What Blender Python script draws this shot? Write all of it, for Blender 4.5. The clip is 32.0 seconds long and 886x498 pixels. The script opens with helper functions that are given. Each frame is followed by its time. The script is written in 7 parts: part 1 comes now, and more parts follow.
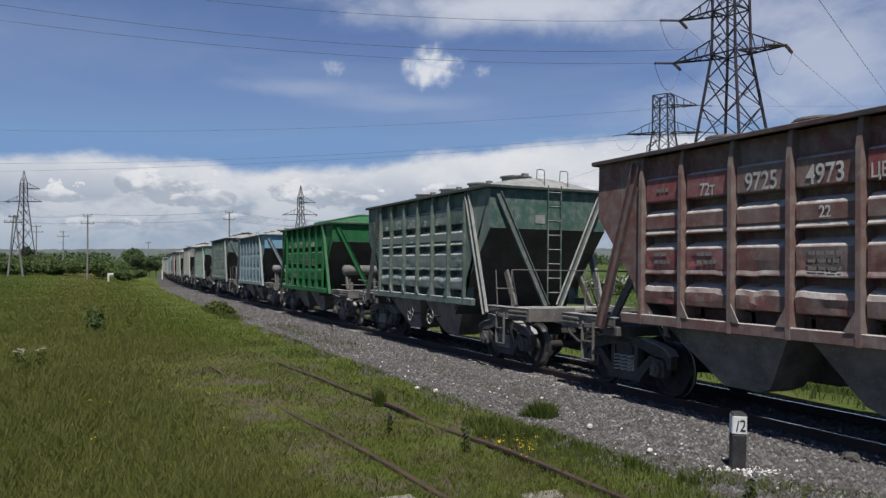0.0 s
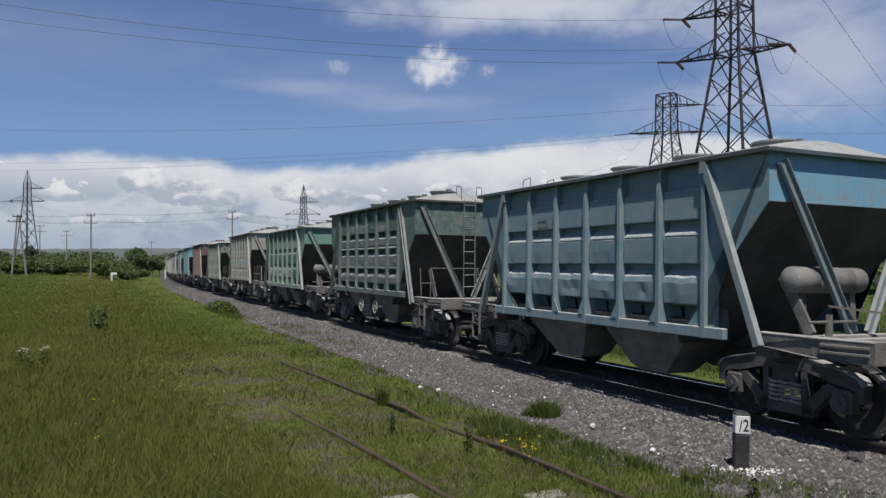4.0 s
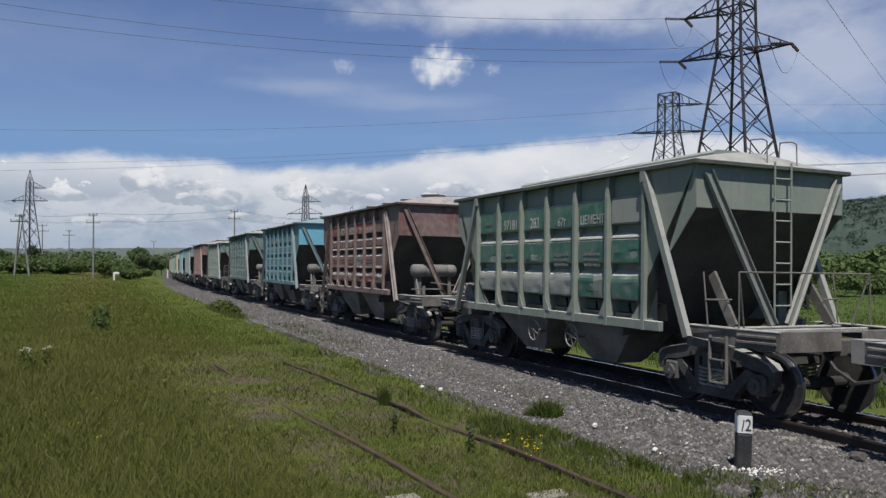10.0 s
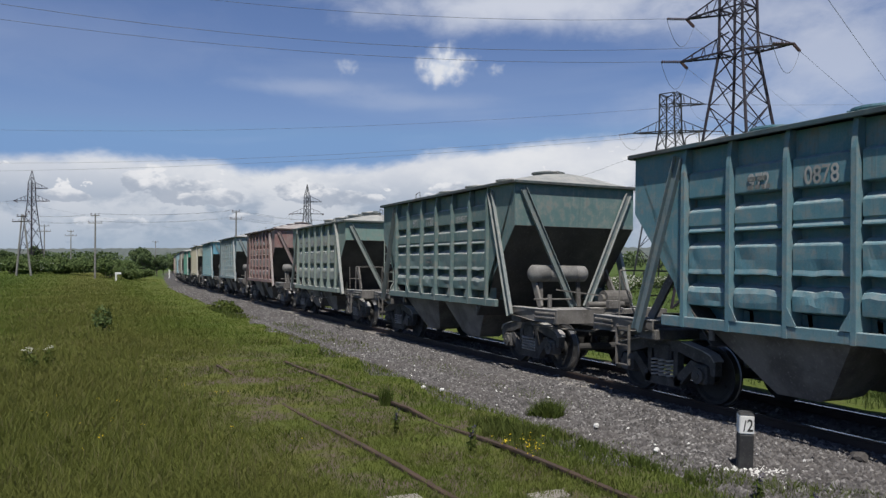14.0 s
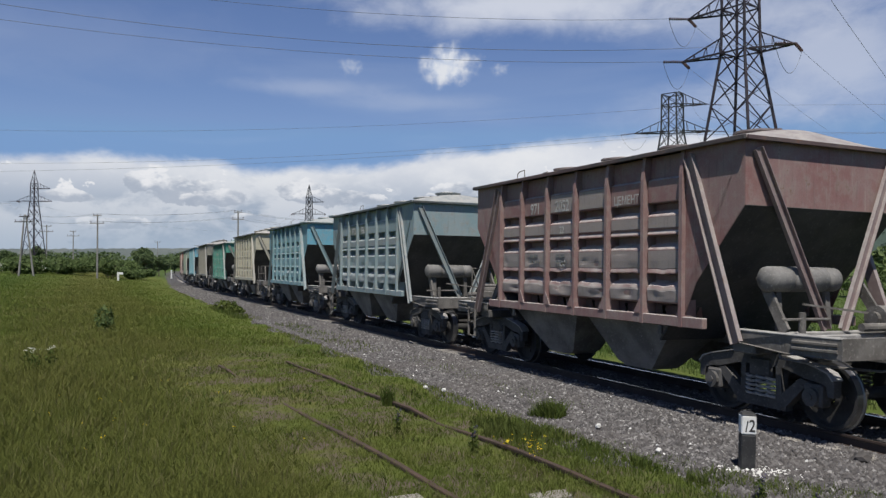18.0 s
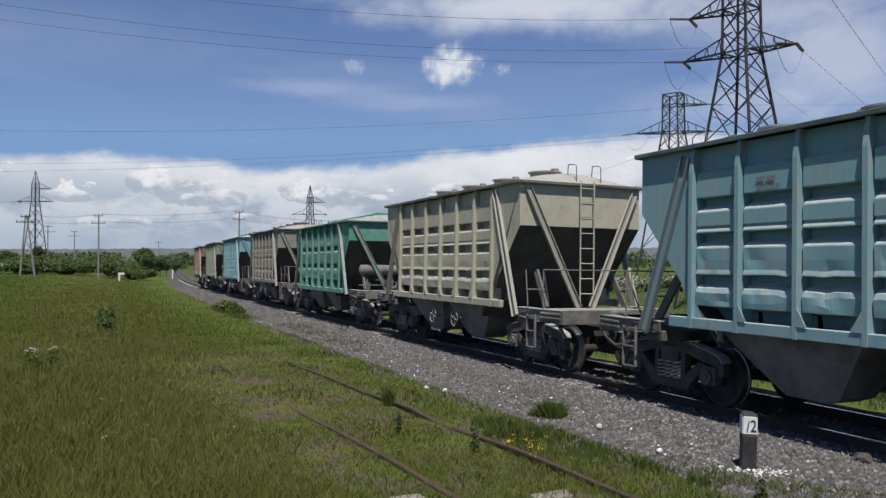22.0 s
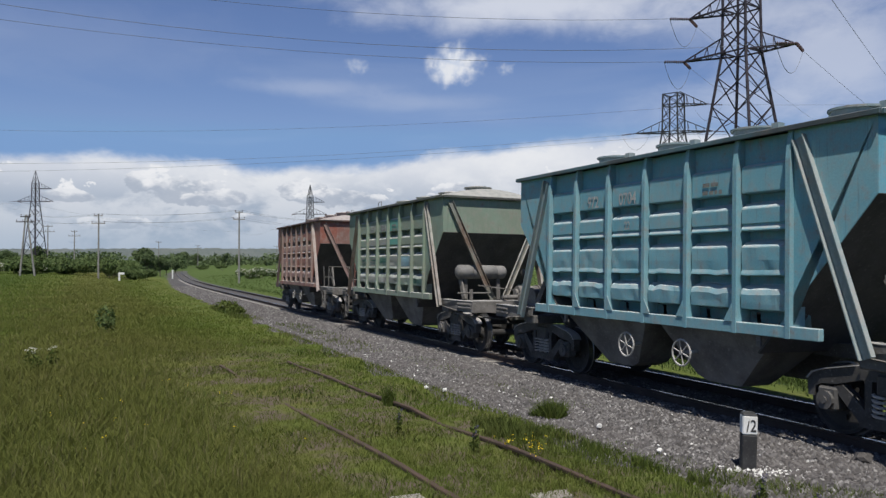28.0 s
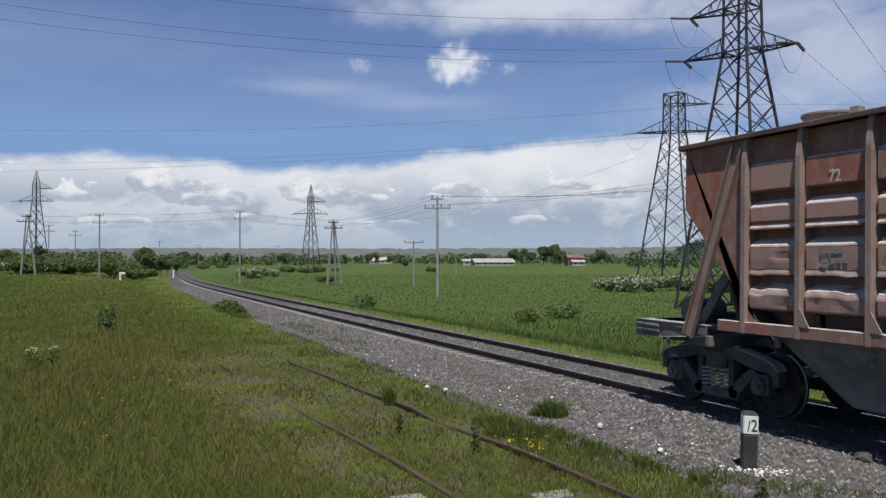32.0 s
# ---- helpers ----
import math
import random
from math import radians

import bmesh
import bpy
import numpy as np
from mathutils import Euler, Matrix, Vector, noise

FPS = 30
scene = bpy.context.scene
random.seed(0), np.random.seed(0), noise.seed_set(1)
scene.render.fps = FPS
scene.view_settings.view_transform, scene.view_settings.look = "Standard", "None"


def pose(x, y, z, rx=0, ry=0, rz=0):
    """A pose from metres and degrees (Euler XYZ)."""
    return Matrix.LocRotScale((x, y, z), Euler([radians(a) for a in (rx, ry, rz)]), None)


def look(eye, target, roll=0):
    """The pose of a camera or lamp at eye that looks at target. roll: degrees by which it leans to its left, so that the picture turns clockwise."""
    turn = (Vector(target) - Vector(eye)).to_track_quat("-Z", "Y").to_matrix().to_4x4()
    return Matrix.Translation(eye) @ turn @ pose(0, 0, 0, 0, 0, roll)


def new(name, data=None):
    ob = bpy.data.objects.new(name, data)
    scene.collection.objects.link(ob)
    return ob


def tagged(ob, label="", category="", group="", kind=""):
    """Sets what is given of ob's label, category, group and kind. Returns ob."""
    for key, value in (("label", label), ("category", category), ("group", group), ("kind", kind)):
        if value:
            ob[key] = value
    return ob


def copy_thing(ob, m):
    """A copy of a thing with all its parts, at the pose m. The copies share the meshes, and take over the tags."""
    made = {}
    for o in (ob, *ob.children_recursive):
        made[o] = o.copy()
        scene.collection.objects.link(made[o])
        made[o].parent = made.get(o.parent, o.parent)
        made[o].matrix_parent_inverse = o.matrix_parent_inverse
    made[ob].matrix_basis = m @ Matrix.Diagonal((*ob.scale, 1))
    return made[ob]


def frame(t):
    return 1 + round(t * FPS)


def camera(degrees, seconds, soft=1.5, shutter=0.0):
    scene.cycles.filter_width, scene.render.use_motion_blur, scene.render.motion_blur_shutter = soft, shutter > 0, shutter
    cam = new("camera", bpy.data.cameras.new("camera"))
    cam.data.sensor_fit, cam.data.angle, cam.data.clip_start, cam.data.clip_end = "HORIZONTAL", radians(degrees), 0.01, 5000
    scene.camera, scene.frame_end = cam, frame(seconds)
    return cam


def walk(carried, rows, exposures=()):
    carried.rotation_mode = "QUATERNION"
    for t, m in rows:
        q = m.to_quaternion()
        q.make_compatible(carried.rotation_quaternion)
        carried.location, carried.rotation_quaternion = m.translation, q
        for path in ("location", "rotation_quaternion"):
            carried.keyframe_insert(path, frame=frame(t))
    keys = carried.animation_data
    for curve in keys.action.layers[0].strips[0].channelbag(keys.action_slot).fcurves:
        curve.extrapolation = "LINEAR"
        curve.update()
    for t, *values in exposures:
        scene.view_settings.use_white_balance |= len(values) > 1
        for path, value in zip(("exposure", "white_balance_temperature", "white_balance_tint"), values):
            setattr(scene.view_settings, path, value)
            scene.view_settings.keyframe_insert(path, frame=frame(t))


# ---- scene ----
import functools

# ---- camera ----
LENS = 59.22
EYE = (0.0, 0.0, 2.357)
PAN = [(0.0, -17.5, 1.6), (1.0, -16.0, 1.3), (2.0, -14.3, 1.0), (3.0, -13.2, 0.8), (4.5, -12.3, 0.6), (6.0, -11.5, 0.3), (8.0, -10.3, 0.1),
       (10.0, -9.0, -0.2), (12.0, -7.6, 0.0), (14.0, -6.3, 0.2), (16.5, -4.0, 0.3), (18.0, -3.0, 0.5), (20.0, -2.0, 0.9), (22.0, -1.3, 0.9),
       (25.0, -1.4, 0.9), (28.0, -1.3, 0.6), (30.0, -0.7, 0.1), (32.0, 0.0, 0.0)]


def aim(px, py):
    """The camera turned by small shares of the picture."""
    yaw, up = radians(-px * 0.0415), radians(0.726 + py * 0.0415)
    return look(EYE, (100 * math.sin(yaw), 100 * math.cos(yaw), EYE[2] + 100 * math.tan(up)))


cam = camera(LENS, 32.0, soft=1.4, shutter=0.0)
walk(cam, [(t, aim(px, py)) for t, px, py in PAN], [(0.0, -0.06), (9.0, -0.02), (18.0, 0.03), (32.0, 0.08)])

# ---- world and sun ----
SUN_WAY = Vector((-0.004, -0.50, 1.0)).normalized()
world = bpy.data.worlds.new("sky")
scene.world = world
world.use_nodes = True
wn, wl = world.node_tree.nodes, world.node_tree.links
wn.clear()


def wnode(kind, **props):
    n = wn.new(kind)
    for k, v in props.items():
        if k == "inp":
            for i, val in v.items():
                n.inputs[i].default_value = val
    return n


def wmath(op, a, b=None, c=None):
    n = wn.new("ShaderNodeMath")
    n.operation = op
    for i, v in enumerate((a, b, c)):
        if v is None:
            continue
        if isinstance(v, (int, float)):
            n.inputs[i].default_value = v
        else:
            wl.new(v, n.inputs[i])
    return n.outputs[0]


def wramp(v, lo, hi):
    n = wn.new("ShaderNodeMapRange")
    n.interpolation_type = "SMOOTHSTEP"
    wl.new(v, n.inputs[0])
    n.inputs[1].default_value, n.inputs[2].default_value = lo, hi
    return n.outputs[0]


def wnoise(vec, scale, detail, rough, dist=0.0):
    n = wn.new("ShaderNodeTexNoise")
    wl.new(vec, n.inputs["Vector"])
    n.inputs["Scale"].default_value, n.inputs["Detail"].default_value = scale, detail
    n.inputs["Roughness"].default_value, n.inputs["Distortion"].default_value = rough, dist
    return n.outputs["Fac"]


def wmix(f, a, b):
    n = wn.new("ShaderNodeMix")
    n.data_type = "RGBA"
    wl.new(f, n.inputs[0])
    for i, v in ((6, a), (7, b)):
        if isinstance(v, tuple):
            n.inputs[i].default_value = (*v, 1)
        else:
            wl.new(v, n.inputs[i])
    return n.outputs[2]


sky = wn.new("ShaderNodeTexSky")
sky.sky_type, sky.sun_disc = "NISHITA", False
sky.sun_elevation, sky.sun_rotation = math.asin(SUN_WAY.z), radians(180)
sky.air_density, sky.dust_density, sky.ozone_density = 1.0, 0.3, 2.0
co = wn.new("ShaderNodeTexCoord")
sep = wn.new("ShaderNodeSeparateXYZ")
wl.new(co.outputs["Generated"], sep.inputs[0])
dx, dy, dz = sep.outputs
az = wmath("ARCTAN2", dx, dy)                      # 0 along the view, + to the right
el = wmath("ARCSINE", dz)
comb = wn.new("ShaderNodeCombineXYZ")
wl.new(az, comb.inputs[0]), wl.new(wmath("MULTIPLY", el, 1.7), comb.inputs[1])
flat = comb.outputs[0]
comb2 = wn.new("ShaderNodeCombineXYZ")
wl.new(wmath("MULTIPLY", az, 0.55), comb2.inputs[0]), wl.new(wmath("MULTIPLY", el, 3.2), comb2.inputs[1])
comb2.inputs[2].default_value = 3.7
streaky = comb2.outputs[0]
n_big = wnoise(flat, 5.0, 8, 0.58)
n_fine = wnoise(flat, 16.0, 9, 0.62, 0.3)
n_puff = wnoise(flat, 42.0, 7, 0.55, 0.2)
n_streak = wnoise(streaky, 4.0, 6, 0.5, 0.6)
# a bank of bright cloud low over the land; its upper edge by bearing
EDGE = [(-1.0, 270), (0, 268), (150, 264), (300, 272), (400, 290), (480, 302), (545, 284), (640, 300), (720, 276), (800, 262), (900, 262), (950, 250), (1000, 236), (1060, 242), (1130, 234), (1200, 226), (1330, 228), (1400, 238), (1480, 262), (1560, 282)]
HALF_VIEW = math.atan(784 / 1379.6)
cr = wn.new("ShaderNodeValToRGB")
cr.color_ramp.interpolation = "B_SPLINE"
wl.new(wmath("MULTIPLY_ADD", az, 0.5 / HALF_VIEW, 0.5), cr.inputs[0])
els = cr.color_ramp.elements
for i, (px, y) in enumerate(EDGE):
    pos = 0.5 + 0.5 * math.atan((px - 784) / 1379.6) / HALF_VIEW
    e = els[i] if i < 2 else els.new(min(max(pos, 0), 1))
    e.position = min(max(pos, 0), 1)
    v = math.atan((458.5 - y) / 1379.6 * math.cos(math.atan((px - 784) / 1379.6))) / 0.25
    e.color = (v, v, v, 1)
edge = wmath("MULTIPLY", cr.outputs[0], 0.25)
edge = wmath("ADD", edge, wmath("MULTIPLY", wmath("SUBTRACT", n_fine, 0.5), 0.030))
edge = wmath("ADD", edge, wmath("MULTIPLY", wmath("SUBTRACT", n_big, 0.5), 0.020))
bank = wramp(wmath("SUBTRACT", edge, el), -0.004, 0.014)


def lobe(px, y, rx, ry, rag, soft=0.5):
    """A ragged soft-edged patch of sky round a bearing and height; 1 inside."""
    a0 = math.atan((px - 784) / 1379.6)
    e0 = math.atan((458.5 - y) / 1379.6 * math.cos(a0))
    u = wmath("MULTIPLY", wmath("SUBTRACT", az, a0), 1379.6 / rx)
    v = wmath("MULTIPLY", wmath("SUBTRACT", el, e0), 1379.6 / ry)
    r = wmath("SQRT", wmath("ADD", wmath("MULTIPLY", u, u), wmath("MULTIPLY", v, v)))
    r = wmath("ADD", r, wmath("MULTIPLY", wmath("SUBTRACT", n_fine, 0.5), -2.2 * rag))
    r = wmath("ADD", r, wmath("MULTIPLY", wmath("SUBTRACT", n_big, 0.5), -1.4 * rag))
    return wramp(wmath("SUBTRACT", 1.0, r), -soft * 0.4, soft), v


skyc = wn.new("ShaderNodeMix")
skyc.data_type, skyc.blend_type = "RGBA", "MULTIPLY"
skyc.inputs[0].default_value = 1.0
wl.new(sky.outputs[0], skyc.inputs[6])
skyc.inputs[7].default_value = (0.068, 0.071, 0.090, 1)
# the glare round the sun is left to the sun lamp
calm = wn.new("ShaderNodeMix")
calm.data_type, calm.blend_type = "RGBA", "DARKEN"
calm.inputs[0].default_value = 1.0
wl.new(skyc.outputs[2], calm.inputs[6])
calm.inputs[7].default_value = (0.190, 0.325, 0.575, 1)
# thin high veils
faint = wmath("MULTIPLY", wramp(n_streak, 0.50, 0.78), 0.16)
col = wmix(faint, calm.outputs[2], (0.60, 0.65, 0.75))
for px, y, rx, ry, k in ((960, 8, 330, 46, 0.85), (1500, 95, 190, 95, 0.55), (1330, 22, 200, 45, 0.40), (1240, 190, 170, 40, 0.25), (560, 155, 150, 16, 0.22), (720, 180, 160, 16, 0.15), (120, 60, 300, 60, 0.08)):
    f, v = lobe(px, y, rx, ry, 0.5, 0.9)
    col = wmix(wmath("MULTIPLY", f, k), col, (0.66, 0.69, 0.77))
low = wramp(wmath("SUBTRACT", 0.098, el), -0.03, 0.05)
puff = wramp(wmath("ADD", n_big, wmath("MULTIPLY", wmath("SUBTRACT", n_fine, 0.5), 0.6)), 0.44, 0.60)
bright = wmix(wramp(n_big, 0.35, 0.7), (0.63, 0.66, 0.73), (0.80, 0.81, 0.83))
grey = wmix(puff, (0.31, 0.38, 0.49), (0.56, 0.60, 0.67))
bankc = wmix(low, bright, grey)
# heaped clouds with bright heads and grey feet
n_curl = wnoise(flat, 24.0, 9, 0.60, 0.15)
for px, y, rx, ry in ((250, 322, 46, 20), (318, 334, 70, 26), (385, 350, 60, 16), (540, 336, 46, 22), (610, 348, 66, 18), (815, 338, 56, 18), (770, 350, 38, 12), (1010, 327, 48, 11), (120, 345, 60, 12), (660, 352, 30, 12), (440, 385, 50, 10), (930, 390, 50, 10), (210, 395, 60, 10), (700, 395, 60, 9), (1090, 340, 50, 12)):
    f, v = lobe(px, y, rx, ry, 0.9, 0.5)
    f = wramp(wmath("ADD", f, wmath("MULTIPLY", wmath("SUBTRACT", n_curl, 0.5), 3.2)), 0.42, 0.72)
    shade = wramp(wmath("ADD", v, wmath("MULTIPLY", wmath("SUBTRACT", n_curl, 0.5), 6.5)), -0.5, 1.1)
    bankc = wmix(wmath("MULTIPLY", f, 0.8), bankc, wmix(shade, (0.37, 0.42, 0.51), (0.78, 0.79, 0.82)))
haze = wramp(wmath("SUBTRACT", 0.050, el), -0.02, 0.04)
bankc = wmix(wmath("MULTIPLY", haze, 0.8), bankc, (0.36, 0.44, 0.55))
bank = wmath("MULTIPLY", bank, wramp(wmath("SUBTRACT", 1.25, wmath("ABSOLUTE", az)), 0.0, 0.5))
col = wmix(bank, col, bankc)
# the clear sky deepens towards the zenith
deep = wn.new("ShaderNodeMix")
deep.data_type, deep.blend_type = "RGBA", "MULTIPLY"
wl.new(wramp(el, 0.36, 0.95), deep.inputs[0])
wl.new(col, deep.inputs[6])
deep.inputs[7].default_value = (0.34, 0.36, 0.42, 1)
bg = wn.new("ShaderNodeBackground")
wl.new(deep.outputs[2], bg.inputs[0])
bg.inputs[1].default_value = 1.0
out = wn.new("ShaderNodeOutputWorld")
wl.new(bg.outputs[0], out.inputs[0])

sun = new("sun", bpy.data.lights.new("sun", "SUN"))
sun.data.energy, sun.data.angle, sun.data.color = 5.0, radians(0.55), (1.0, 0.96, 0.9)
sun.matrix_world = look(SUN_WAY * 60, (0, 0, 0))

# ---- materials ----
def material(name):
    m = bpy.data.materials.new(name)
    m.use_nodes = True
    n = m.node_tree.nodes
    n.clear()
    o = n.new("ShaderNodeOutputMaterial")
    b = n.new("ShaderNodeBsdfPrincipled")
    m.node_tree.links.new(b.outputs[0], o.inputs[0])
    return m, n, m.node_tree.links, b


def nz(n, l, vec, scale, detail=6, rough=0.6, dist=0.0):
    t = n.new("ShaderNodeTexNoise")
    if vec is not None:
        l.new(vec, t.inputs["Vector"])
    t.inputs["Scale"].default_value, t.inputs["Detail"].default_value = scale, detail
    t.inputs["Roughness"].default_value, t.inputs["Distortion"].default_value = rough, dist
    return t.outputs["Fac"]


def mr(n, l, v, lo, hi, a=0.0, b=1.0):
    t = n.new("ShaderNodeMapRange")
    t.interpolation_type = "SMOOTHSTEP"
    l.new(v, t.inputs[0])
    t.inputs[1].default_value, t.inputs[2].default_value, t.inputs[3].default_value, t.inputs[4].default_value = lo, hi, a, b
    return t.outputs[0]


def mx(n, l, f, a, b, mode="MIX"):
    t = n.new("ShaderNodeMix")
    t.data_type, t.blend_type = "RGBA", mode
    for i, v in ((0, f), (6, a), (7, b)):
        if isinstance(v, (int, float)):
            t.inputs[i].default_value = v
        elif isinstance(v, tuple):
            t.inputs[i].default_value = (*v, 1)
        else:
            l.new(v, t.inputs[i])
    return t.outputs[2]


def ma(n, l, op, a, b=0.0):
    t = n.new("ShaderNodeMath")
    t.operation = op
    for i, v in enumerate((a, b)):
        if isinstance(v, (int, float)):
            t.inputs[i].default_value = v
        else:
            l.new(v, t.inputs[i])
    return t.outputs[0]


def bump(n, l, b, h, strength, dist):
    t = n.new("ShaderNodeBump")
    l.new(h, t.inputs["Height"])
    t.inputs["Strength"].default_value, t.inputs["Distance"].default_value = strength, dist
    l.new(t.outputs[0], b.inputs["Normal"])


def meadow_bands(n, l, v, c):
    """Dry brown grass in a belt along the line, lusher green farther from it."""
    sp = n.new("ShaderNodeSeparateXYZ")
    l.new(v, sp.inputs[0])
    w = ma(n, l, "ADD", ma(n, l, "MULTIPLY", ma(n, l, "SUBTRACT", sp.outputs[0], 7.447), 0.913), ma(n, l, "MULTIPLY", ma(n, l, "SUBTRACT", sp.outputs[1], 8.0), 0.408))
    w = ma(n, l, "ADD", w, ma(n, l, "MULTIPLY", ma(n, l, "SUBTRACT", nz(n, l, v, 0.22, 4, 0.6), 0.5), 9.0))
    belt = ma(n, l, "MULTIPLY", mr(n, l, w, -15.0, -11.0), mr(n, l, w, -8.5, -5.5, 1.0, 0.0))
    c = mx(n, l, ma(n, l, "MULTIPLY", belt, 0.32), c, (0.150, 0.128, 0.046))
    return mx(n, l, mr(n, l, w, -14.0, -20.0, 0.0, 0.55), c, (0.070, 0.110, 0.024))


def rough_mat(name, c1, c2, c3=None, scale=4.0, fine=40.0, rough=0.8, metal=0.0, relief=0.3, depth=0.01, spread=0.15, coords="Object"):
    """Two-scale mottled surface; every object that wears it is shifted by its own random number."""
    m, n, l, b = material(name)
    tc = n.new("ShaderNodeTexCoord")
    oi = n.new("ShaderNodeObjectInfo")
    v = n.new("ShaderNodeVectorMath")
    v.operation = "ADD"
    cb = n.new("ShaderNodeCombineXYZ")
    l.new(ma(n, l, "MULTIPLY", oi.outputs["Random"], 37.0), cb.inputs[0])
    l.new(tc.outputs[coords], v.inputs[0]), l.new(cb.outputs[0], v.inputs[1])
    a1, a2 = nz(n, l, v.outputs[0], scale, 5), nz(n, l, v.outputs[0], fine, 6, 0.7)
    c = mx(n, l, mr(n, l, a1, 0.35, 0.65), c1, c2)
    if c3:
        c = mx(n, l, mr(n, l, a2, 0.55, 0.72), c, c3)
    k = ma(n, l, "MULTIPLY_ADD", a2, spread * 2)
    t = k.node
    t.inputs[2].default_value = 1 - spread
    k2 = ma(n, l, "MULTIPLY_ADD", oi.outputs["Random"], spread)
    k2.node.inputs[2].default_value = 1 - spread / 2
    hs = n.new("ShaderNodeHueSaturation")
    l.new(c, hs.inputs["Color"]), l.new(ma(n, l, "MULTIPLY", k, k2), hs.inputs["Value"])
    l.new(hs.outputs[0], b.inputs["Base Color"])
    b.inputs["Roughness"].default_value, b.inputs["Metallic"].default_value = rough, metal
    bump(n, l, b, a2, relief, depth)
    return m


def paint_mat():
    """Faded wagon paint: the wagon's own colour with repainted patches, rust, chalky streaks and pale cement dust on ledges."""
    m, n, l, b = material("wagon_paint")
    tc, oi, geo = n.new("ShaderNodeTexCoord"), n.new("ShaderNodeObjectInfo"), n.new("ShaderNodeNewGeometry")
    at = n.new("ShaderNodeAttribute")
    at.attribute_type, at.attribute_name = "OBJECT", "patch"
    wear = n.new("ShaderNodeAttribute")
    wear.attribute_type, wear.attribute_name = "OBJECT", "wear"
    v = n.new("ShaderNodeVectorMath")
    v.operation = "ADD"
    cb = n.new("ShaderNodeCombineXYZ")
    l.new(ma(n, l, "MULTIPLY", oi.outputs["Random"], 53.0), cb.inputs[0])
    l.new(ma(n, l, "MULTIPLY", oi.outputs["Random"], 31.0), cb.inputs[2])
    l.new(tc.outputs["Object"], v.inputs[0]), l.new(cb.outputs[0], v.inputs[1])
    v = v.outputs[0]
    grime = n.new("ShaderNodeAttribute")
    grime.attribute_type, grime.attribute_name = "OBJECT", "grime"
    big, mid, fine = nz(n, l, v, 0.9, 4, 0.55), nz(n, l, v, 5.0, 6, 0.65), nz(n, l, v, 38.0, 5, 0.7)
    st = n.new("ShaderNodeMapping")
    st.inputs["Scale"].default_value = (9, 9, 0.55)
    l.new(v, st.inputs["Vector"])
    streak = nz(n, l, st.outputs[0], 1.6, 6, 0.65)
    c = mx(n, l, mr(n, l, big, 0.40, 0.62, 0.0, 0.8), oi.outputs["Color"], at.outputs["Color"])
    c = mx(n, l, ma(n, l, "MULTIPLY", mr(n, l, mid, 0.42, 0.75, 0.0, 0.55), grime.outputs["Fac"]), c, (0.235, 0.22, 0.195))
    c = mx(n, l, ma(n, l, "MULTIPLY", mr(n, l, streak, 0.55, 0.80, 0.0, 0.42), grime.outputs["Fac"]), c, (0.28, 0.265, 0.235))
    st2 = n.new("ShaderNodeMapping")
    st2.inputs["Scale"].default_value, st2.inputs["Location"].default_value = (14, 14, 0.8), (5.0, 3.0, 0.0)
    l.new(v, st2.inputs["Vector"])
    c = mx(n, l, mr(n, l, nz(n, l, st2.outputs[0], 1.3, 7, 0.7), 0.54, 0.76, 0.0, 0.42), c, (0.062, 0.057, 0.05))
    c = mx(n, l, ma(n, l, "MULTIPLY", mr(n, l, ma(n, l, "ADD", mid, ma(n, l, "MULTIPLY", fine, 0.35)), 0.76, 0.92), wear.outputs["Fac"]), c, (0.11, 0.052, 0.032))
    nrm = n.new("ShaderNodeSeparateXYZ")
    l.new(geo.outputs["True Normal"], nrm.inputs[0])
    dust = n.new("ShaderNodeAttribute")
    dust.attribute_type, dust.attribute_name = "OBJECT", "dust"
    up = ma(n, l, "MULTIPLY", mr(n, l, nrm.outputs[2], 0.12, 0.6), dust.outputs["Fac"])
    c = mx(n, l, ma(n, l, "MULTIPLY", up, mr(n, l, mid, 0.25, 0.60, 0.35, 1.0)), c, (0.37, 0.357, 0.335))
    k = ma(n, l, "MULTIPLY_ADD", fine, 0.7)
    k.node.inputs[2].default_value = 1.0
    hs = n.new("ShaderNodeHueSaturation")
    l.new(c, hs.inputs["Color"]), l.new(k, hs.inputs["Value"])
    l.new(hs.outputs[0], b.inputs["Base Color"])
    l.new(mr(n, l, mid, 0.3, 0.7, 0.55, 0.8), b.inputs["Roughness"])
    b.inputs["Specular IOR Level"].default_value = 0.35
    bump(n, l, b, ma(n, l, "ADD", mid, ma(n, l, "MULTIPLY", fine, 0.3)), 0.35, 0.012)
    return m


M_PAINT = paint_mat()
M_FRAME = rough_mat("dusty_underframe_steel", (0.075, 0.070, 0.065), (0.13, 0.124, 0.115), (0.22, 0.21, 0.195), 2.2, 26, 0.85)
M_DECK = rough_mat("dusty_deck_steel", (0.100, 0.092, 0.083), (0.170, 0.159, 0.145), (0.28, 0.265, 0.243), 2.6, 24, 0.85)
# castings toned darker for shade; the top tone paler for dust and grazing sun
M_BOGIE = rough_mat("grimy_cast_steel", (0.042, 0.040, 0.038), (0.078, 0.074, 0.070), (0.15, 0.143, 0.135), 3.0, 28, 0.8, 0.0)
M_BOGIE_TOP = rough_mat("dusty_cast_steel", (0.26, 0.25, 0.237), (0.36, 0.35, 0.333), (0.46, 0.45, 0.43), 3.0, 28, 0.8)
M_WHEEL = rough_mat("oily_wheel_steel", (0.022, 0.021, 0.020), (0.038, 0.036, 0.034), (0.06, 0.055, 0.05), 4.0, 30, 0.85, 0.0)
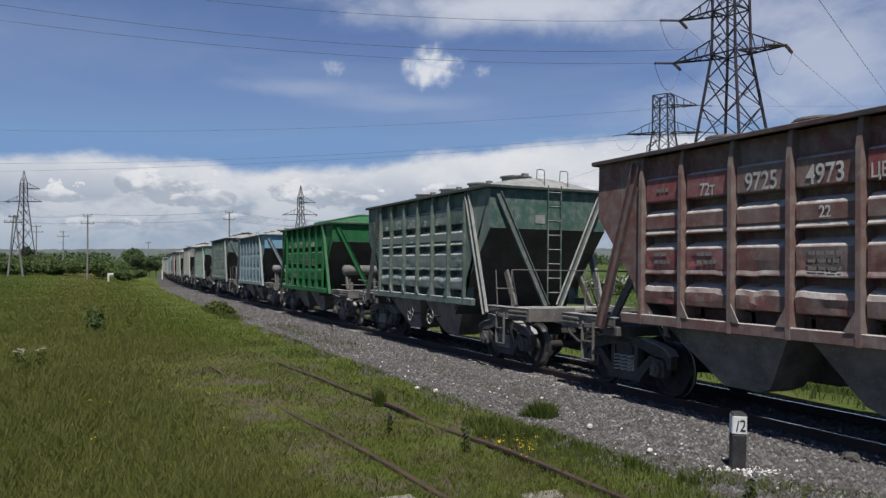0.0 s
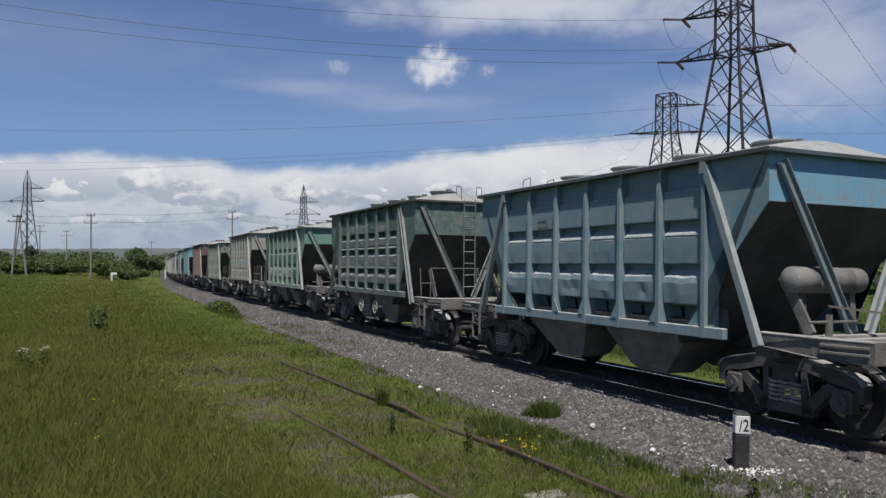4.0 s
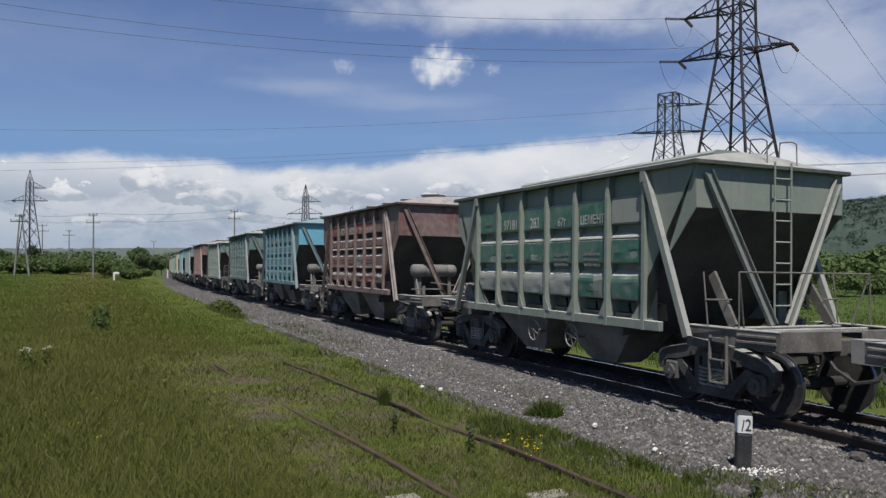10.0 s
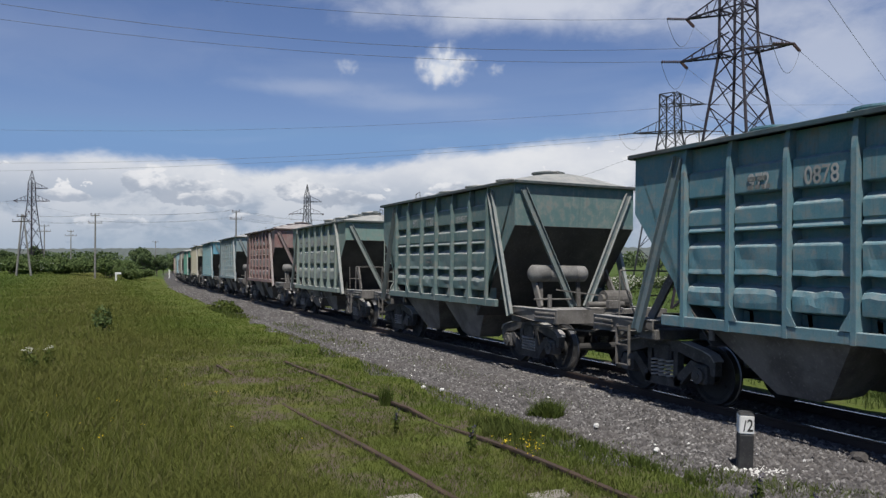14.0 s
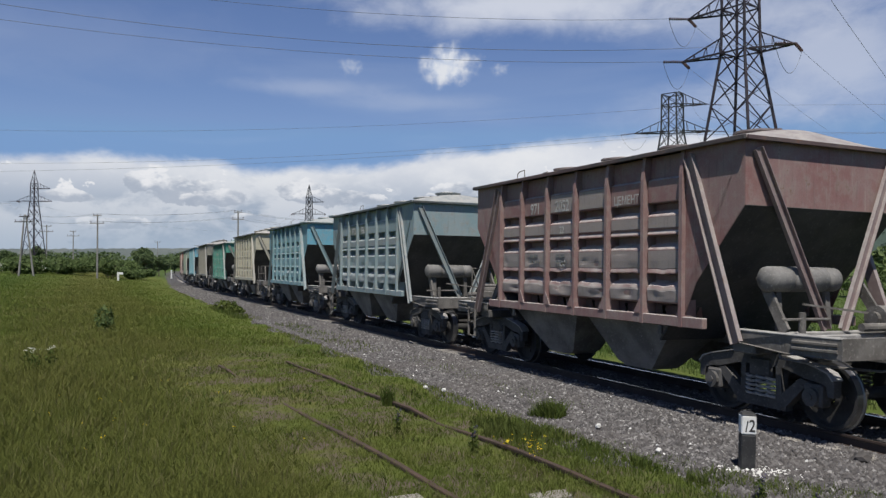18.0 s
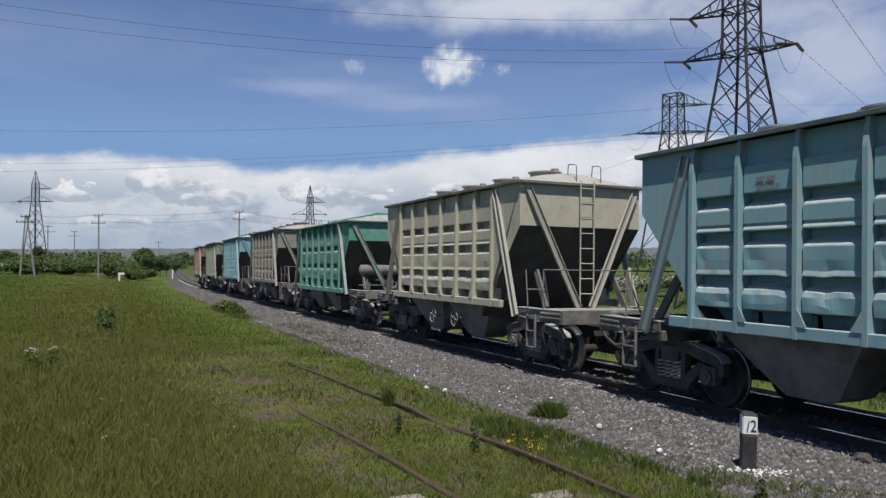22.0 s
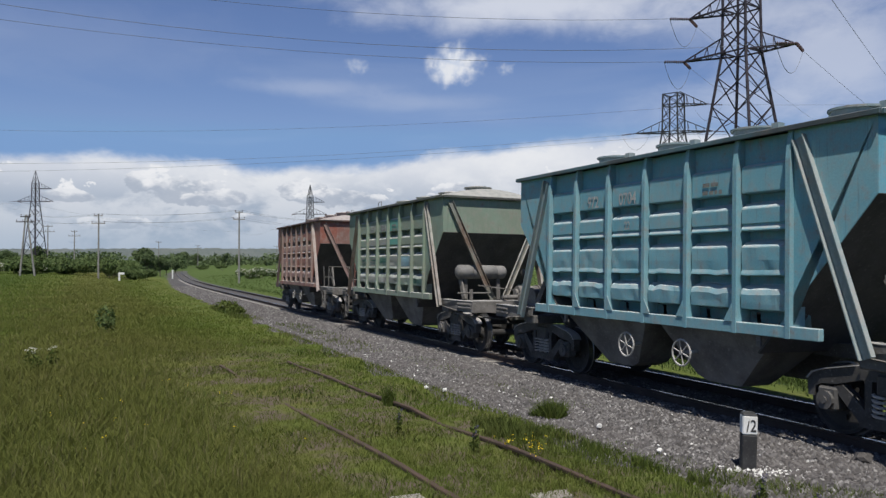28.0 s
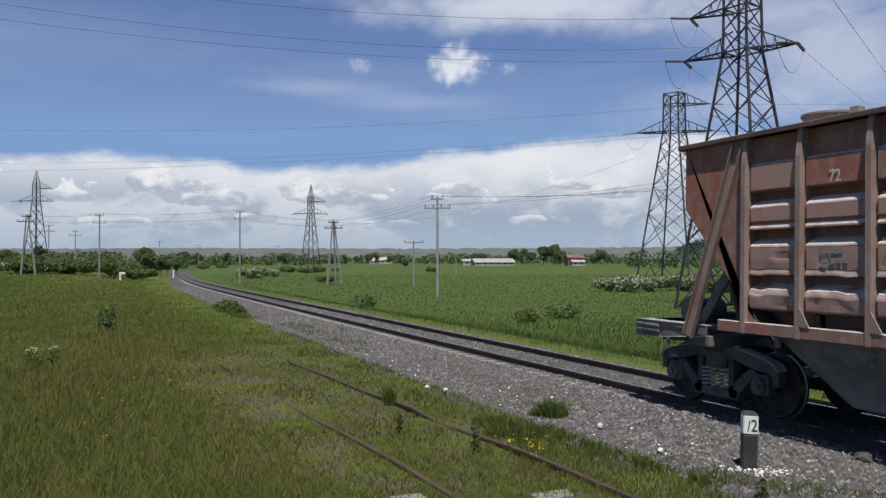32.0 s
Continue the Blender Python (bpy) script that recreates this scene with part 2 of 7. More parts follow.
M_TREAD = rough_mat("polished_wheel_tread", (0.20, 0.20, 0.205), (0.27, 0.27, 0.27), None, 6.0, 60, 0.42, 1.0, 0.05)
M_CHUTE = rough_mat("sooty_hopper_plate", (0.105, 0.098, 0.090), (0.195, 0.183, 0.168), (0.26, 0.246, 0.225), 1.6, 22, 0.85)
M_TANK = rough_mat("dusty_tank_steel", (0.13, 0.125, 0.118), (0.20, 0.193, 0.183), (0.28, 0.27, 0.255), 3.0, 28, 0.8)
M_AXLEBOX = rough_mat("grimy_axle_box", (0.06, 0.057, 0.053), (0.10, 0.095, 0.09), (0.17, 0.163, 0.153), 3.0, 28, 0.8)
# grime darkened further in colour: stands in for shade under the end panels
M_SLOPE_SHADE = rough_mat("grimy_slope_sheet", (0.045, 0.042, 0.040), (0.075, 0.070, 0.065), (0.11, 0.104, 0.096), 1.2, 18, 0.9)
M_WHITE = rough_mat("chipped_white_paint", (0.72, 0.72, 0.70), (0.62, 0.61, 0.58), (0.42, 0.41, 0.38), 5.0, 45, 0.7)
M_FADED = rough_mat("faded_notice_paint", (0.30, 0.31, 0.29), (0.22, 0.235, 0.22), (0.14, 0.15, 0.14), 8.0, 45, 0.8)
M_BLACKPOST = rough_mat("worn_black_paint", (0.02, 0.02, 0.021), (0.04, 0.04, 0.04), (0.09, 0.085, 0.08), 6.0, 50, 0.7)
M_LETTER = rough_mat("faded_white_lettering", (0.52, 0.51, 0.48), (0.34, 0.33, 0.31), None, 3.0, 30, 0.8)
M_WORN = rough_mat("worn_white_lettering", (0.42, 0.415, 0.40), (0.27, 0.27, 0.26), None, 3.0, 30, 0.8)
M_FAINT = rough_mat("worn_small_lettering", (0.22, 0.22, 0.205), (0.14, 0.14, 0.13), None, 3.0, 30, 0.8)
M_BLACKLETTER = rough_mat("black_lettering", (0.02, 0.02, 0.02), (0.03, 0.03, 0.03), None, 3.0, 30, 0.8)
M_RAIL = rough_mat("brown_rail_steel", (0.038, 0.025, 0.020), (0.06, 0.040, 0.031), (0.03, 0.025, 0.022), 1.5, 30, 0.75, 0.2)
M_RAILTOP = rough_mat("polished_railhead", (0.46, 0.46, 0.47), (0.56, 0.56, 0.57), None, 1.0, 30, 0.25, 1.0, 0.05)
M_RUSTRAIL = rough_mat("rusty_rail", (0.072, 0.045, 0.030), (0.048, 0.032, 0.022), (0.11, 0.075, 0.052), 2.5, 30, 0.9)
M_SLEEPER = rough_mat("weathered_concrete_sleeper", (0.30, 0.28, 0.25), (0.22, 0.20, 0.175), (0.36, 0.34, 0.31), 3.0, 30, 0.9)
M_STEEL = rough_mat("weathered_pylon_steel", (0.018, 0.016, 0.025), (0.034, 0.024, 0.034), (0.026, 0.026, 0.036), 0.8, 12, 0.7, 0.2)
M_STEELGREY = rough_mat("grey_galvanised_steel", (0.025, 0.027, 0.03), (0.04, 0.042, 0.045), (0.03, 0.03, 0.03), 0.8, 12, 0.6, 0.3)
M_INSUL = rough_mat("brown_insulator_string", (0.06, 0.04, 0.04), (0.09, 0.06, 0.06), None, 5.0, 40, 0.35)
M_WIRE = rough_mat("dull_aluminium_wire", (0.16, 0.17, 0.18), (0.22, 0.22, 0.23), None, 1.0, 10, 0.5, 0.4)
M_POLE = rough_mat("grey_weathered_pole", (0.20, 0.19, 0.175), (0.27, 0.26, 0.24), (0.14, 0.13, 0.12), 1.2, 18, 0.9)
M_DARKWOOD = rough_mat("dark_timber_crossarm", (0.05, 0.045, 0.042), (0.085, 0.075, 0.065), None, 2.0, 20, 0.9)
# ---- mesh tools ----
def part(name, bm, mat, parent=None, label="", smooth=False):
    me = bpy.data.meshes.new(name)
    bm.to_mesh(me)
    bm.free()
    for m in (mat if isinstance(mat, (list, tuple)) else [mat]):
        me.materials.append(m)
    if smooth:
        me.shade_smooth()
    ob = new(name, me)
    ob.parent = parent
    if label:
        tagged(ob, label)
    return ob


def empty(name, m=None):
    ob = new(name)
    ob.empty_display_size = 0.2
    if m is not None:
        ob.matrix_world = m
    return ob


def again(ob, m, parent=None):
    """Another object on the same mesh."""
    o = new(ob.name.split(".")[0], ob.data)
    o.parent = parent if parent is not None else ob.parent
    o.matrix_basis = m
    if "label" in ob:
        tagged(o, ob["label"])
    return o


def box(bm, x0, x1, y0, y1, z0, z1, m=None, bevel=0.0):
    r = bmesh.ops.create_cube(bm, size=1.0, matrix=Matrix.Translation(((x0 + x1) / 2, (y0 + y1) / 2, (z0 + z1) / 2)) @ Matrix.Diagonal((x1 - x0, y1 - y0, z1 - z0, 1)))
    vs = r["verts"]
    if bevel:
        es = list({e for v in vs for e in v.link_edges})
        vs = [v for v in bmesh.ops.bevel(bm, geom=es, offset=bevel, segments=1, affect="EDGES")["verts"]]
    if m is not None:
        bmesh.ops.transform(bm, matrix=m, verts=vs)
    return vs


def beam(bm, a, b, w, h=None, up=(0, 0, 1)):
    """A square bar from a to b."""
    a, b = Vector(a), Vector(b)
    d = b - a
    x = d.normalized()
    u = Vector(up)
    if abs(x.dot(u)) > 0.97:
        u = Vector((1, 0, 0))
    y = u.cross(x).normalized()
    z = x.cross(y)
    h = h or w
    r = Matrix((x, y, z)).transposed().to_4x4()
    m = Matrix.Translation((a + b) / 2) @ r @ Matrix.Diagonal((d.length, w, h, 1))
    return bmesh.ops.create_cube(bm, size=1.0, matrix=m)["verts"]


def rod(bm, a, b, r, n=8, r2=None):
    a, b = Vector(a), Vector(b)
    d = b - a
    m = Matrix.Translation((a + b) / 2) @ d.to_track_quat("Z", "Y").to_matrix().to_4x4()
    return bmesh.ops.create_cone(bm, cap_ends=True, segments=n, radius1=r, radius2=r if r2 is None else r2, depth=d.length, matrix=m)["verts"]


def channel(bm, a, b, w, depth, t=0.012, up=(0, 1, 0)):
    """A U-shaped bar from a to b: a web and two flanges that stand towards up."""
    a, b = Vector(a), Vector(b)
    x = (b - a).normalized()
    u = Vector(up)
    u = (u - x * u.dot(x)).normalized()
    y = u.cross(x)
    h = w / 2
    ol = [(-h, -t / 2), (h, -t / 2), (h, depth), (h - t, depth), (h - t, t / 2), (t - h, t / 2), (t - h, depth), (-h, depth)]
    loft(bm, [[e + y * p + u * q for p, q in ol] for e in (a, b)], True, True)


def loft(bm, rings, closed=True, cap=False):
    vs = [[bm.verts.new(p) for p in r] for r in rings]
    n = len(vs[0])
    for a, b in zip(vs, vs[1:]):
        for i in range(n if closed else n - 1):
            j = (i + 1) % n
            bm.faces.new((a[i], a[j], b[j], b[i]))
    if cap:
        bm.faces.new(vs[0][::-1]), bm.faces.new(vs[-1])
    return vs


def prism(bm, outline, y0, y1):
    """An outline in x and z, drawn out from y0 to y1."""
    loft(bm, [[(x, y0, z) for x, z in outline], [(x, y1, z) for x, z in outline]], True, True)
    bmesh.ops.recalc_face_normals(bm, faces=bm.faces)


# ---- the line of the track ----
BEND = [(-60, 0.10), (-20, 0.10), (20, 0.38), (60, 0.49), (90, 1.12), (120, 0.50), (150, -0.26), (180, -0.03), (220, 0.81), (460, 0.83)]
TRACK_START, TRACK_TURN = (7.447, 8.0), -24.065
S0, DS = -60.0, 0.5
_s = np.arange(S0, 460, DS)
_k = np.interp(_s, [b[0] for b in BEND], [b[1] * 1e-3 for b in BEND])
_a = np.cumsum(_k) * DS
_i0 = int(-S0 / DS)
_a += radians(TRACK_TURN) - _a[_i0]
_x, _y = np.cumsum(np.sin(_a)) * DS, np.cumsum(np.cos(_a)) * DS
_x += TRACK_START[0] - _x[_i0]
_y += TRACK_START[1] - _y[_i0]


def track_at(s):
    """The place on the track's middle line s metres along it, and its heading."""
    return float(np.interp(s, _s, _x)), float(np.interp(s, _s, _y)), float(np.interp(s, _s, _a))


def cant(s):
    return radians(1.19 - 1.71 * min(max(s, 0.0), 120.0) / 100)


def grade(s):
    """Height of the rails: they fall gently away from the viewer."""
    s = np.clip(s, -20, 150)
    return -0.00347 * s - 0.0000397 * s * s


def track_pose(s):
    """Frame on the rails: x along the train's way (towards smaller s), y to the field, z up, leaning with the track."""
    x, y, a = track_at(s)
    f = Vector((-math.sin(a), -math.cos(a), 0))
    side = Vector((math.cos(a), -math.sin(a), 0))
    m = Matrix((f, side, Vector((0, 0, 1)))).transposed().to_4x4()
    return Matrix.Translation((x, y, float(grade(s)))) @ m @ Matrix.Rotation(-cant(s), 4, "X")


def beside(s, w, z=0.0):
    """A point w metres to the field side (+) of the middle line."""
    x, y, a = track_at(s)
    return Vector((x + w * math.cos(a), y - w * math.sin(a), z))
# ---- the hopper wagon, built once ----
HALF, EAVE_W = 4.36, 1.685                      # roof: half length, half width
WALL_X, SIDE_Y = 4.27, 1.60
BASE, AXLE, WHEEL_R = 4.11, 0.925, 0.475
PITCH = 12.707


def roof_rise(y):
    return 0.28 * (1 - (abs(y) / EAVE_W) ** 1.7)


# two makes of wagon: heights of the eave, of the upright end panel's foot and of the sill, and the pressed side sheet
# (height, how far the sheet stands out there, and whether it belongs to a raised plate)
MAKES = {
    "four": dict(posts=[-3.01, -2.06, -1.03, 0.0, 1.03, 2.06, 3.01], eave=4.115, panel=3.12, sill=1.28, profile=[
        (4.06, -0.085, 0), (3.70, -0.085, 0), (3.68, -0.03, 1), (3.655, 0.0, 1), (3.30, 0.0, 1), (3.285, -0.006, 1), (3.275, -0.19, 1), (3.17, -0.20, 0), (3.155, -0.19, 1), (3.145, -0.10, 1), (3.075, -0.008, 1),
        (3.055, 0.0, 1), (2.855, 0.0, 1), (2.84, -0.022, 1), (2.82, -0.022, 1), (2.775, 0.008, 1), (2.755, 0.012, 1), (2.745, -0.006, 1), (2.735, -0.19, 1), (2.63, -0.20, 0), (2.605, -0.19, 1), (2.595, -0.10, 1),
        (2.525, -0.008, 1), (2.505, 0.0, 1), (2.33, 0.0, 1), (2.19, -0.008, 1), (2.14, 0.008, 1), (2.12, 0.012, 1), (2.11, 0.0, 1), (2.10, -0.19, 1), (2.0, -0.20, 0), (1.975, -0.19, 1), (1.965, -0.10, 1),
        (1.91, -0.012, 1), (1.84, 0.016, 1), (1.72, 0.008, 1), (1.645, 0.0, 1), (1.63, -0.02, 1), (1.62, -0.19, 1), (1.58, -0.40, 0), (1.42, -0.42, 0)],
        rows={1: (3.31, 3.64), 2: (2.87, 3.045), 3: (2.20, 2.49), 4: (1.66, 1.86)}, text={1: 3.315, 2: 2.875, 3: 2.22, 4: 1.68}, bars={1: 3.44, 2: 2.98, 3: 2.40}),
    "three": dict(posts=[-3.09, -2.06, -1.03, 0.0, 1.03, 2.06, 3.09], eave=3.875, panel=3.14, sill=1.165, profile=[
        (3.83, -0.085, 0), (3.46, -0.085, 0), (3.44, -0.03, 1), (3.415, 0.0, 1), (2.98, 0.0, 1), (2.965, -0.006, 1), (2.955, -0.15, 1), (2.86, -0.15, 0), (2.835, -0.14, 1), (2.825, -0.10, 1), (2.75, -0.012, 1),
        (2.725, 0.0, 1), (2.715, -0.02, 1), (2.70, -0.02, 1), (2.69, 0.004, 1), (2.50, 0.004, 1), (2.29, 0.0, 1), (2.275, -0.01, 1), (2.265, -0.15, 1), (2.165, -0.15, 0), (2.14, -0.14, 1), (2.13, -0.10, 1),
        (2.06, -0.012, 1), (1.97, 0.010, 1), (1.80, 0.006, 1), (1.66, -0.008, 1), (1.64, -0.02, 1), (1.63, -0.20, 1), (1.58, -0.46, 0), (1.30, -0.50, 0)],
        rows={1: (2.99, 3.40), 2: (2.30, 2.685), 3: (1.67, 2.05), 4: (1.67, 1.8)}, text={1: 3.01, 2: 2.46, 3: 2.33, 4: 1.9}, bars={1: 3.15, 2: 2.60, 3: 2.42}),
}
COLUMNS = [0.0, 0.018, 0.032, 0.045] + [0.045 + 0.0535 * k for k in range(1, 17)] + [0.955, 0.968, 0.982, 1.0]
BAY_W = 0.95


def bay_place(posts, k, s):
    """The pose of a bay between two posts, drawn to its width."""
    return pose((posts[k] + posts[k + 1]) / 2, s * SIDE_Y, 0, 0, 0, 0 if s < 0 else 180) @ Matrix.Diagonal(((posts[k + 1] - posts[k] - 0.074) / BAY_W, 1, 1, 1))



@functools.lru_cache(None)
def beaten(seed):
    """Dents of one sheet: share of the width, height, depth and reach."""
    r = random.Random(seed * 7 + 1)
    return [(r.uniform(0.05, 0.95), 1.65 + 0.85 * r.random() ** 1.5, r.uniform(-0.012, 0.022), r.uniform(0.05, 0.22), r.uniform(0.04, 0.13)) for _ in range(12)]


def sheet(seed, u, z, out, plate):
    """Where the pressed sheet of a bay stands at share u of its width: raised plates with returns at their sides, dented low down."""
    side = min(u, 1 - u)
    if plate and side < 0.03:
        return min(out, -0.13), z
    hold = min(1.0, max(0.0, (side - 0.03) * 9))
    dent = sum(d * math.exp(-((u - a) / w) ** 2 - ((z - b) / h) ** 2) for a, b, d, w, h in beaten(seed))
    low = max(0.0, min(1.0, (2.62 - z) / 0.9))
    sag = 0.022 * low * sum(math.sin((3.1 + 2.7 * k) * u * 2 + seed * (1.9 + k) + 2.0 * round(z * 2)) / (k + 1.5) for k in range(4))
    if not plate:
        return out - hold * dent * 0.2, z
    return out - hold * dent, z + (hold * sag * 0.75 if 1.7 < z < 2.58 else 0.0)


def bay_panel(seed, width, profile):
    """One pressed side sheet between two posts."""
    bm = bmesh.new()
    grid = []
    for z, o, pl in profile:
        row = []
        for u in COLUMNS:
            out, zz = sheet(seed, u, z, o, pl)
            row.append(bm.verts.new(((u - 0.5) * width, -out, zz)))
        grid.append(row)
    for a, b in zip(grid, grid[1:]):
        for i in range(len(COLUMNS) - 1):
            bm.faces.new((a[i], b[i], b[i + 1], a[i + 1]))
    return bm


def paint_patch(seed, u0, u1, z0, z1, profile):
    """A repainted area that follows the pressed sheet, a coat of paint proud of it."""
    bm = bmesh.new()
    zs = [z0 + (z1 - z0) * k / 7 for k in range(8)]
    us = [u0 + (u1 - u0) * k / 12 for k in range(13)]
    grid = []
    for z in zs:
        out = float(np.interp(-z, [-q[0] for q in profile], [q[1] for q in profile]))
        row = []
        for u in us:
            o, zz = sheet(seed, u, z, out, 1)
            row.append(bm.verts.new(((u - 0.5) * BAY_W, -o - 0.005, zz)))
        grid.append(row)
    for a, b in zip(grid, grid[1:]):
        for i in range(len(us) - 1):
            bm.faces.new((a[i], a[i + 1], b[i + 1], b[i]))
    return bm


CX, CY = 5.72, 1.40                             # outer corner of the end deck


def build_wagon(make):
    wag = empty("hopper_wagon")
    paint = []
    dims = MAKES[make]
    EAVE_Z, PANEL_Z, SILL_Z, POSTS = dims["eave"], dims["panel"], dims["sill"], dims["posts"]

    def p(name, bm, label=""):
        bmesh.ops.recalc_face_normals(bm, faces=bm.faces)
        o = part(name, bm, M_PAINT, wag, label)
        paint.append(o)
        return o

    # roof
    bm = bmesh.new()
    ys = [EAVE_W * (i / 12 * 2 - 1) for i in range(13)]
    up = [(y, EAVE_Z + roof_rise(y)) for y in ys]
    rise = lambda y, z, k: EAVE_Z + (z - EAVE_Z) * k
    rings = []
    for x, k in ((-HALF, 0.03), (-HALF + 0.22, 0.55), (-HALF + 0.5, 1.0), (0.0, 1.0), (HALF - 0.5, 1.0), (HALF - 0.22, 0.55), (HALF, 0.03)):
        rings.append([(x, y, rise(y, z, k)) for y, z in up] + [(x, y, rise(y, z, k) - 0.035) for y, z in reversed(up)])
    loft(bm, rings, True, True)
    p("roof", bm)
    for s in (-1, 1):
        bm = bmesh.new()
        box(bm, -HALF, HALF, s * EAVE_W - 0.03, s * EAVE_W + 0.015, EAVE_Z - 0.06, EAVE_Z + 0.012, bevel=0.008)
        p("eave_rail", bm)
        bm = bmesh.new()
        box(bm, s * HALF - 0.03, s * HALF + 0.03, -EAVE_W + 0.03, EAVE_W - 0.03, EAVE_Z - 0.06, EAVE_Z + 0.004, bevel=0.006)
        p("end_rail", bm)
    # hatches on the ridge, each with its lid
    for i, x in enumerate((-2.85, -0.95, 0.95, 2.85)):
        bm = bmesh.new()
        rod(bm, (x, 0.12, EAVE_Z + 0.26), (x, 0.12, EAVE_Z + 0.38), 0.36, 20)
        h = p("roof_hatch", bm)
        bm = bmesh.new()
        rod(bm, (x, 0.12, EAVE_Z + 0.38), (x, 0.12, EAVE_Z + 0.41), 0.41, 20)
        rod(bm, (x, 0.12, EAVE_Z + 0.41), (x, 0.12, EAVE_Z + 0.455), 0.39, 20, 0.16)
        box(bm, x - 0.52, x - 0.38, 0.05, 0.19, EAVE_Z + 0.36, EAVE_Z + 0.45)
        box(bm, x + 0.36, x + 0.47, 0.08, 0.16, EAVE_Z + 0.37, EAVE_Z + 0.41)
        paint.append(part("hatch_lid", bm, M_PAINT, h, "pale dusty round hatch lid"))
    # side walls: pressed bays, plain triangular ends, posts
    bays = [bay_panel(k, BAY_W, dims["profile"]) for k in range(12)]
    meshes = []
    for bm in bays:
        bmesh.ops.recalc_face_normals(bm, faces=bm.faces)
        me = bpy.data.meshes.new("side_panel")
        bm.to_mesh(me)
        bm.free()
        me.materials.append(M_PAINT)
        meshes.append(me)
    slope = lambda z: WALL_X - max(0.0, (PANEL_Z - z)) * 0.866
    for s in (-1, 1):
        for i in range(6):
            o = new("side_panel", meshes[i * 2 + (s > 0)])
            o.parent = wag
            o.matrix_basis = bay_place(POSTS, i, s)
            paint.append(o)
        for e in (-1, 1):
            bm = bmesh.new()
            x0 = e * (POSTS[-1] + 0.03)
            ol = [(x0, EAVE_Z - 0.03), (e * WALL_X, EAVE_Z - 0.03), (e * WALL_X, PANEL_Z), (e * slope(SILL_Z + 0.17), SILL_Z + 0.17), (x0, SILL_Z + 0.17)]
            prism(bm, ol, s * SIDE_Y - 0.006, s * SIDE_Y + 0.006)
            p("side_gusset", bm)
        for x in POSTS:
            bm = bmesh.new()
            d = 0.13
            o0 = SIDE_Y - 0.21
            # tapered T-shaped post: a web, narrow at the top and splayed at the foot, and a flange
            ol = [(o0, EAVE_Z - 0.05), (SIDE_Y + 0.03, EAVE_Z - 0.05), (SIDE_Y + d * 0.62, EAVE_Z - 0.42), (SIDE_Y + d * 0.62, SILL_Z), (o0, SILL_Z)]
            loft(bm, [[(x - 0.038, s * y, z) for y, z in ol], [(x + 0.038, s * y, z) for y, z in ol]], True, True)
            if abs(x) < 2.9:
                g = -1 if x < -0.2 else 1
                loft(bm, [[(x + 0.04 * -g, s * (SIDE_Y + 0.075), SILL_Z + 0.42), (x + 0.2 * -g, s * (SIDE_Y + 0.075), SILL_Z + 0.165), (x + 0.04 * -g, s * (SIDE_Y + 0.075), SILL_Z + 0.165)],
                          [(x + 0.04 * -g, s * (SIDE_Y + 0.085), SILL_Z + 0.42), (x + 0.2 * -g, s * (SIDE_Y + 0.085), SILL_Z + 0.165), (x + 0.04 * -g, s * (SIDE_Y + 0.085), SILL_Z + 0.165)]], True, True)
            p("side_post", bm)
        # sill beam
        bm = bmesh.new()
        box(bm, -3.5, 3.5, s * (SIDE_Y + 0.02) - 0.05, s * (SIDE_Y + 0.02) + 0.05, SILL_Z, SILL_Z + 0.165, bevel=0.01)
        p("side_sill", bm)
        # braces at the ends of the side, paired channels
        for e in (-1, 1):
            bm = bmesh.new()
            if make == "three":
                beam(bm, (e * 3.12, s * (SIDE_Y + 0.06), EAVE_Z - 0.12), (e * 4.16, s * (SIDE_Y + 0.06), 1.14), 0.11, 0.10, (0, 1, 0))
                box(bm, e * 3.10 - 0.06, e * 3.10 + 0.06, s * (SIDE_Y + 0.06) - 0.055, s * (SIDE_Y + 0.06) + 0.055, EAVE_Z - 0.24, EAVE_Z - 0.06)
                p("side_brace", bm)
                continue
            channel(bm, (e * 3.15, s * (SIDE_Y + 0.012), EAVE_Z - 0.16), (e * 4.16, s * (SIDE_Y + 0.012), 1.14), 0.19, 0.07, 0.016, (0, s, 0))
            p("side_brace", bm)
    # end walls: upright panel and the slope below it
    for e in (-1, 1):
        bm = bmesh.new()
        box(bm, e * WALL_X - 0.008, e * WALL_X + 0.008, -SIDE_Y, SIDE_Y, PANEL_Z, EAVE_Z - 0.02)
        p("end_wall", bm)
        # slope sheet wears the shade-dark colour instead of the wagon's paint
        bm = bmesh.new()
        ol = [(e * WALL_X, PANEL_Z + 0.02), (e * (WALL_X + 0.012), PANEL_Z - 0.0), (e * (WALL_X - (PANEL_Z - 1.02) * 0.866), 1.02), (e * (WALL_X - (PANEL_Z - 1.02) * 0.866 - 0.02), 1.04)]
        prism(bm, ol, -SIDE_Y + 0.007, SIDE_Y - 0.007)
        part("end_slope", bm, M_SLOPE_SHADE, wag, "grimy sloping end sheet with its shade painted in")
        for s in (-1, 1):
            bm = bmesh.new()
            channel(bm, (e * (WALL_X + 0.04), s * 1.42, EAVE_Z - 0.18), (e * (WALL_X + 0.16), s * 0.17, 1.31), 0.155, 0.06, 0.014, (e, 0, 0))
            p("end_brace", bm)
            # short stay from the deck up to the slope
            bm = bmesh.new()
            beam(bm, (e * 4.5, s * 1.05, 1.31), (e * 3.98, s * 1.0, 2.12), 0.16, 0.05, (0, 1, 0))
            part("deck_stay", bm, M_DECK, wag, "pale grey flat steel stay")
    # underframe
    bm = bmesh.new()
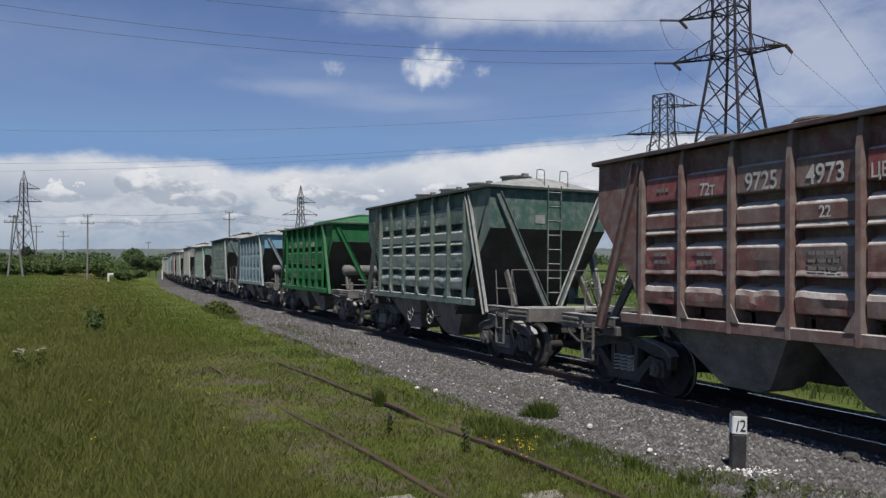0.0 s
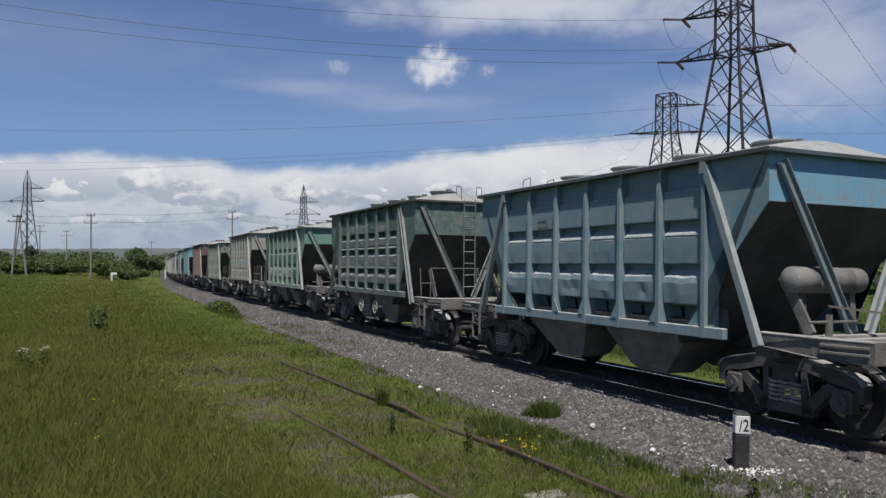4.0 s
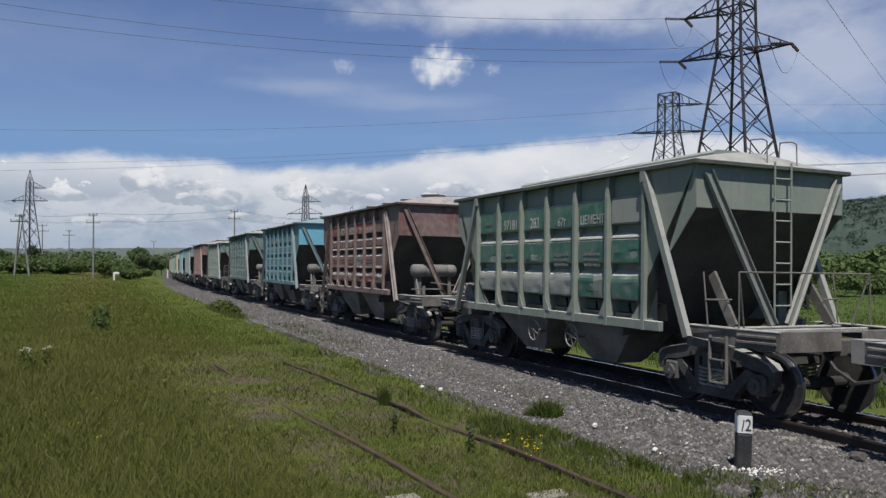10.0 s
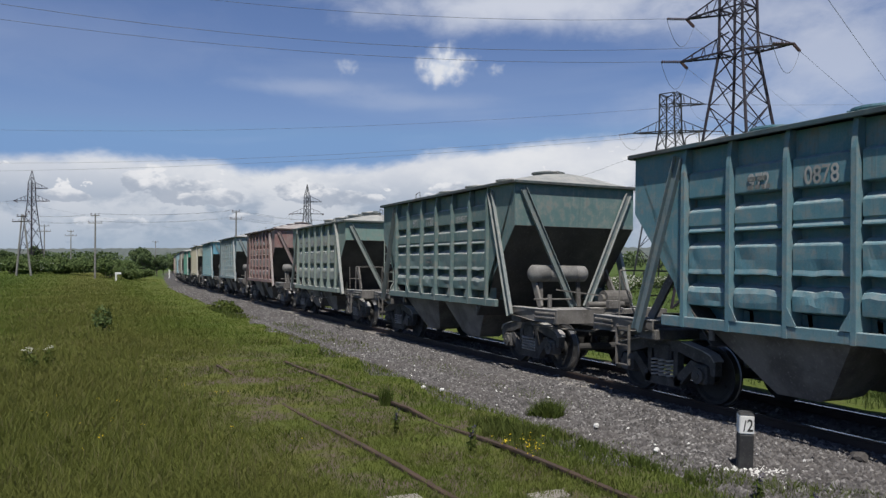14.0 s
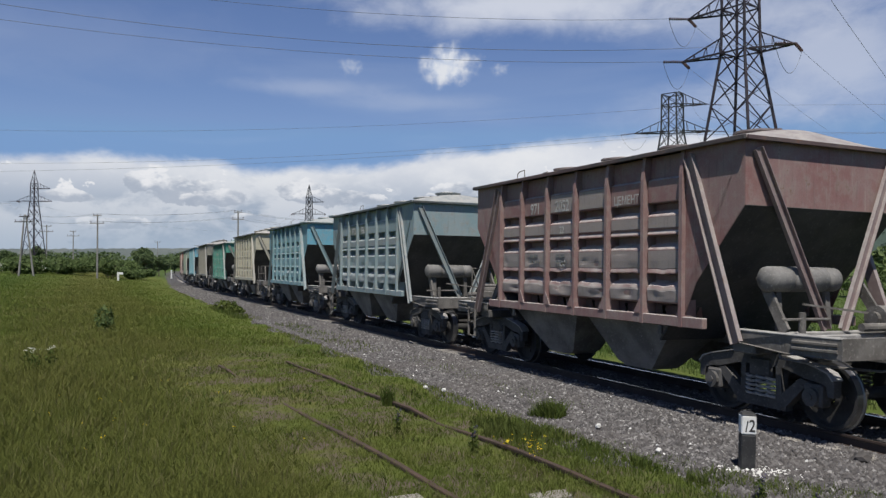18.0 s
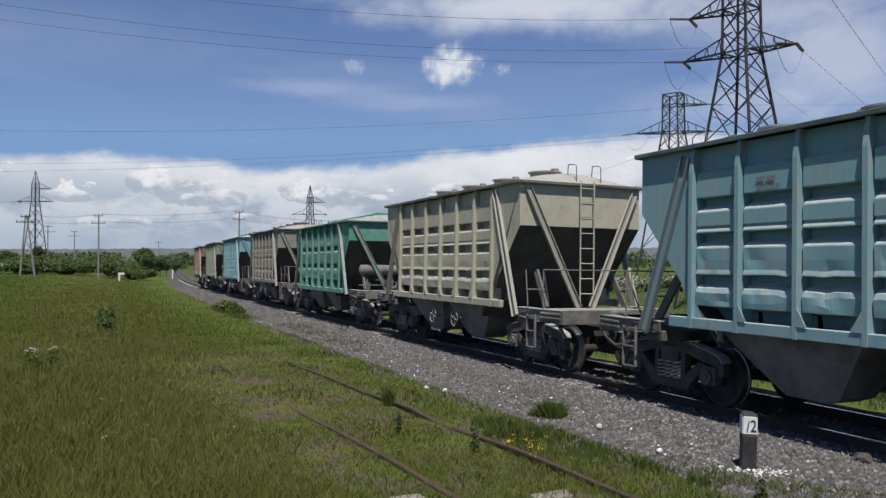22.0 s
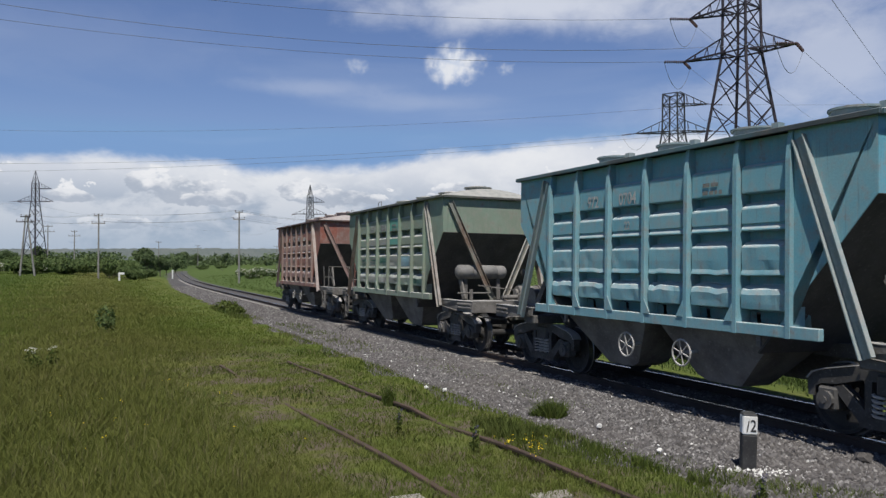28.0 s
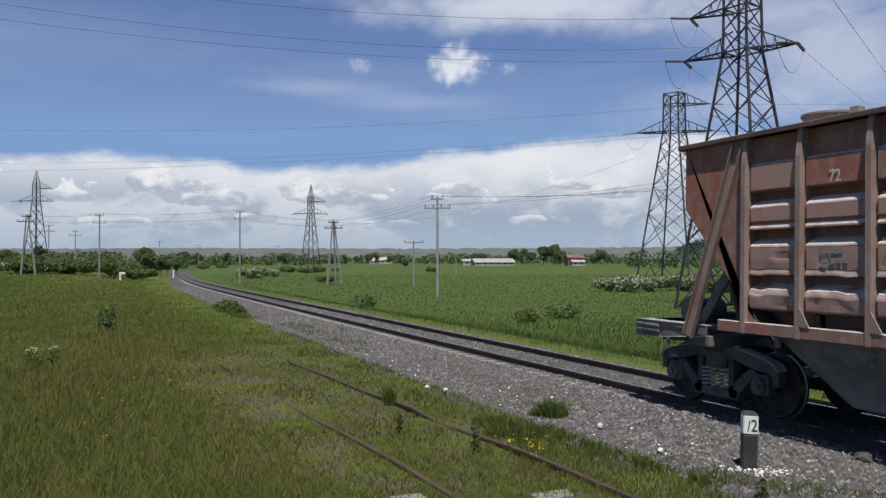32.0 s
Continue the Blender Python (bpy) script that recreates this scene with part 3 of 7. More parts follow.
    box(bm, -5.6, 5.6, -0.24, 0.24, 0.95, 1.14)
    part("centre_sill", bm, M_FRAME, wag)
    for e in (-1, 1):
        bm = bmesh.new()
        box(bm, e * 5.62 - 0.12, e * 5.62 + 0.12, -0.24, 0.24, 0.96, 1.2, bevel=0.015)
        part("coupler_pocket", bm, M_FRAME, wag, "dusty steel coupler pocket")
        for s in (-1, 1):
            bm = bmesh.new()
            loft(bm, [[(e * x, s * y, z) for x, y in ((CX, CY), (5.74, 0.24), (5.71, 0.22), (CX - 0.03, CY - 0.015))] for z in (1.04, 1.31)], True, True)
            loft(bm, [[(e * x, s * y, z) for x, y in ((CX, CY), (5.74, 0.24), (5.64, 0.20), (CX - 0.10, CY - 0.035))] for z in (1.312, 1.322)], True, True)
            bmesh.ops.recalc_face_normals(bm, faces=bm.faces)
            part("end_beam", bm, M_DECK, wag, "dusty grey steel end beam")
        for s in (-1, 1):
            # pressed side plate of the deck with its two swages
            bm = bmesh.new()
            ol = [(e * 3.9, 1.31, 1.5), (e * 4.9, 1.31, 1.5), (e * CX, 1.31, CY), (e * CX, 1.04, CY), (e * 4.9, 1.06, 1.5), (e * 3.9, 1.15, 1.5)]
            loft(bm, [[(x, s * (y + t), z) for x, z, y in ol] for t in (-0.012, 0.012)], True, True)
            bmesh.ops.recalc_face_normals(bm, faces=bm.faces)
            for z in (1.235, 1.15):
                rod(bm, (e * 5.02, s * 1.50, z), (e * (CX - 0.06), s * (CY + 0.02), z), 0.026, 6)
            part("deck_side_plate", bm, M_DECK, wag, "dusty grey pressed side plate")
            # paler than the side plates: dust and sunlit tops put into the colour
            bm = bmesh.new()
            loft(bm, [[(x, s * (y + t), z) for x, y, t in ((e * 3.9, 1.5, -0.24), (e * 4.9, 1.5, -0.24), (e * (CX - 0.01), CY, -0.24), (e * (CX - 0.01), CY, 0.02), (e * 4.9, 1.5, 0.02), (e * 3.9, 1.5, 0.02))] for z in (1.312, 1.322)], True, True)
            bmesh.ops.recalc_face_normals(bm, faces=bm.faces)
            part("deck_flange", bm, M_BOGIE_TOP, wag, "dusty top flange of the deck frame, painted sunlit-pale")
            bm = bmesh.new()
            beam(bm, (e * 3.6, s * 0.3, 1.04), (e * 5.3, s * 1.15, 1.04), 0.1, 0.12)
            part("frame_diagonal", bm, M_FRAME, wag)
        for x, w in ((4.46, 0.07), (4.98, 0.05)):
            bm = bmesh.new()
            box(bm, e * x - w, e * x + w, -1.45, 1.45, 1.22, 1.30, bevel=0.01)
            part("deck_crossbar", bm, M_BOGIE_TOP, wag, "dusty deck crossbar, painted sunlit-pale")
        bm = bmesh.new()
        box(bm, e * 4.11 - 0.22, e * 4.11 + 0.22, -1.45, 1.45, 0.98, 1.16, bevel=0.02)
        part("bolster", bm, M_FRAME, wag)
        # coupler
        bm = bmesh.new()
        box(bm, e * 5.49 - 0.1, e * 5.49 + 0.45, -0.09, 0.09, 0.96, 1.14, bevel=0.02)
        ol = [(e * 5.84, -0.17), (e * 6.09, -0.2), (e * 6.36, -0.14), (e * 6.34, 0.05), (e * 6.22, 0.1), (e * 6.34, 0.2), (e * 6.14, 0.26), (e * 5.84, 0.16)]
        loft(bm, [[(x, e * y, 0.88) for x, y in ol], [(x, e * y, 1.22) for x, y in ol]], True, True)
        bmesh.ops.recalc_face_normals(bm, faces=bm.faces)
        part("coupler", bm, M_BOGIE_TOP, wag, "dusty cast steel automatic coupler")
        bm = bmesh.new()
        pts = [(e * 5.54, 0.35, 1.0), (e * 5.74, 0.36, 0.78), (e * 6.04, 0.33, 0.62), (e * 6.29, 0.25, 0.68), (e * 6.38, 0.14, 0.85)]
        for a, b in zip(pts, pts[1:]):
            rod(bm, a, b, 0.03, 6)
        part("brake_hose", bm, M_BLACKPOST, wag, "black rubber brake hose")
        bm = bmesh.new()
        pts = [(e * 4.69, -1.4, 1.12), (e * 4.79, -1.46, 0.98), (e * 5.34, -1.2, 0.92), (e * 5.59, -0.5, 0.86), (e * 5.84, -0.22, 0.98)]
        for a, b in zip(pts, pts[1:]):
            rod(bm, a, b, 0.018, 6)
        part("uncoupling_lever", bm, M_DECK, wag, "bent pale steel uncoupling lever")
        # footsteps hanging at the corners of one end
        for s in (-1, 1) if e < 0 else ():
            bm = bmesh.new()
            for x in (e * 4.5, e * 4.84):
                beam(bm, (x, s * 1.53, 1.2), (x, s * 1.53, 0.5), 0.05, 0.02)
            for z in (0.5, 0.84, 1.16):
                beam(bm, (e * 4.5, s * 1.53, z), (e * 4.84, s * 1.53, z), 0.05, 0.02)
            part("footstep", bm, M_DECK, wag, "pale grey ladder step")
    # hopper chutes: two pairs below the sill
    for e in (-1, 1):
        for s in (-1, 1):
            bm = bmesh.new()
            top = [(e * 0.1, s * 0.22), (e * 2.75, s * 0.22), (e * 2.75, s * 1.5), (e * 0.1, s * 1.5)]
            mid = [(e * 0.75, s * 0.5), (e * 1.75, s * 0.5), (e * 1.75, s * 1.15), (e * 0.75, s * 1.15)]
            low = [(e * 0.95, s * 0.55), (e * 1.65, s * 0.55), (e * 1.65, s * 1.12), (e * 0.95, s * 1.12)]
            loft(bm, [[(x, y, 1.40) for x, y in top], [(x, y, 0.50) for x, y in mid], [(x, y, 0.42) for x, y in low]], True, True)
            bmesh.ops.recalc_face_normals(bm, faces=bm.faces)
            part("discharge_chute", bm, M_CHUTE, wag)
            bm = bmesh.new()
            box(bm, e * 2.45 - 0.04, e * 2.45 + 0.04, s * 1.57, s * 1.61, SILL_Z - 0.16, SILL_Z - 0.01)
            part("lifting_bracket", bm, M_DECK, wag)
    # handwheels on one side: rim, spokes and spindle
    for x in (0.52, -0.88):
        bm = bmesh.new()
        ring, r = 20, 0.205
        loft(bm, [[(x + math.cos(a) * (r + 0.017 * math.cos(q)), 1.60 + 0.017 * math.sin(q), 0.87 + math.sin(a) * (r + 0.017 * math.cos(q))) for q in [k * math.pi / 3 for k in range(6)]]
                  for a in [2 * math.pi * k / ring for k in range(ring + 1)]])
        bmesh.ops.recalc_face_normals(bm, faces=bm.faces)
        rim = part("handwheel", bm, M_PAINT, wag, "spoked handwheel")
        for k in range(6):
            a = math.pi * k / 3 + 0.3
            bm = bmesh.new()
            beam(bm, (x + 0.03 * math.cos(a), 1.6, 0.87 + 0.03 * math.sin(a)), (x + r * math.cos(a), 1.6, 0.87 + r * math.sin(a)), 0.022, 0.014)
            part("spoke", bm, M_PAINT, rim)
        bm = bmesh.new()
        rod(bm, (x, 1.3, 0.87), (x, 1.62, 0.87), 0.035, 8)
        part("spindle", bm, M_PAINT, rim)
    # front end (+x): air reservoirs and brake gear
    bm = bmesh.new()
    y0, y1 = -1.18, 0.34
    prof = [(y0, 0.05), (y0 + 0.03, 0.14), (y0 + 0.08, 0.19), (-0.72, 0.19), (-0.71, 0.175), (-0.69, 0.175), (-0.68, 0.19), (0.0, 0.185), (0.01, 0.17), (0.03, 0.17), (0.04, 0.185), (y1 - 0.08, 0.18), (y1 - 0.03, 0.13), (y1, 0.05)]
    loft(bm, [[(4.2 + r * math.cos(2 * math.pi * k / 20), y, 2.06 + r * math.sin(2 * math.pi * k / 20)) for k in range(20)] for y, r in prof], True, True)
    bmesh.ops.recalc_face_normals(bm, faces=bm.faces)
    part("air_reservoir", bm, M_TANK, wag, "dusty grey air reservoir", smooth=True)
    for y in (-0.9, 0.1):
        bm = bmesh.new()
        beam(bm, (4.25, y, 1.31), (4.2, y, 1.95), 0.1, 0.06)
        part("reservoir_stand", bm, M_FRAME, wag)
    bm = bmesh.new()
    rod(bm, (4.85, 0.35, 1.51), (4.85, 0.95, 1.51), 0.19, 16)
    rod(bm, (4.85, 0.28, 1.51), (4.85, 0.35, 1.51), 0.10, 12)
    rod(bm, (4.85, 0.95, 1.51), (4.85, 0.99, 1.51), 0.22, 16)
    part("brake_cylinder", bm, M_DECK, wag, "dusty grey brake cylinder")
    bm = bmesh.new()
    box(bm, 4.6, 4.8, 0.35, 1.05, 1.31, 1.36, bevel=0.01)
    beam(bm, (4.4, -0.6, 1.7), (4.85, 0.5, 1.56), 0.04, 0.03)
    rod(bm, (5.05, -0.2, 1.4), (5.05, 0.75, 1.4), 0.06, 10)
    box(bm, 5.15, 5.3, 0.2, 0.5, 1.31, 1.5, bevel=0.015)
    rod(bm, (4.7, -0.95, 1.31), (4.7, -0.95, 1.6), 0.05, 8)
    rod(bm, (4.7, -1.35, 1.5), (4.7, -0.4, 1.5), 0.02, 6)
    part("brake_rigging", bm, M_DECK, wag, "dusty levers and valves of the brake gear")
    # rear end (-x): ladder, guard rails, platform
    bm = bmesh.new()
    lx = -(WALL_X + 0.16)
    for y in (-0.23, 0.13):
        beam(bm, (lx, y, 1.31), (lx, y, EAVE_Z + 0.05), 0.032, 0.015)
    for k in range(int((EAVE_Z - 1.6) / 0.34) + 1):
        z = 1.62 + 0.34 * k
        rod(bm, (lx, -0.23, z), (lx, 0.13, z), 0.013, 6)
    p("ladder", bm)
    for y in (-0.5, 0.16):
        bm = bmesh.new()
        pts = [(-4.3, y, EAVE_Z), (-4.29, y, EAVE_Z + 0.40), (-4.2, y, EAVE_Z + 0.45), (-3.95, y, EAVE_Z + 0.47), (-3.93, y, EAVE_Z + 0.2)]
        for a, b in zip(pts, pts[1:]):
            rod(bm, a, b, 0.011, 6)
        part("roof_handrail", bm, M_DECK, wag, "pale bent tube handrail on the roof")
    for s in (-1, 1):
        bm = bmesh.new()
        for a, b in (((-4.95, s * 1.4, 1.3), (-4.95, s * 1.4, 2.15)), ((-4.95, s * 1.4, 2.15), (-4.8, s * 1.15, 1.31)), ((-4.3, s * 1.45, 1.72), (-4.4, s * 1.0, 1.72)), ((-4.24, s * 1.42, 2.15), (-4.34, s * 1.42, 1.31))):
            rod(bm, a, b, 0.014, 6)
        part("guard_rail", bm, M_DECK, wag, "thin pale guard rail")
    bm = bmesh.new()
    rod(bm, (-4.95, -1.4, 2.15), (-4.95, 1.4, 2.15), 0.014, 6)
    part("guard_rail", bm, M_DECK, wag, "thin pale guard rail")
    bm = bmesh.new()
    box(bm, -WALL_X - 0.02, -WALL_X - 0.012, 0.13, 0.40, 3.26, 3.46)
    part("notice_plate", bm, M_FADED, wag, "small faded white notice plate")
    # bogies
    for e in (-1, 1):
        bog = build_bogie()
        bog.parent = wag
        bog.matrix_basis = pose(e * BASE, 0, 0, 0, 0, 0 if e > 0 else 180)
    for o in paint:
        o.color = (0.1, 0.1, 0.1, 1)
    return wag


def build_bogie():
    bm = bmesh.new()
    box(bm, -0.22, 0.22, -1.15, 1.15, 0.62, 0.92, bevel=0.04)
    rod(bm, (0, 0, 0.9), (0, 0, 1.02), 0.2, 16)
    bog = part("bogie", bm, M_BOGIE, None, "three-piece cast steel bogie")
    for s in (-1, 1):
        # cast side frame with its two windows
        bm = bmesh.new()
        y0, y1 = s * 0.98, s * 1.12
        bars = [[(-1.24, 0.50), (-1.25, 0.72), (-1.17, 0.82), (-0.98, 0.88), (-0.45, 0.98), (0.45, 0.98), (0.98, 0.88), (1.17, 0.82), (1.25, 0.72), (1.24, 0.50), (1.15, 0.50), (1.12, 0.64), (1.02, 0.68), (0.80, 0.70), (0.42, 0.80), (-0.42, 0.80), (-0.80, 0.70), (-1.02, 0.68), (-1.12, 0.64), (-1.15, 0.50)],
                [(-0.86, 0.66), (-0.70, 0.70), (-0.30, 0.36), (-0.30, 0.22), (-0.42, 0.22)],
                [(0.86, 0.66), (0.70, 0.70), (0.30, 0.36), (0.30, 0.22), (0.42, 0.22)],
                [(-0.46, 0.20), (-0.46, 0.34), (0.46, 0.34), (0.46, 0.20)],
                [(-0.38, 0.3), (-0.38, 0.82), (-0.28, 0.82), (-0.28, 0.3)], [(0.38, 0.3), (0.38, 0.82), (0.28, 0.82), (0.28, 0.3)]]
        for ol in bars:
            b2 = bmesh.new()
            prism(b2, ol, y0, y1)
            me = bpy.data.meshes.new("tmp")
            b2.to_mesh(me)
            b2.free()
            bm.from_mesh(me)
            bpy.data.meshes.remove(me)
        part("side_frame", bm, M_BOGIE, bog)
        for e in (-1, 1):
            # upper flange in the paler tone: dust plus painted sun on its top
            bm = bmesh.new()
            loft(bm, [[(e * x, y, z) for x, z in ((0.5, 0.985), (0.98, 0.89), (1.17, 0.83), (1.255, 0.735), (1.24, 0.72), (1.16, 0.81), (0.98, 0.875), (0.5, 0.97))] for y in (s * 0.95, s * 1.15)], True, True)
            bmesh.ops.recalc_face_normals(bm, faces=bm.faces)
            part("frame_flange", bm, M_BOGIE_TOP, bog, "dusty upper flange of the side frame, painted sunlit-pale")
        for x in (-0.19, 0.0, 0.19):
            bm = bmesh.new()
            path = [(x + 0.09 * math.cos(a), s * (1.07 + 0.09 * math.sin(a)), 0.36 + 0.28 * a / (2 * math.pi * 4.5)) for a in [k * 2 * math.pi * 4.5 / 54 for k in range(55)]]
            rings = []
            for k, q in enumerate(path):
                a = k * 2 * math.pi * 4.5 / 54
                c = Vector((math.cos(a), s * math.sin(a), 0))
                rings.append([Vector(q) + c * (0.021 * math.cos(t)) + Vector((0, 0, 0.021 * math.sin(t))) for t in (0.4, 1.97, 3.54, 5.11)])
            loft(bm, rings, True, True)
            part("coil_spring", bm, M_BOGIE_TOP, bog, "dusty coil spring")
        for e in (-1, 1):
            bm = bmesh.new()
            box(bm, e * AXLE - 0.15, e * AXLE + 0.15, s * 0.94, s * 1.15, 0.34, 0.65, bevel=0.03)
            rod(bm, (e * AXLE, s * 1.15, 0.475), (e * AXLE, s * 1.2, 0.475), 0.125, 14)
            rod(bm, (e * AXLE, s * 1.2, 0.475), (e * AXLE, s * 1.22, 0.475), 0.05, 8)
            part("axle_box", bm, M_AXLEBOX, bog, "dusty round-capped axle box")
            bm = bmesh.new()
            beam(bm, (e * 0.42, s * 0.79, 0.62), (e * 0.47, s * 0.79, 0.34), 0.09, 0.07)
            part("brake_shoe", bm, M_BOGIE, bog)
    for e in (-1, 1):
        bm = bmesh.new()
        rod(bm, (0, -1.0, 0), (0, 1.0, 0), 0.085, 12)
        prof = [(0.66, 0.12), (0.70, 0.14), (0.725, 0.38), (0.715, 0.44), (0.715, 0.503), (0.745, 0.503), (0.752, 0.478), (0.85, 0.47), (0.85, 0.42), (0.80, 0.38), (0.79, 0.16), (0.84, 0.12)]
        for s in (-1, 1):
            rings = [[(r * math.cos(2 * math.pi * k / 44), s * y, r * math.sin(2 * math.pi * k / 44)) for y, r in prof] for k in range(45)]
            loft(bm, rings)
            for k in range(3):
                a = k * 2 * math.pi / 3
                rod(bm, (0.25 * math.cos(a), s * 0.72, 0.25 * math.sin(a)), (0.25 * math.cos(a), s * 0.82, 0.25 * math.sin(a)), 0.035, 6)
        bmesh.ops.recalc_face_normals(bm, faces=bm.faces)
        for f in bm.faces:
            c = f.calc_center_median()
            if math.hypot(c.x, c.z) > 0.465 and 0.74 < abs(c.y) < 0.84:
                f.material_index = 1
        w = part("wheelset", bm, [M_WHEEL, M_TREAD], bog, "solid steel wheelset with bright treads")
        w.matrix_parent_inverse = Matrix.Translation((e * AXLE, 0, WHEEL_R))
    return bog


# colour, second colour of repainted patches, rust, which end leads: "res" (air reservoirs) or "lad" (ladder), words
TRAIN = [
    ((0.115, 0.045, 0.040), (0.135, 0.100, 0.090), 0.6, "res", "dark red hopper wagon with worn grey ribs"),
    ((0.036, 0.072, 0.058), (0.105, 0.140, 0.125), 0.3, "lad", "dark green hopper wagon with pale dusty ribs"),
    ((0.006, 0.088, 0.022), (0.008, 0.078, 0.024), 0.1, "res", "freshly painted bright green hopper wagon"),
    ((0.098, 0.168, 0.200), (0.135, 0.190, 0.212), 0.3, "res", "faded light blue hopper wagon"),
    ((0.045, 0.086, 0.076), (0.085, 0.115, 0.105), 0.4, "lad", "dark blue-green hopper wagon with greyed panels"),
    ((0.125, 0.190, 0.155), (0.150, 0.205, 0.170), 0.3, "res", "pale green hopper wagon with darker green patches"),
    ((0.225, 0.222, 0.195), (0.200, 0.210, 0.185), 0.3, "lad", "grey hopper wagon with turquoise patches"),
    ((0.145, 0.175, 0.148), (0.170, 0.190, 0.160), 0.3, "lad", "pale grey-green hopper wagon with green panels"),
    ((0.115, 0.055, 0.050), (0.140, 0.098, 0.090), 0.6, "res", "dark red hopper wagon with bright red patches"),
    ((0.066, 0.155, 0.188), (0.090, 0.170, 0.195), 0.3, "res", "sky blue hopper wagon, evenly faded"),
    ((0.072, 0.125, 0.122), (0.095, 0.140, 0.133), 0.4, "res", "dull green-blue hopper wagon"),
    ((0.150, 0.195, 0.172), (0.165, 0.198, 0.175), 0.3, "lad", "pale grey-green dusty hopper wagon"),
    ((0.168, 0.088, 0.081), (0.190, 0.128, 0.118), 0.8, "res", "faded red-brown hopper wagon"),
    ((0.150, 0.210, 0.222), (0.190, 0.232, 0.238), 0.4, "res", "pale blue-grey hopper wagon with scuffed end"),
    ((0.120, 0.235, 0.262), (0.150, 0.240, 0.258), 0.3, "res", "light blue hopper wagon with dusty panels"),
    ((0.320, 0.300, 0.225), (0.290, 0.275, 0.210), 0.3, "lad", "plain beige hopper wagon, lightly dusty"),
    ((0.036, 0.190, 0.138), (0.065, 0.190, 0.148), 0.3, "res", "sea-green hopper wagon with chalky streaks"),
    ((0.155, 0.150, 0.120), (0.175, 0.170, 0.140), 0.4, "lad", "olive-grey dusty hopper wagon"),
    ((0.105, 0.250, 0.295), (0.145, 0.270, 0.300), 0.4, "lad", "sky blue hopper wagon with dented lower panels"),
    ((0.150, 0.180, 0.135), (0.150, 0.205, 0.155), 0.5, "res", "olive green hopper wagon with rusty braces"),
    ((0.190, 0.065, 0.045), (0.150, 0.090, 0.075), 0.9, "lad", "rust-red hopper wagon at the end of the train"),
]


def along(t):
    """How far along the track the first wagon's middle is."""
    return 3.149 - 8.405 * t + 0.0125 * t * t


def wagon_pose(i, t):
    s = along(t) + PITCH * i
    (x0, y0, _), (x1, y1, _) = track_at(s - BASE), track_at(s + BASE)
    f = Vector((x0 - x1, y0 - y1, float(grade(s - BASE) - grade(s + BASE)))).normalized()
    side = Vector((-f.y, f.x, 0)).normalized()
    m = Matrix.Translation(((x0 + x1) / 2, (y0 + y1) / 2, float(grade(s)))) @ Matrix((f, side, f.cross(side))).transposed().to_4x4() @ Matrix.Rotation(-cant(s), 4, "X")
    return m if TRAIN[i][3] == "res" else m @ Matrix.Rotation(math.pi, 4, "Z")


wagons = []
first_wagon = build_wagon("four")
second_wagon = build_wagon("three")
THREE = (2, 3, 5, 7, 11, 16)
make_of = lambda i: MAKES["three" if i in THREE else "four"]
for i, row in enumerate(TRAIN):
    w = first_wagon if i == 0 else second_wagon if i == 2 else copy_thing(second_wagon if i in THREE else first_wagon, Matrix())
    wagons.append(w)
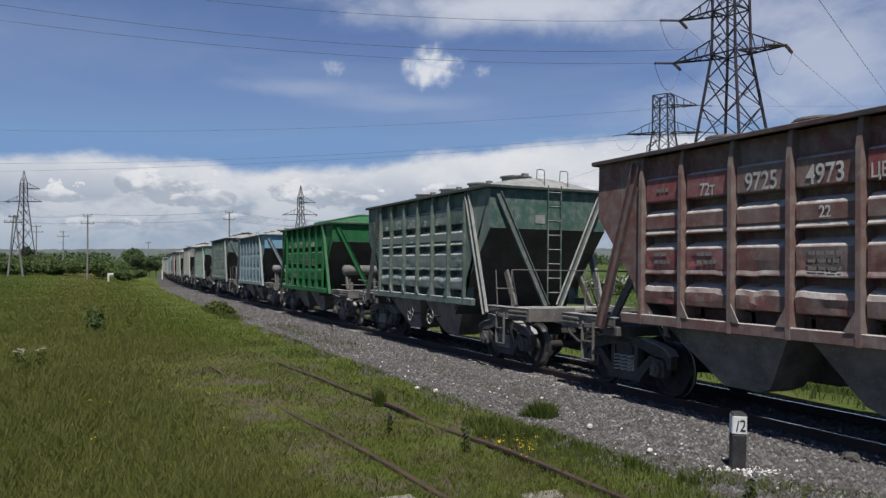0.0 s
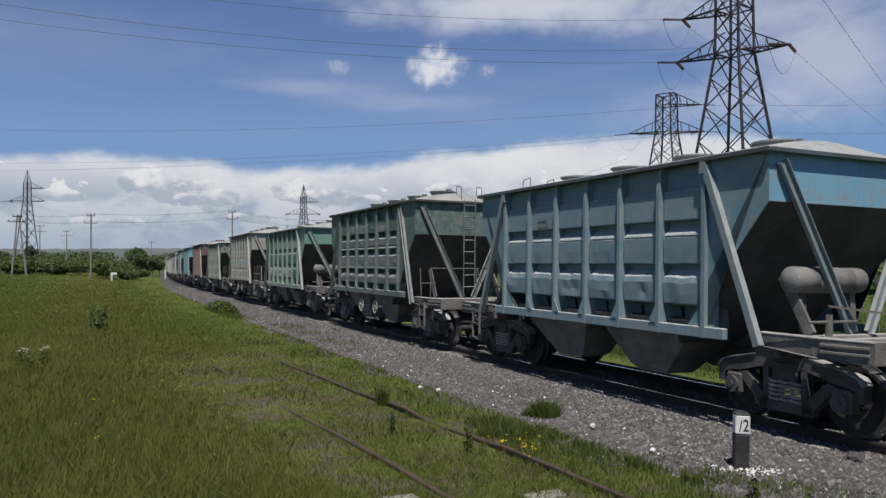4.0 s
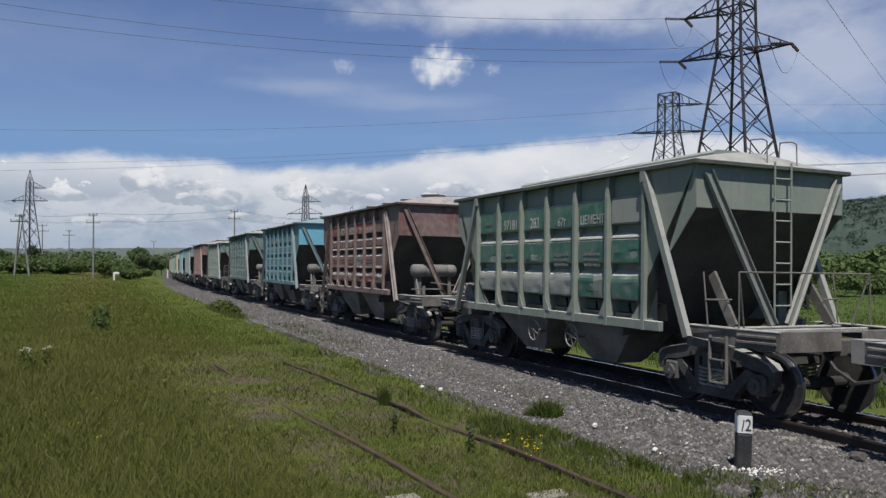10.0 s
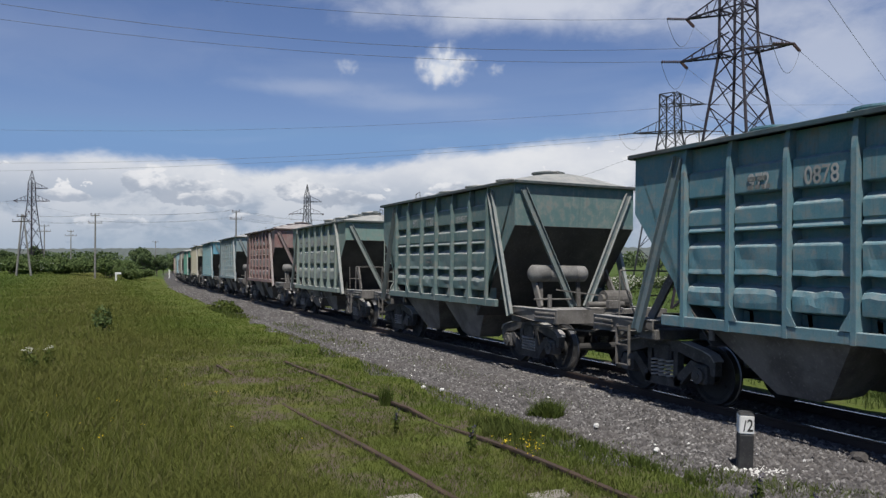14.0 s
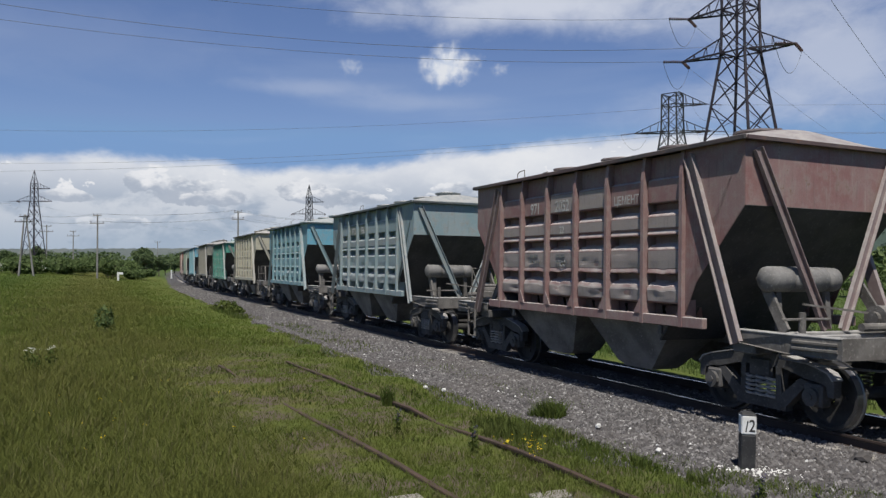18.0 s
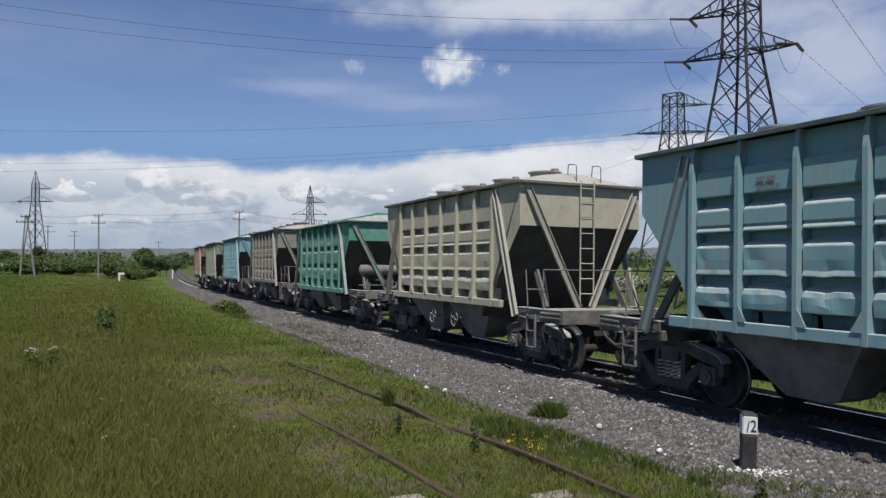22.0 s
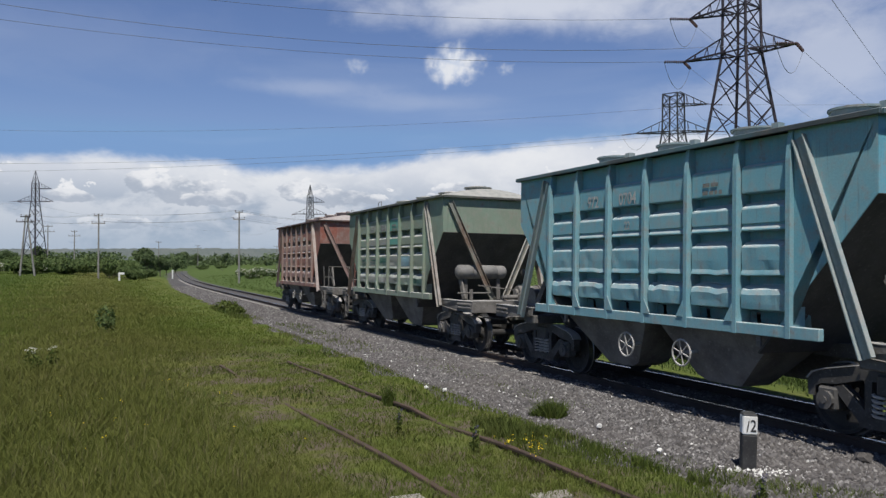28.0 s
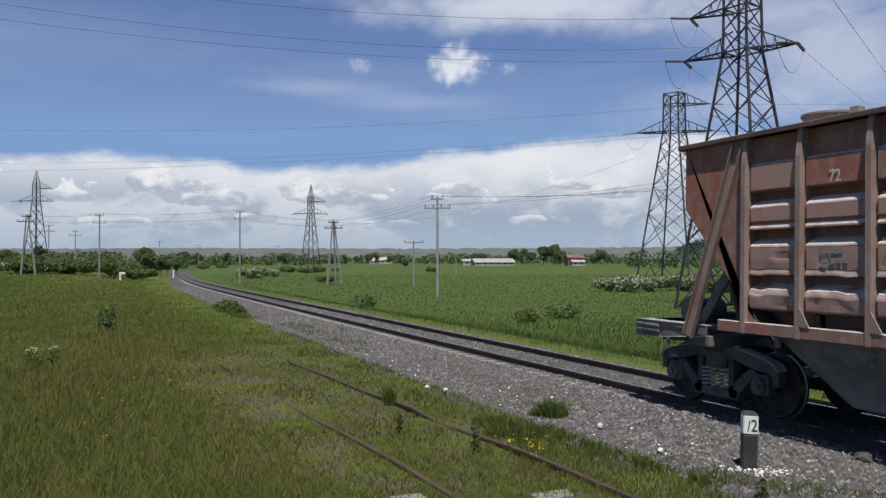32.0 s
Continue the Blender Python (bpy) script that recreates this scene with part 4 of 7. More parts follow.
# pale cement dust lying on the ledges, and ends whose paint differs from the sides
DUSTY = {0: 0.9, 1: 0.9, 8: 0.9, 20: 0.9, 16: 0.7, 12: 0.6, 4: 0.6, 9: 0.25, 2: 0.12, 6: 0.8, 19: 0.85}
END_COAT = {5: (0.085, 0.200, 0.150), 3: (0.13, 0.27, 0.36), 11: (0.13, 0.20, 0.175), 9: (0.105, 0.320, 0.420), 1: (0.040, 0.085, 0.068), 14: (0.10, 0.26, 0.33), 18: (0.10, 0.27, 0.34)}
for i, (w, row) in enumerate(zip(wagons, TRAIN)):
    tagged(w, row[4], "freight wagon", "wagons of the train")
    for o in w.children_recursive:
        if o.data and M_PAINT.name in o.data.materials:
            o.color = (*row[0], 1)
            o["patch"] = (*row[1], 1.0)
            o["wear"] = row[2]
            o["dust"] = DUSTY.get(i, 0.6)
            o["grime"] = 0.2 if i == 2 else 1.0
            if o.name.startswith(("roof", "hatch_lid")):
                o["dust"] = {2: 0.05, 9: 0.25}.get(i, 0.9 if o.name.startswith(("roof_hatch", "hatch_lid")) else 0.45)
                if i not in (2, 9):
                    o.color, o["patch"] = (*[0.3 * c + 0.10 for c in row[0]], 1), (*[0.3 * c + 0.08 for c in row[0]], 1.0)
            if o.name.startswith(("end_brace", "side_brace")) and i != 2:
                o.color, o["patch"] = (*[0.5 * c + 0.08 for c in row[0]], 1), (*[0.5 * c + 0.07 for c in row[0]], 1.0)
            if o.name.startswith(("side_post", "side_sill")) and i != 2:
                o.color = (*[0.85 * c + 0.022 for c in row[0]], 1)
            if o.name.startswith("end_wall") and i in END_COAT:
                o.color, o["patch"] = (*END_COAT[i], 1), (*[c * 0.9 for c in END_COAT[i]], 1.0)
            if o.name.startswith(("eave_rail", "end_rail")):
                o.color, o["patch"] = (*[0.02 + 0.3 * c for c in row[0]], 1), (0.04, 0.04, 0.04, 1.0)
                o["dust"], o["grime"] = 0.15, 0.3
            if o.name.startswith(("handwheel", "spoke", "spindle")):
                pale = i in (4, 6, 18)
                o.color = (0.24, 0.235, 0.22, 1) if pale else (0.13, 0.125, 0.115, 1) if i == 20 else (0.06, 0.055, 0.05, 1)
                o["patch"], o["wear"] = tuple(o.color), 0.0
    for o in [c for c in w.children if c.name.startswith("notice_plate") and i not in (1, 18)]:
        bpy.data.objects.remove(o)
    if i in (2, 7, 16):
        for o in [c for c in w.children if c.name.startswith("roof_hatch")]:
            for lid in list(o.children):
                bpy.data.objects.remove(lid)
            bpy.data.objects.remove(o)
        bm = bmesh.new()
        top = make_of(i)["eave"] + 0.27
        ol = [(-0.34, top - 0.02), (-0.34, top + 0.07), (-0.27, top + 0.12), (0.27, top + 0.12), (0.34, top + 0.07), (0.34, top - 0.02)]
        loft(bm, [[(x, y, z) for y, z in ol] for x in (-3.3, 3.3)], True, True)
        bmesh.ops.recalc_face_normals(bm, faces=bm.faces)
        o = part("long_hatch_cover", bm, M_PAINT, w, "long narrow hatch cover along the roof")
        o.color, o["patch"], o["wear"], o["dust"], o["grime"] = (*row[0], 1), (*row[1], 1.0), 0.2, 0.0 if i == 2 else 0.4, 0.3


# large hand brake wheels on the deck side of two wagons
def brake_wheel(wagon, hub, mat):
    bm = bmesh.new()
    loft(bm, [[hub + Vector((math.cos(a) * (0.22 + 0.014 * math.cos(q)), 0.014 * math.sin(q), math.sin(a) * (0.22 + 0.014 * math.cos(q)))) for q in [k * math.pi / 3 for k in range(6)]] for a in [2 * math.pi * k / 24 for k in range(25)]])
    bmesh.ops.recalc_face_normals(bm, faces=bm.faces)
    rim = part("brake_wheel", bm, mat, wagon, "thin dusty hand brake wheel")
    for k in range(5):
        a = 2 * math.pi * k / 5 + 0.4
        bm = bmesh.new()
        rod(bm, hub + Vector((0.02 * math.cos(a), 0, 0.02 * math.sin(a))), hub + Vector((0.22 * math.cos(a), 0, 0.22 * math.sin(a))), 0.010, 6)
        part("spoke", bm, mat, rim)
    bm = bmesh.new()
    rod(bm, hub + Vector((0, -0.1, 0)), hub + Vector((0, 0.02, 0)), 0.03, 10)
    part("hub", bm, mat, rim)


brake_wheel(wagons[11], Vector((4.66, 1.56, 1.22)), M_BOGIE_TOP)
brake_wheel(wagons[1], Vector((4.66, 1.56, 1.22)), M_TANK)


# ---- repainted areas and lettering on the sides that face the line ----
def near_bay(i, bay):
    """The pose of a bay of wagon i on its near side, counted from its rear, and the seed of its sheet."""
    if TRAIN[i][3] == "res":
        return bay_place(make_of(i)["posts"], bay, -1), bay * 2
    k = 5 - bay
    return bay_place(make_of(i)["posts"], k, 1), k * 2 + 1


every = lambda *rows: [(r, b) for r in rows for b in range(6)]
PATCHES = {
    0: [((0.165, 0.042, 0.044), [(1, 0), (1, 1), (1, 4), (1, 5), (3, 0), (3, 1)])],
    1: [((0.105, 0.140, 0.130), every(2, 3, 4))],
    2: [((0.085, 0.075, 0.075), [(3, 1, 0.05, 0.95, 0.0, 0.8)])],
    4: [((0.115, 0.125, 0.122), every(3, 4) + [(2, 3), (2, 4)])],
    5: [((0.020, 0.110, 0.070), [(1, 0)] + every(2) + [(3, 5)]), ((0.285, 0.280, 0.268), [(3, b) for b in range(5)]), ((0.205, 0.222, 0.200), [(1, b) for b in range(1, 6)])],
    6: [((0.030, 0.235, 0.255), every(3) + [(1, 1), (1, 2), (1, 0, 0.3, 0.95, 0.0, 0.6), (1, 3, 0.3, 0.95, 0.0, 0.6), (1, 4, 0.1, 0.85, 0.0, 0.7), (2, 2, 0.3, 0.7, 0, 1), (4, 5, 0.1, 0.7, 0.1, 0.9)])],
    7: [((0.030, 0.105, 0.072), [(1, b) for b in range(5)] + every(2) + [(3, 5), (3, 4, 0.05, 0.55, 0.0, 1.0)]), ((0.215, 0.220, 0.198), [(3, b) for b in range(4)] + [(1, 5)])],
    8: [((0.19, 0.032, 0.038), [(1, 0), (1, 3), (1, 4), (3, 0), (3, 1), (3, 2, 0.05, 0.6, 0.0, 1.0), (3, 4), (4, 4)]), ((0.16, 0.15, 0.16), [(3, 3)])],
    11: [((0.225, 0.245, 0.220), every(1, 2, 3))],
    12: [((0.225, 0.190, 0.172), every(2, 3, 4) + [(1, 2), (1, 3)])],
    13: [((0.10, 0.125, 0.10), [(1, 1), (1, 2)]), ((0.19, 0.215, 0.215), every(2, 4))],
    16: [((0.085, 0.190, 0.150), every(1, 2, 3)[1:]), ((0.22, 0.30, 0.35), [(1, 0, 0.08, 0.92, 0.15, 0.98)])],
    17: [((0.17, 0.17, 0.15), [(3, 2), (3, 4)])],
    19: [((0.070, 0.230, 0.180), [(1, 3), (2, 3)]), ((0.020, 0.095, 0.065), [(3, 0, 0.3, 0.95, 0.2, 0.85), (3, 1, 0.3, 0.95, 0.3, 0.9), (3, 2, 0.15, 0.95, 0.35, 0.85), (4, 5, 0.1, 0.8, 0.2, 0.9)]), ((0.150, 0.265, 0.300), [(3, 4)]), ((0.20, 0.205, 0.18), [(2, 1), (2, 2), (3, 3), (4, 0), (4, 1), (4, 2), (4, 3)])],
    20: [((0.235, 0.135, 0.112), every(2, 4) + [(3, 0), (3, 1), (3, 2), (1, 0)])],
}
for i, coats in PATCHES.items():
    dims = make_of(i)
    for colour, places in coats:
        for row, bay, *cut in places:
            m, seed = near_bay(i, bay)
            u0, u1, a, b = cut or (0.05, 0.95, 0.0, 1.0)
            z0, z1 = dims["rows"][row]
            o = part("repainted_patch", paint_patch(seed, u0, u1, z0 + (z1 - z0) * a, z0 + (z1 - z0) * b, dims["profile"]), M_PAINT, wagons[i])
            o.matrix_basis = m
            o.color, o["patch"], o["wear"] = (*colour, 1), (*[0.78 * c + 0.035 for c in colour], 1.0), 0.3
            o["dust"], o["grime"] = 0.5, 0.8
# rusty or dark braces on some wagons
for i, colour in ((19, (0.11, 0.075, 0.055)), (16, (0.15, 0.16, 0.145)), (18, (0.16, 0.20, 0.20)), (8, (0.125, 0.082, 0.075)), (0, (0.130, 0.075, 0.067)), (20, (0.19, 0.135, 0.115))):
    for o in wagons[i].children:
        if o.name.startswith(("end_brace", "side_brace")) or (i in (0, 8, 20) and o.name.startswith("side_post")):
            o.color = (*colour, 1)


def lettering(text, size, mat, parent, m, name="lettering", squeeze=1.0):
    """Flat painted characters, standing upright in the x-z plane of m, facing -y."""
    cu = bpy.data.curves.new(name, "FONT")
    cu.body, cu.size, cu.extrude = text, size, 0.001
    cu.align_x = "CENTER"
    cu.offset = size * 0.012
    tmp = bpy.data.objects.new("tmp", cu)
    me = bpy.data.meshes.new_from_object(tmp)
    bpy.data.objects.remove(tmp)
    me.name = name
    me.transform(Matrix.Diagonal((squeeze, 1, 1, 1)))
    me.transform(Matrix.Rotation(math.pi / 2, 4, "X"))
    me.materials.clear()
    me.materials.append(mat)
    o = new(name, me)
    o.parent = parent
    o.matrix_basis = m
    return o


# wagon, bay, row, text, height
WRITING = [(0, 1, 1, "72т", 0.27), (0, 2, 1, "9725", 0.36), (0, 3, 1, "4973", 0.36), (0, 4, 1, "ЦЕМЕНТ", 0.24), (0, 3, 2, "22", 0.22),
           (2, 1, 1, "936", 0.33), (2, 2, 1, "9715", 0.33), (2, 3, 1, "67т", 0.25), (2, 4, 1, "ЦЕМЕНТ", 0.23), (2, 0, 1, "93/02", 0.18),
           (4, 1, 1, "971", 0.33), (4, 2, 1, "8135", 0.33), (4, 2, 2, "22", 0.2), (4, 4, 1, "ЦЕМЕНТ", 0.23),
           (6, 1, 1, "9726", 0.33), (6, 2, 1, "5227", 0.33), (7, 1, 1, "97181", 0.31), (7, 2, 1, "283", 0.31), (7, 3, 1, "67т", 0.24), (7, 4, 1, "ЦЕМЕНТ", 0.23), (7, 2, 3, "ПСС", 0.16),
           (1, 0, 1, "93/02", 0.15), (1, 1, 1, "972", 0.33), (1, 2, 1, "2602", 0.33), (1, 3, 1, "72т", 0.22), (1, 4, 1, "ЦЕМЕНТ", 0.22), (1, 2, 2, "22", 0.2), (9, 1, 1, "972", 0.33), (9, 2, 1, "0878", 0.33), (11, 1, 1, "67т", 0.16), (11, 4, 1, "ЦЕМЕНТ", 0.22), (19, 1, 1, "5531", 0.31), (19, 2, 1, "2015", 0.31), (19, 2, 4, "ПСС", 0.16), (5, 2, 2, "22", 0.18), (10, 1, 1, "971", 0.31), (10, 2, 1, "7730", 0.31), (10, 4, 1, "ЦЕМЕНТ", 0.2),
           (8, 1, 1, "9724", 0.33), (8, 2, 1, "5922", 0.33), (8, 3, 1, "72т", 0.26), (8, 4, 1, "ЦЕМЕНТ", 0.24), (8, 2, 2, "22", 0.22),
           (11, 2, 1, "5895", 0.33), (11, 3, 1, "3866", 0.33), (11, 3, 2, "22", 0.2), (12, 1, 1, "971", 0.32), (12, 2, 1, "2052", 0.32), (12, 4, 1, "ЦЕМЕНТ", 0.21), (12, 2, 2, "22", 0.2), (12, 2, 3, "ПСС", 0.16),
           (16, 1, 1, "67т", 0.2), (16, 2, 1, "5895", 0.3), (16, 3, 1, "4942", 0.3), (16, 4, 1, "ЦЕМЕНТ", 0.2), (16, 3, 2, "22", 0.18), (18, 1, 1, "972", 0.3), (18, 2, 1, "0704", 0.3), (18, 2, 2, "22", 0.2), (20, 2, 1, "9722", 0.34), (20, 3, 1, "6427", 0.34), (20, 4, 1, "ЦЕМЕНТ", 0.22), (20, 2, 2, "22", 0.2), (20, 1, 1, "72", 0.22),
           (13, 1, 1, "9723", 0.33), (13, 2, 1, "836", 0.33)]
WORN = (4, 5, 6, 9, 10, 11, 18, 19)
for i, bay, row, text, size in WRITING:
    m, seed = near_bay(i, bay)
    tagged(lettering(text, size, M_WORN if i in WORN else M_LETTER, wagons[i], m @ pose(0, -0.013, make_of(i)["text"][row]), "lettering", 0.80), "faded white painted lettering")
# illegible small lines of writing


def writing_bars(lines, width, bar, seed):
    """Places and widths of the strokes of a few lines."""
    out, r = [], random.Random(seed)
    for k in range(lines):
        x = -width / 2
        while x < width / 2 - bar:
            w = min(r.uniform(0.9, 2.8) * bar, width / 2 - x)
            out.append((x + w / 2, -k * bar * 2.0, w))
            x += w + bar * 0.5
    return out


bm = bmesh.new()
box(bm, -0.5, 0.5, -0.001, 0.001, 0.0, 1.0)
stroke = part("writing_bar", bm, M_FAINT)
SCRIPTS = [(writing_bars(3, 0.5, 0.05, 5), 0.05), (writing_bars(2, 0.4, 0.06, 6), 0.06), (writing_bars(1, 0.3, 0.06, 7), 0.06)]
BARS = [(0, 0, 1, 2), (0, 0, 3, 1), (0, 1, 3, 1), (0, 3, 3, 0), (2, 0, 2, 1), (2, 1, 3, 1), (2, 2, 3, 1), (2, 3, 3, 0), (2, 4, 3, 0), (2, 3, 2, 1), (4, 0, 1, 2), (4, 3, 1, 2), (7, 0, 1, 2), (7, 1, 3, 1), (7, 3, 3, 0), (7, 4, 3, 0), (8, 0, 1, 2), (8, 0, 3, 0), (8, 1, 3, 0), (8, 2, 3, 1), (8, 4, 3, 0),
        (11, 0, 1, 2), (11, 1, 1, 2), (11, 2, 3, 1), (12, 1, 3, 1), (12, 2, 3, 1), (20, 1, 3, 1), (20, 2, 3, 2), (6, 0, 1, 2), (6, 3, 1, 2), (6, 4, 1, 2), (19, 0, 3, 1), (19, 1, 3, 0), (18, 4, 1, 1), (5, 1, 1, 1), (9, 1, 1, 1), (14, 1, 1, 1), (3, 1, 1, 1), (19, 2, 1, 1), (19, 3, 1, 1), (16, 0, 1, 1), (16, 0, 2, 1), (16, 1, 2, 1), (16, 2, 2, 1), (16, 4, 2, 0), (10, 2, 3, 1)]
first = True
for i, bay, row, kind in BARS:
    m, seed = near_bay(i, bay)
    strokes, tall = SCRIPTS[kind]
    for x, z, w in strokes:
        place = m @ pose(x, -0.016, make_of(i)["bars"][row] + z) @ Matrix.Diagonal((w, 1, tall, 1))
        if first:
            stroke.parent, stroke.matrix_basis, first = wagons[i], place, False
        else:
            again(stroke, place, wagons[i])
# ---- ground and track ----
_near = slice(0, None, 4)


def off_track(x, y):
    """Distance along the track and signed distance to its field side, for arrays of places."""
    x, y = np.atleast_1d(np.asarray(x, float)), np.atleast_1d(np.asarray(y, float))
    px, py, ps, pa = _x[_near], _y[_near], _s[_near], _a[_near]
    s, w = np.empty_like(x), np.empty_like(x)
    for k in range(0, len(x), 4000):
        d = (x[k:k + 4000, None] - px) ** 2 + (y[k:k + 4000, None] - py) ** 2
        i = d.argmin(1)
        s[k:k + 4000] = ps[i]
        w[k:k + 4000] = (x[k:k + 4000] - px[i]) * np.cos(pa[i]) - (y[k:k + 4000] - py[i]) * np.sin(pa[i])
    return s, w


def step(v, lo, hi):
    q = np.clip((v - lo) / (hi - lo), 0, 1)
    return q * q * (3 - 2 * q)


def lie(x, y):
    """Height of the ground: level on the near side, along the falling track, and lower in the field beyond it."""
    s, w = off_track(x, y)
    g = grade(s)
    far = np.hypot(np.atleast_1d(x), np.atleast_1d(y))
    left = g * (1 - step(-w, 6, 22)) - 0.09 - 0.16 * step(-w, 8, 30) - 1.2 * step(far, 220, 520)
    right = g - 0.30 + (-1.45 - g + 0.30) * step(w, 3.2, 9.0)
    z = np.where(w < 0, left, right)
    bed = g - 0.34
    z = np.where(np.abs(w) < 3.3, bed, np.where((w < 0) & (w > -4.2), bed + (z - bed) * step(-w, 3.3, 4.2), z))
    return z + 0.03 * np.sin(np.atleast_1d(x) * 0.9 + 1.3) * np.sin(np.atleast_1d(y) * 0.7) * step(np.abs(w), 4, 8)


def lie_at(x, y):
    return float(lie([x], [y])[0])


m, n, l, b = material("meadow")
tc = n.new("ShaderNodeTexCoord")
v = tc.outputs["Object"]
g1, g2, g3 = nz(n, l, v, 0.05, 4, 0.6), nz(n, l, v, 0.6, 6, 0.65), nz(n, l, v, 9.0, 6, 0.7)
c = mx(n, l, mr(n, l, g1, 0.38, 0.62), (0.078, 0.106, 0.022), (0.108, 0.128, 0.030))
c = mx(n, l, mr(n, l, g2, 0.42, 0.70), c, (0.116, 0.120, 0.038))
c = mx(n, l, mr(n, l, g3, 0.50, 0.75, 0.0, 0.45), c, (0.075, 0.098, 0.018))
c = meadow_bands(n, l, v, c)
sp = n.new("ShaderNodeSeparateXYZ")
l.new(v, sp.inputs[0])
# greener sown field beyond the line
past = ma(n, l, "ADD", ma(n, l, "MULTIPLY", ma(n, l, "SUBTRACT", sp.outputs[0], 7.447), 0.913), ma(n, l, "MULTIPLY", ma(n, l, "SUBTRACT", sp.outputs[1], 8.0), 0.408))
c = mx(n, l, mr(n, l, past, 1.0, 6.0, 0.0, 0.8), c, mx(n, l, g1, (0.050, 0.085, 0.022), (0.075, 0.112, 0.032)))
# trodden, stony soil along the old siding
across = ma(n, l, "ADD", ma(n, l, "MULTIPLY", ma(n, l, "SUBTRACT", sp.outputs[0], 1.04), 0.8872), ma(n, l, "MULTIPLY", ma(n, l, "SUBTRACT", sp.outputs[1], 7.74), 0.4613))
strip = ma(n, l, "MULTIPLY", mr(n, l, ma(n, l, "ABSOLUTE", across), 1.2, 2.4, 1.0, 0.0), mr(n, l, sp.outputs[1], 17, 26, 1.0, 0.0))
s1 = nz(n, l, v, 1.1, 6, 0.7)
soil = mx(n, l, nz(n, l, v, 14, 6, 0.7), (0.080, 0.060, 0.045), (0.150, 0.122, 0.098))
c = mx(n, l, ma(n, l, "MULTIPLY", strip, mr(n, l, s1, 0.44, 0.58)), c, soil)
l.new(c, b.inputs["Base Color"])
b.inputs["Roughness"].default_value = 0.95
b.inputs["Specular IOR Level"].default_value = 0.1
bump(n, l, b, g3, 0.6, 0.08)
M_MEADOW = m
xs = np.concatenate([[-4700, -2500, -1300, -700, -400, -250, -160, -110], np.arange(-84, 46, 1.6), [56, 70, 90, 120, 170, 250, 400, 700, 1300, 2500, 4700]])
ysr = np.concatenate([[-300, -120, -60, -30, -12], np.arange(-4, 170, 1.6), [185, 200, 220, 245, 280, 330, 400, 500, 700, 1100, 1800, 3000, 4900]])
gx, gy = np.meshgrid(xs, ysr)
gz = lie(gx.ravel(), gy.ravel())
nx, ny = len(xs), len(ysr)
quads = [(j * nx + i, j * nx + i + 1, (j + 1) * nx + i + 1, (j + 1) * nx + i) for j in range(ny - 1) for i in range(nx - 1)]
me = bpy.data.meshes.new("ground")
me.from_pydata(np.stack([gx.ravel(), gy.ravel(), gz], 1).tolist(), [], quads)
me.materials.append(M_MEADOW)
me.shade_smooth()
tagged(new("ground", me), "green meadow with tall uneven grass", "ground", kind="structure")

m, n, l, b = material("ballast")
tc = n.new("ShaderNodeTexCoord")
v = tc.outputs["Object"]
vo = n.new("ShaderNodeTexVoronoi")
l.new(v, vo.inputs["Vector"])
vo.inputs["Scale"].default_value = 17
g1, g3 = nz(n, l, v, 0.7, 5), nz(n, l, v, 30, 5)
c = mx(n, l, vo.outputs["Color"], (0.036, 0.033, 0.032), (0.11, 0.103, 0.099))
c = mx(n, l, mr(n, l, g1, 0.35, 0.7, 0, 0.45), c, (0.082, 0.073, 0.068))
l.new(c, b.inputs["Base Color"])
b.inputs["Roughness"].default_value = 0.9
bump(n, l, b, vo.outputs["Distance"], 1.0, 0.04)
M_BALLAST = m


def ribbon(name, profile, s0, s1, step, mat, canted=True):
    """A strip along the track with the given cross-section of (offset, height)."""
    bm = bmesh.new()
    rings = []
    s = s0
    while s <= s1 + 1e-6:
        m = track_pose(s)
        rings.append([m @ Vector((0, w, z)) for w, z in profile])
        s += step if s < 60 else step * 2
    loft(bm, rings, False)
    bmesh.ops.recalc_face_normals(bm, faces=bm.faces)
    return part(name, bm, mat)


ballast = ribbon("ballast_bed", [(-4.3, -0.30), (-3.7, -0.20), (-2.4, -0.17), (-1.6, -0.15), (1.6, -0.15), (2.2, -0.25), (3.6, -0.7)], -50, 420, 2.0, M_BALLAST)
tagged(ballast, "bed of grey crushed stone under the rails", "ballast", kind="structure")
track = empty("railway_track")
tagged(track, "single railway track with polished rails on concrete sleepers", "railway track", kind="structure")
head = [(-0.036, -0.035), (-0.036, -0.006), (-0.028, 0.0), (0.028, 0.0), (0.036, -0.006), (0.036, -0.035), (0.01, -0.05), (0.01, -0.14), (0.066, -0.165), (0.066, -0.178), (-0.066, -0.178), (-0.066, -0.165), (-0.01, -0.14), (-0.01, -0.05)]
for s in (-1, 1):
    o = ribbon("rail", [(s * 0.797 + w, z) for w, z in head + head[:1]], -50, 420, 2.0, [M_RAIL, M_RAILTOP])
    o.parent = track
    for f in o.data.polygons:
        if f.index % 14 in (2,):
            f.material_index = 1
bm = bmesh.new()
loft(bm, [[(x, y, z) for x, z in ((-0.15, -0.30), (0.15, -0.30), (0.11, zt), (-0.11, zt))] for y, zt in ((-1.35, -0.145), (-1.3, -0.125), (-0.65, -0.17), (0.65, -0.17), (1.3, -0.125), (1.35, -0.145))], True, True)
bmesh.ops.recalc_face_normals(bm, faces=bm.faces)
slp = part("sleeper", bm, M_SLEEPER, track)
slp.matrix_basis = track_pose(-3)
for k in range(1, 290):
    again(slp, track_pose(-3 + k * 0.55))


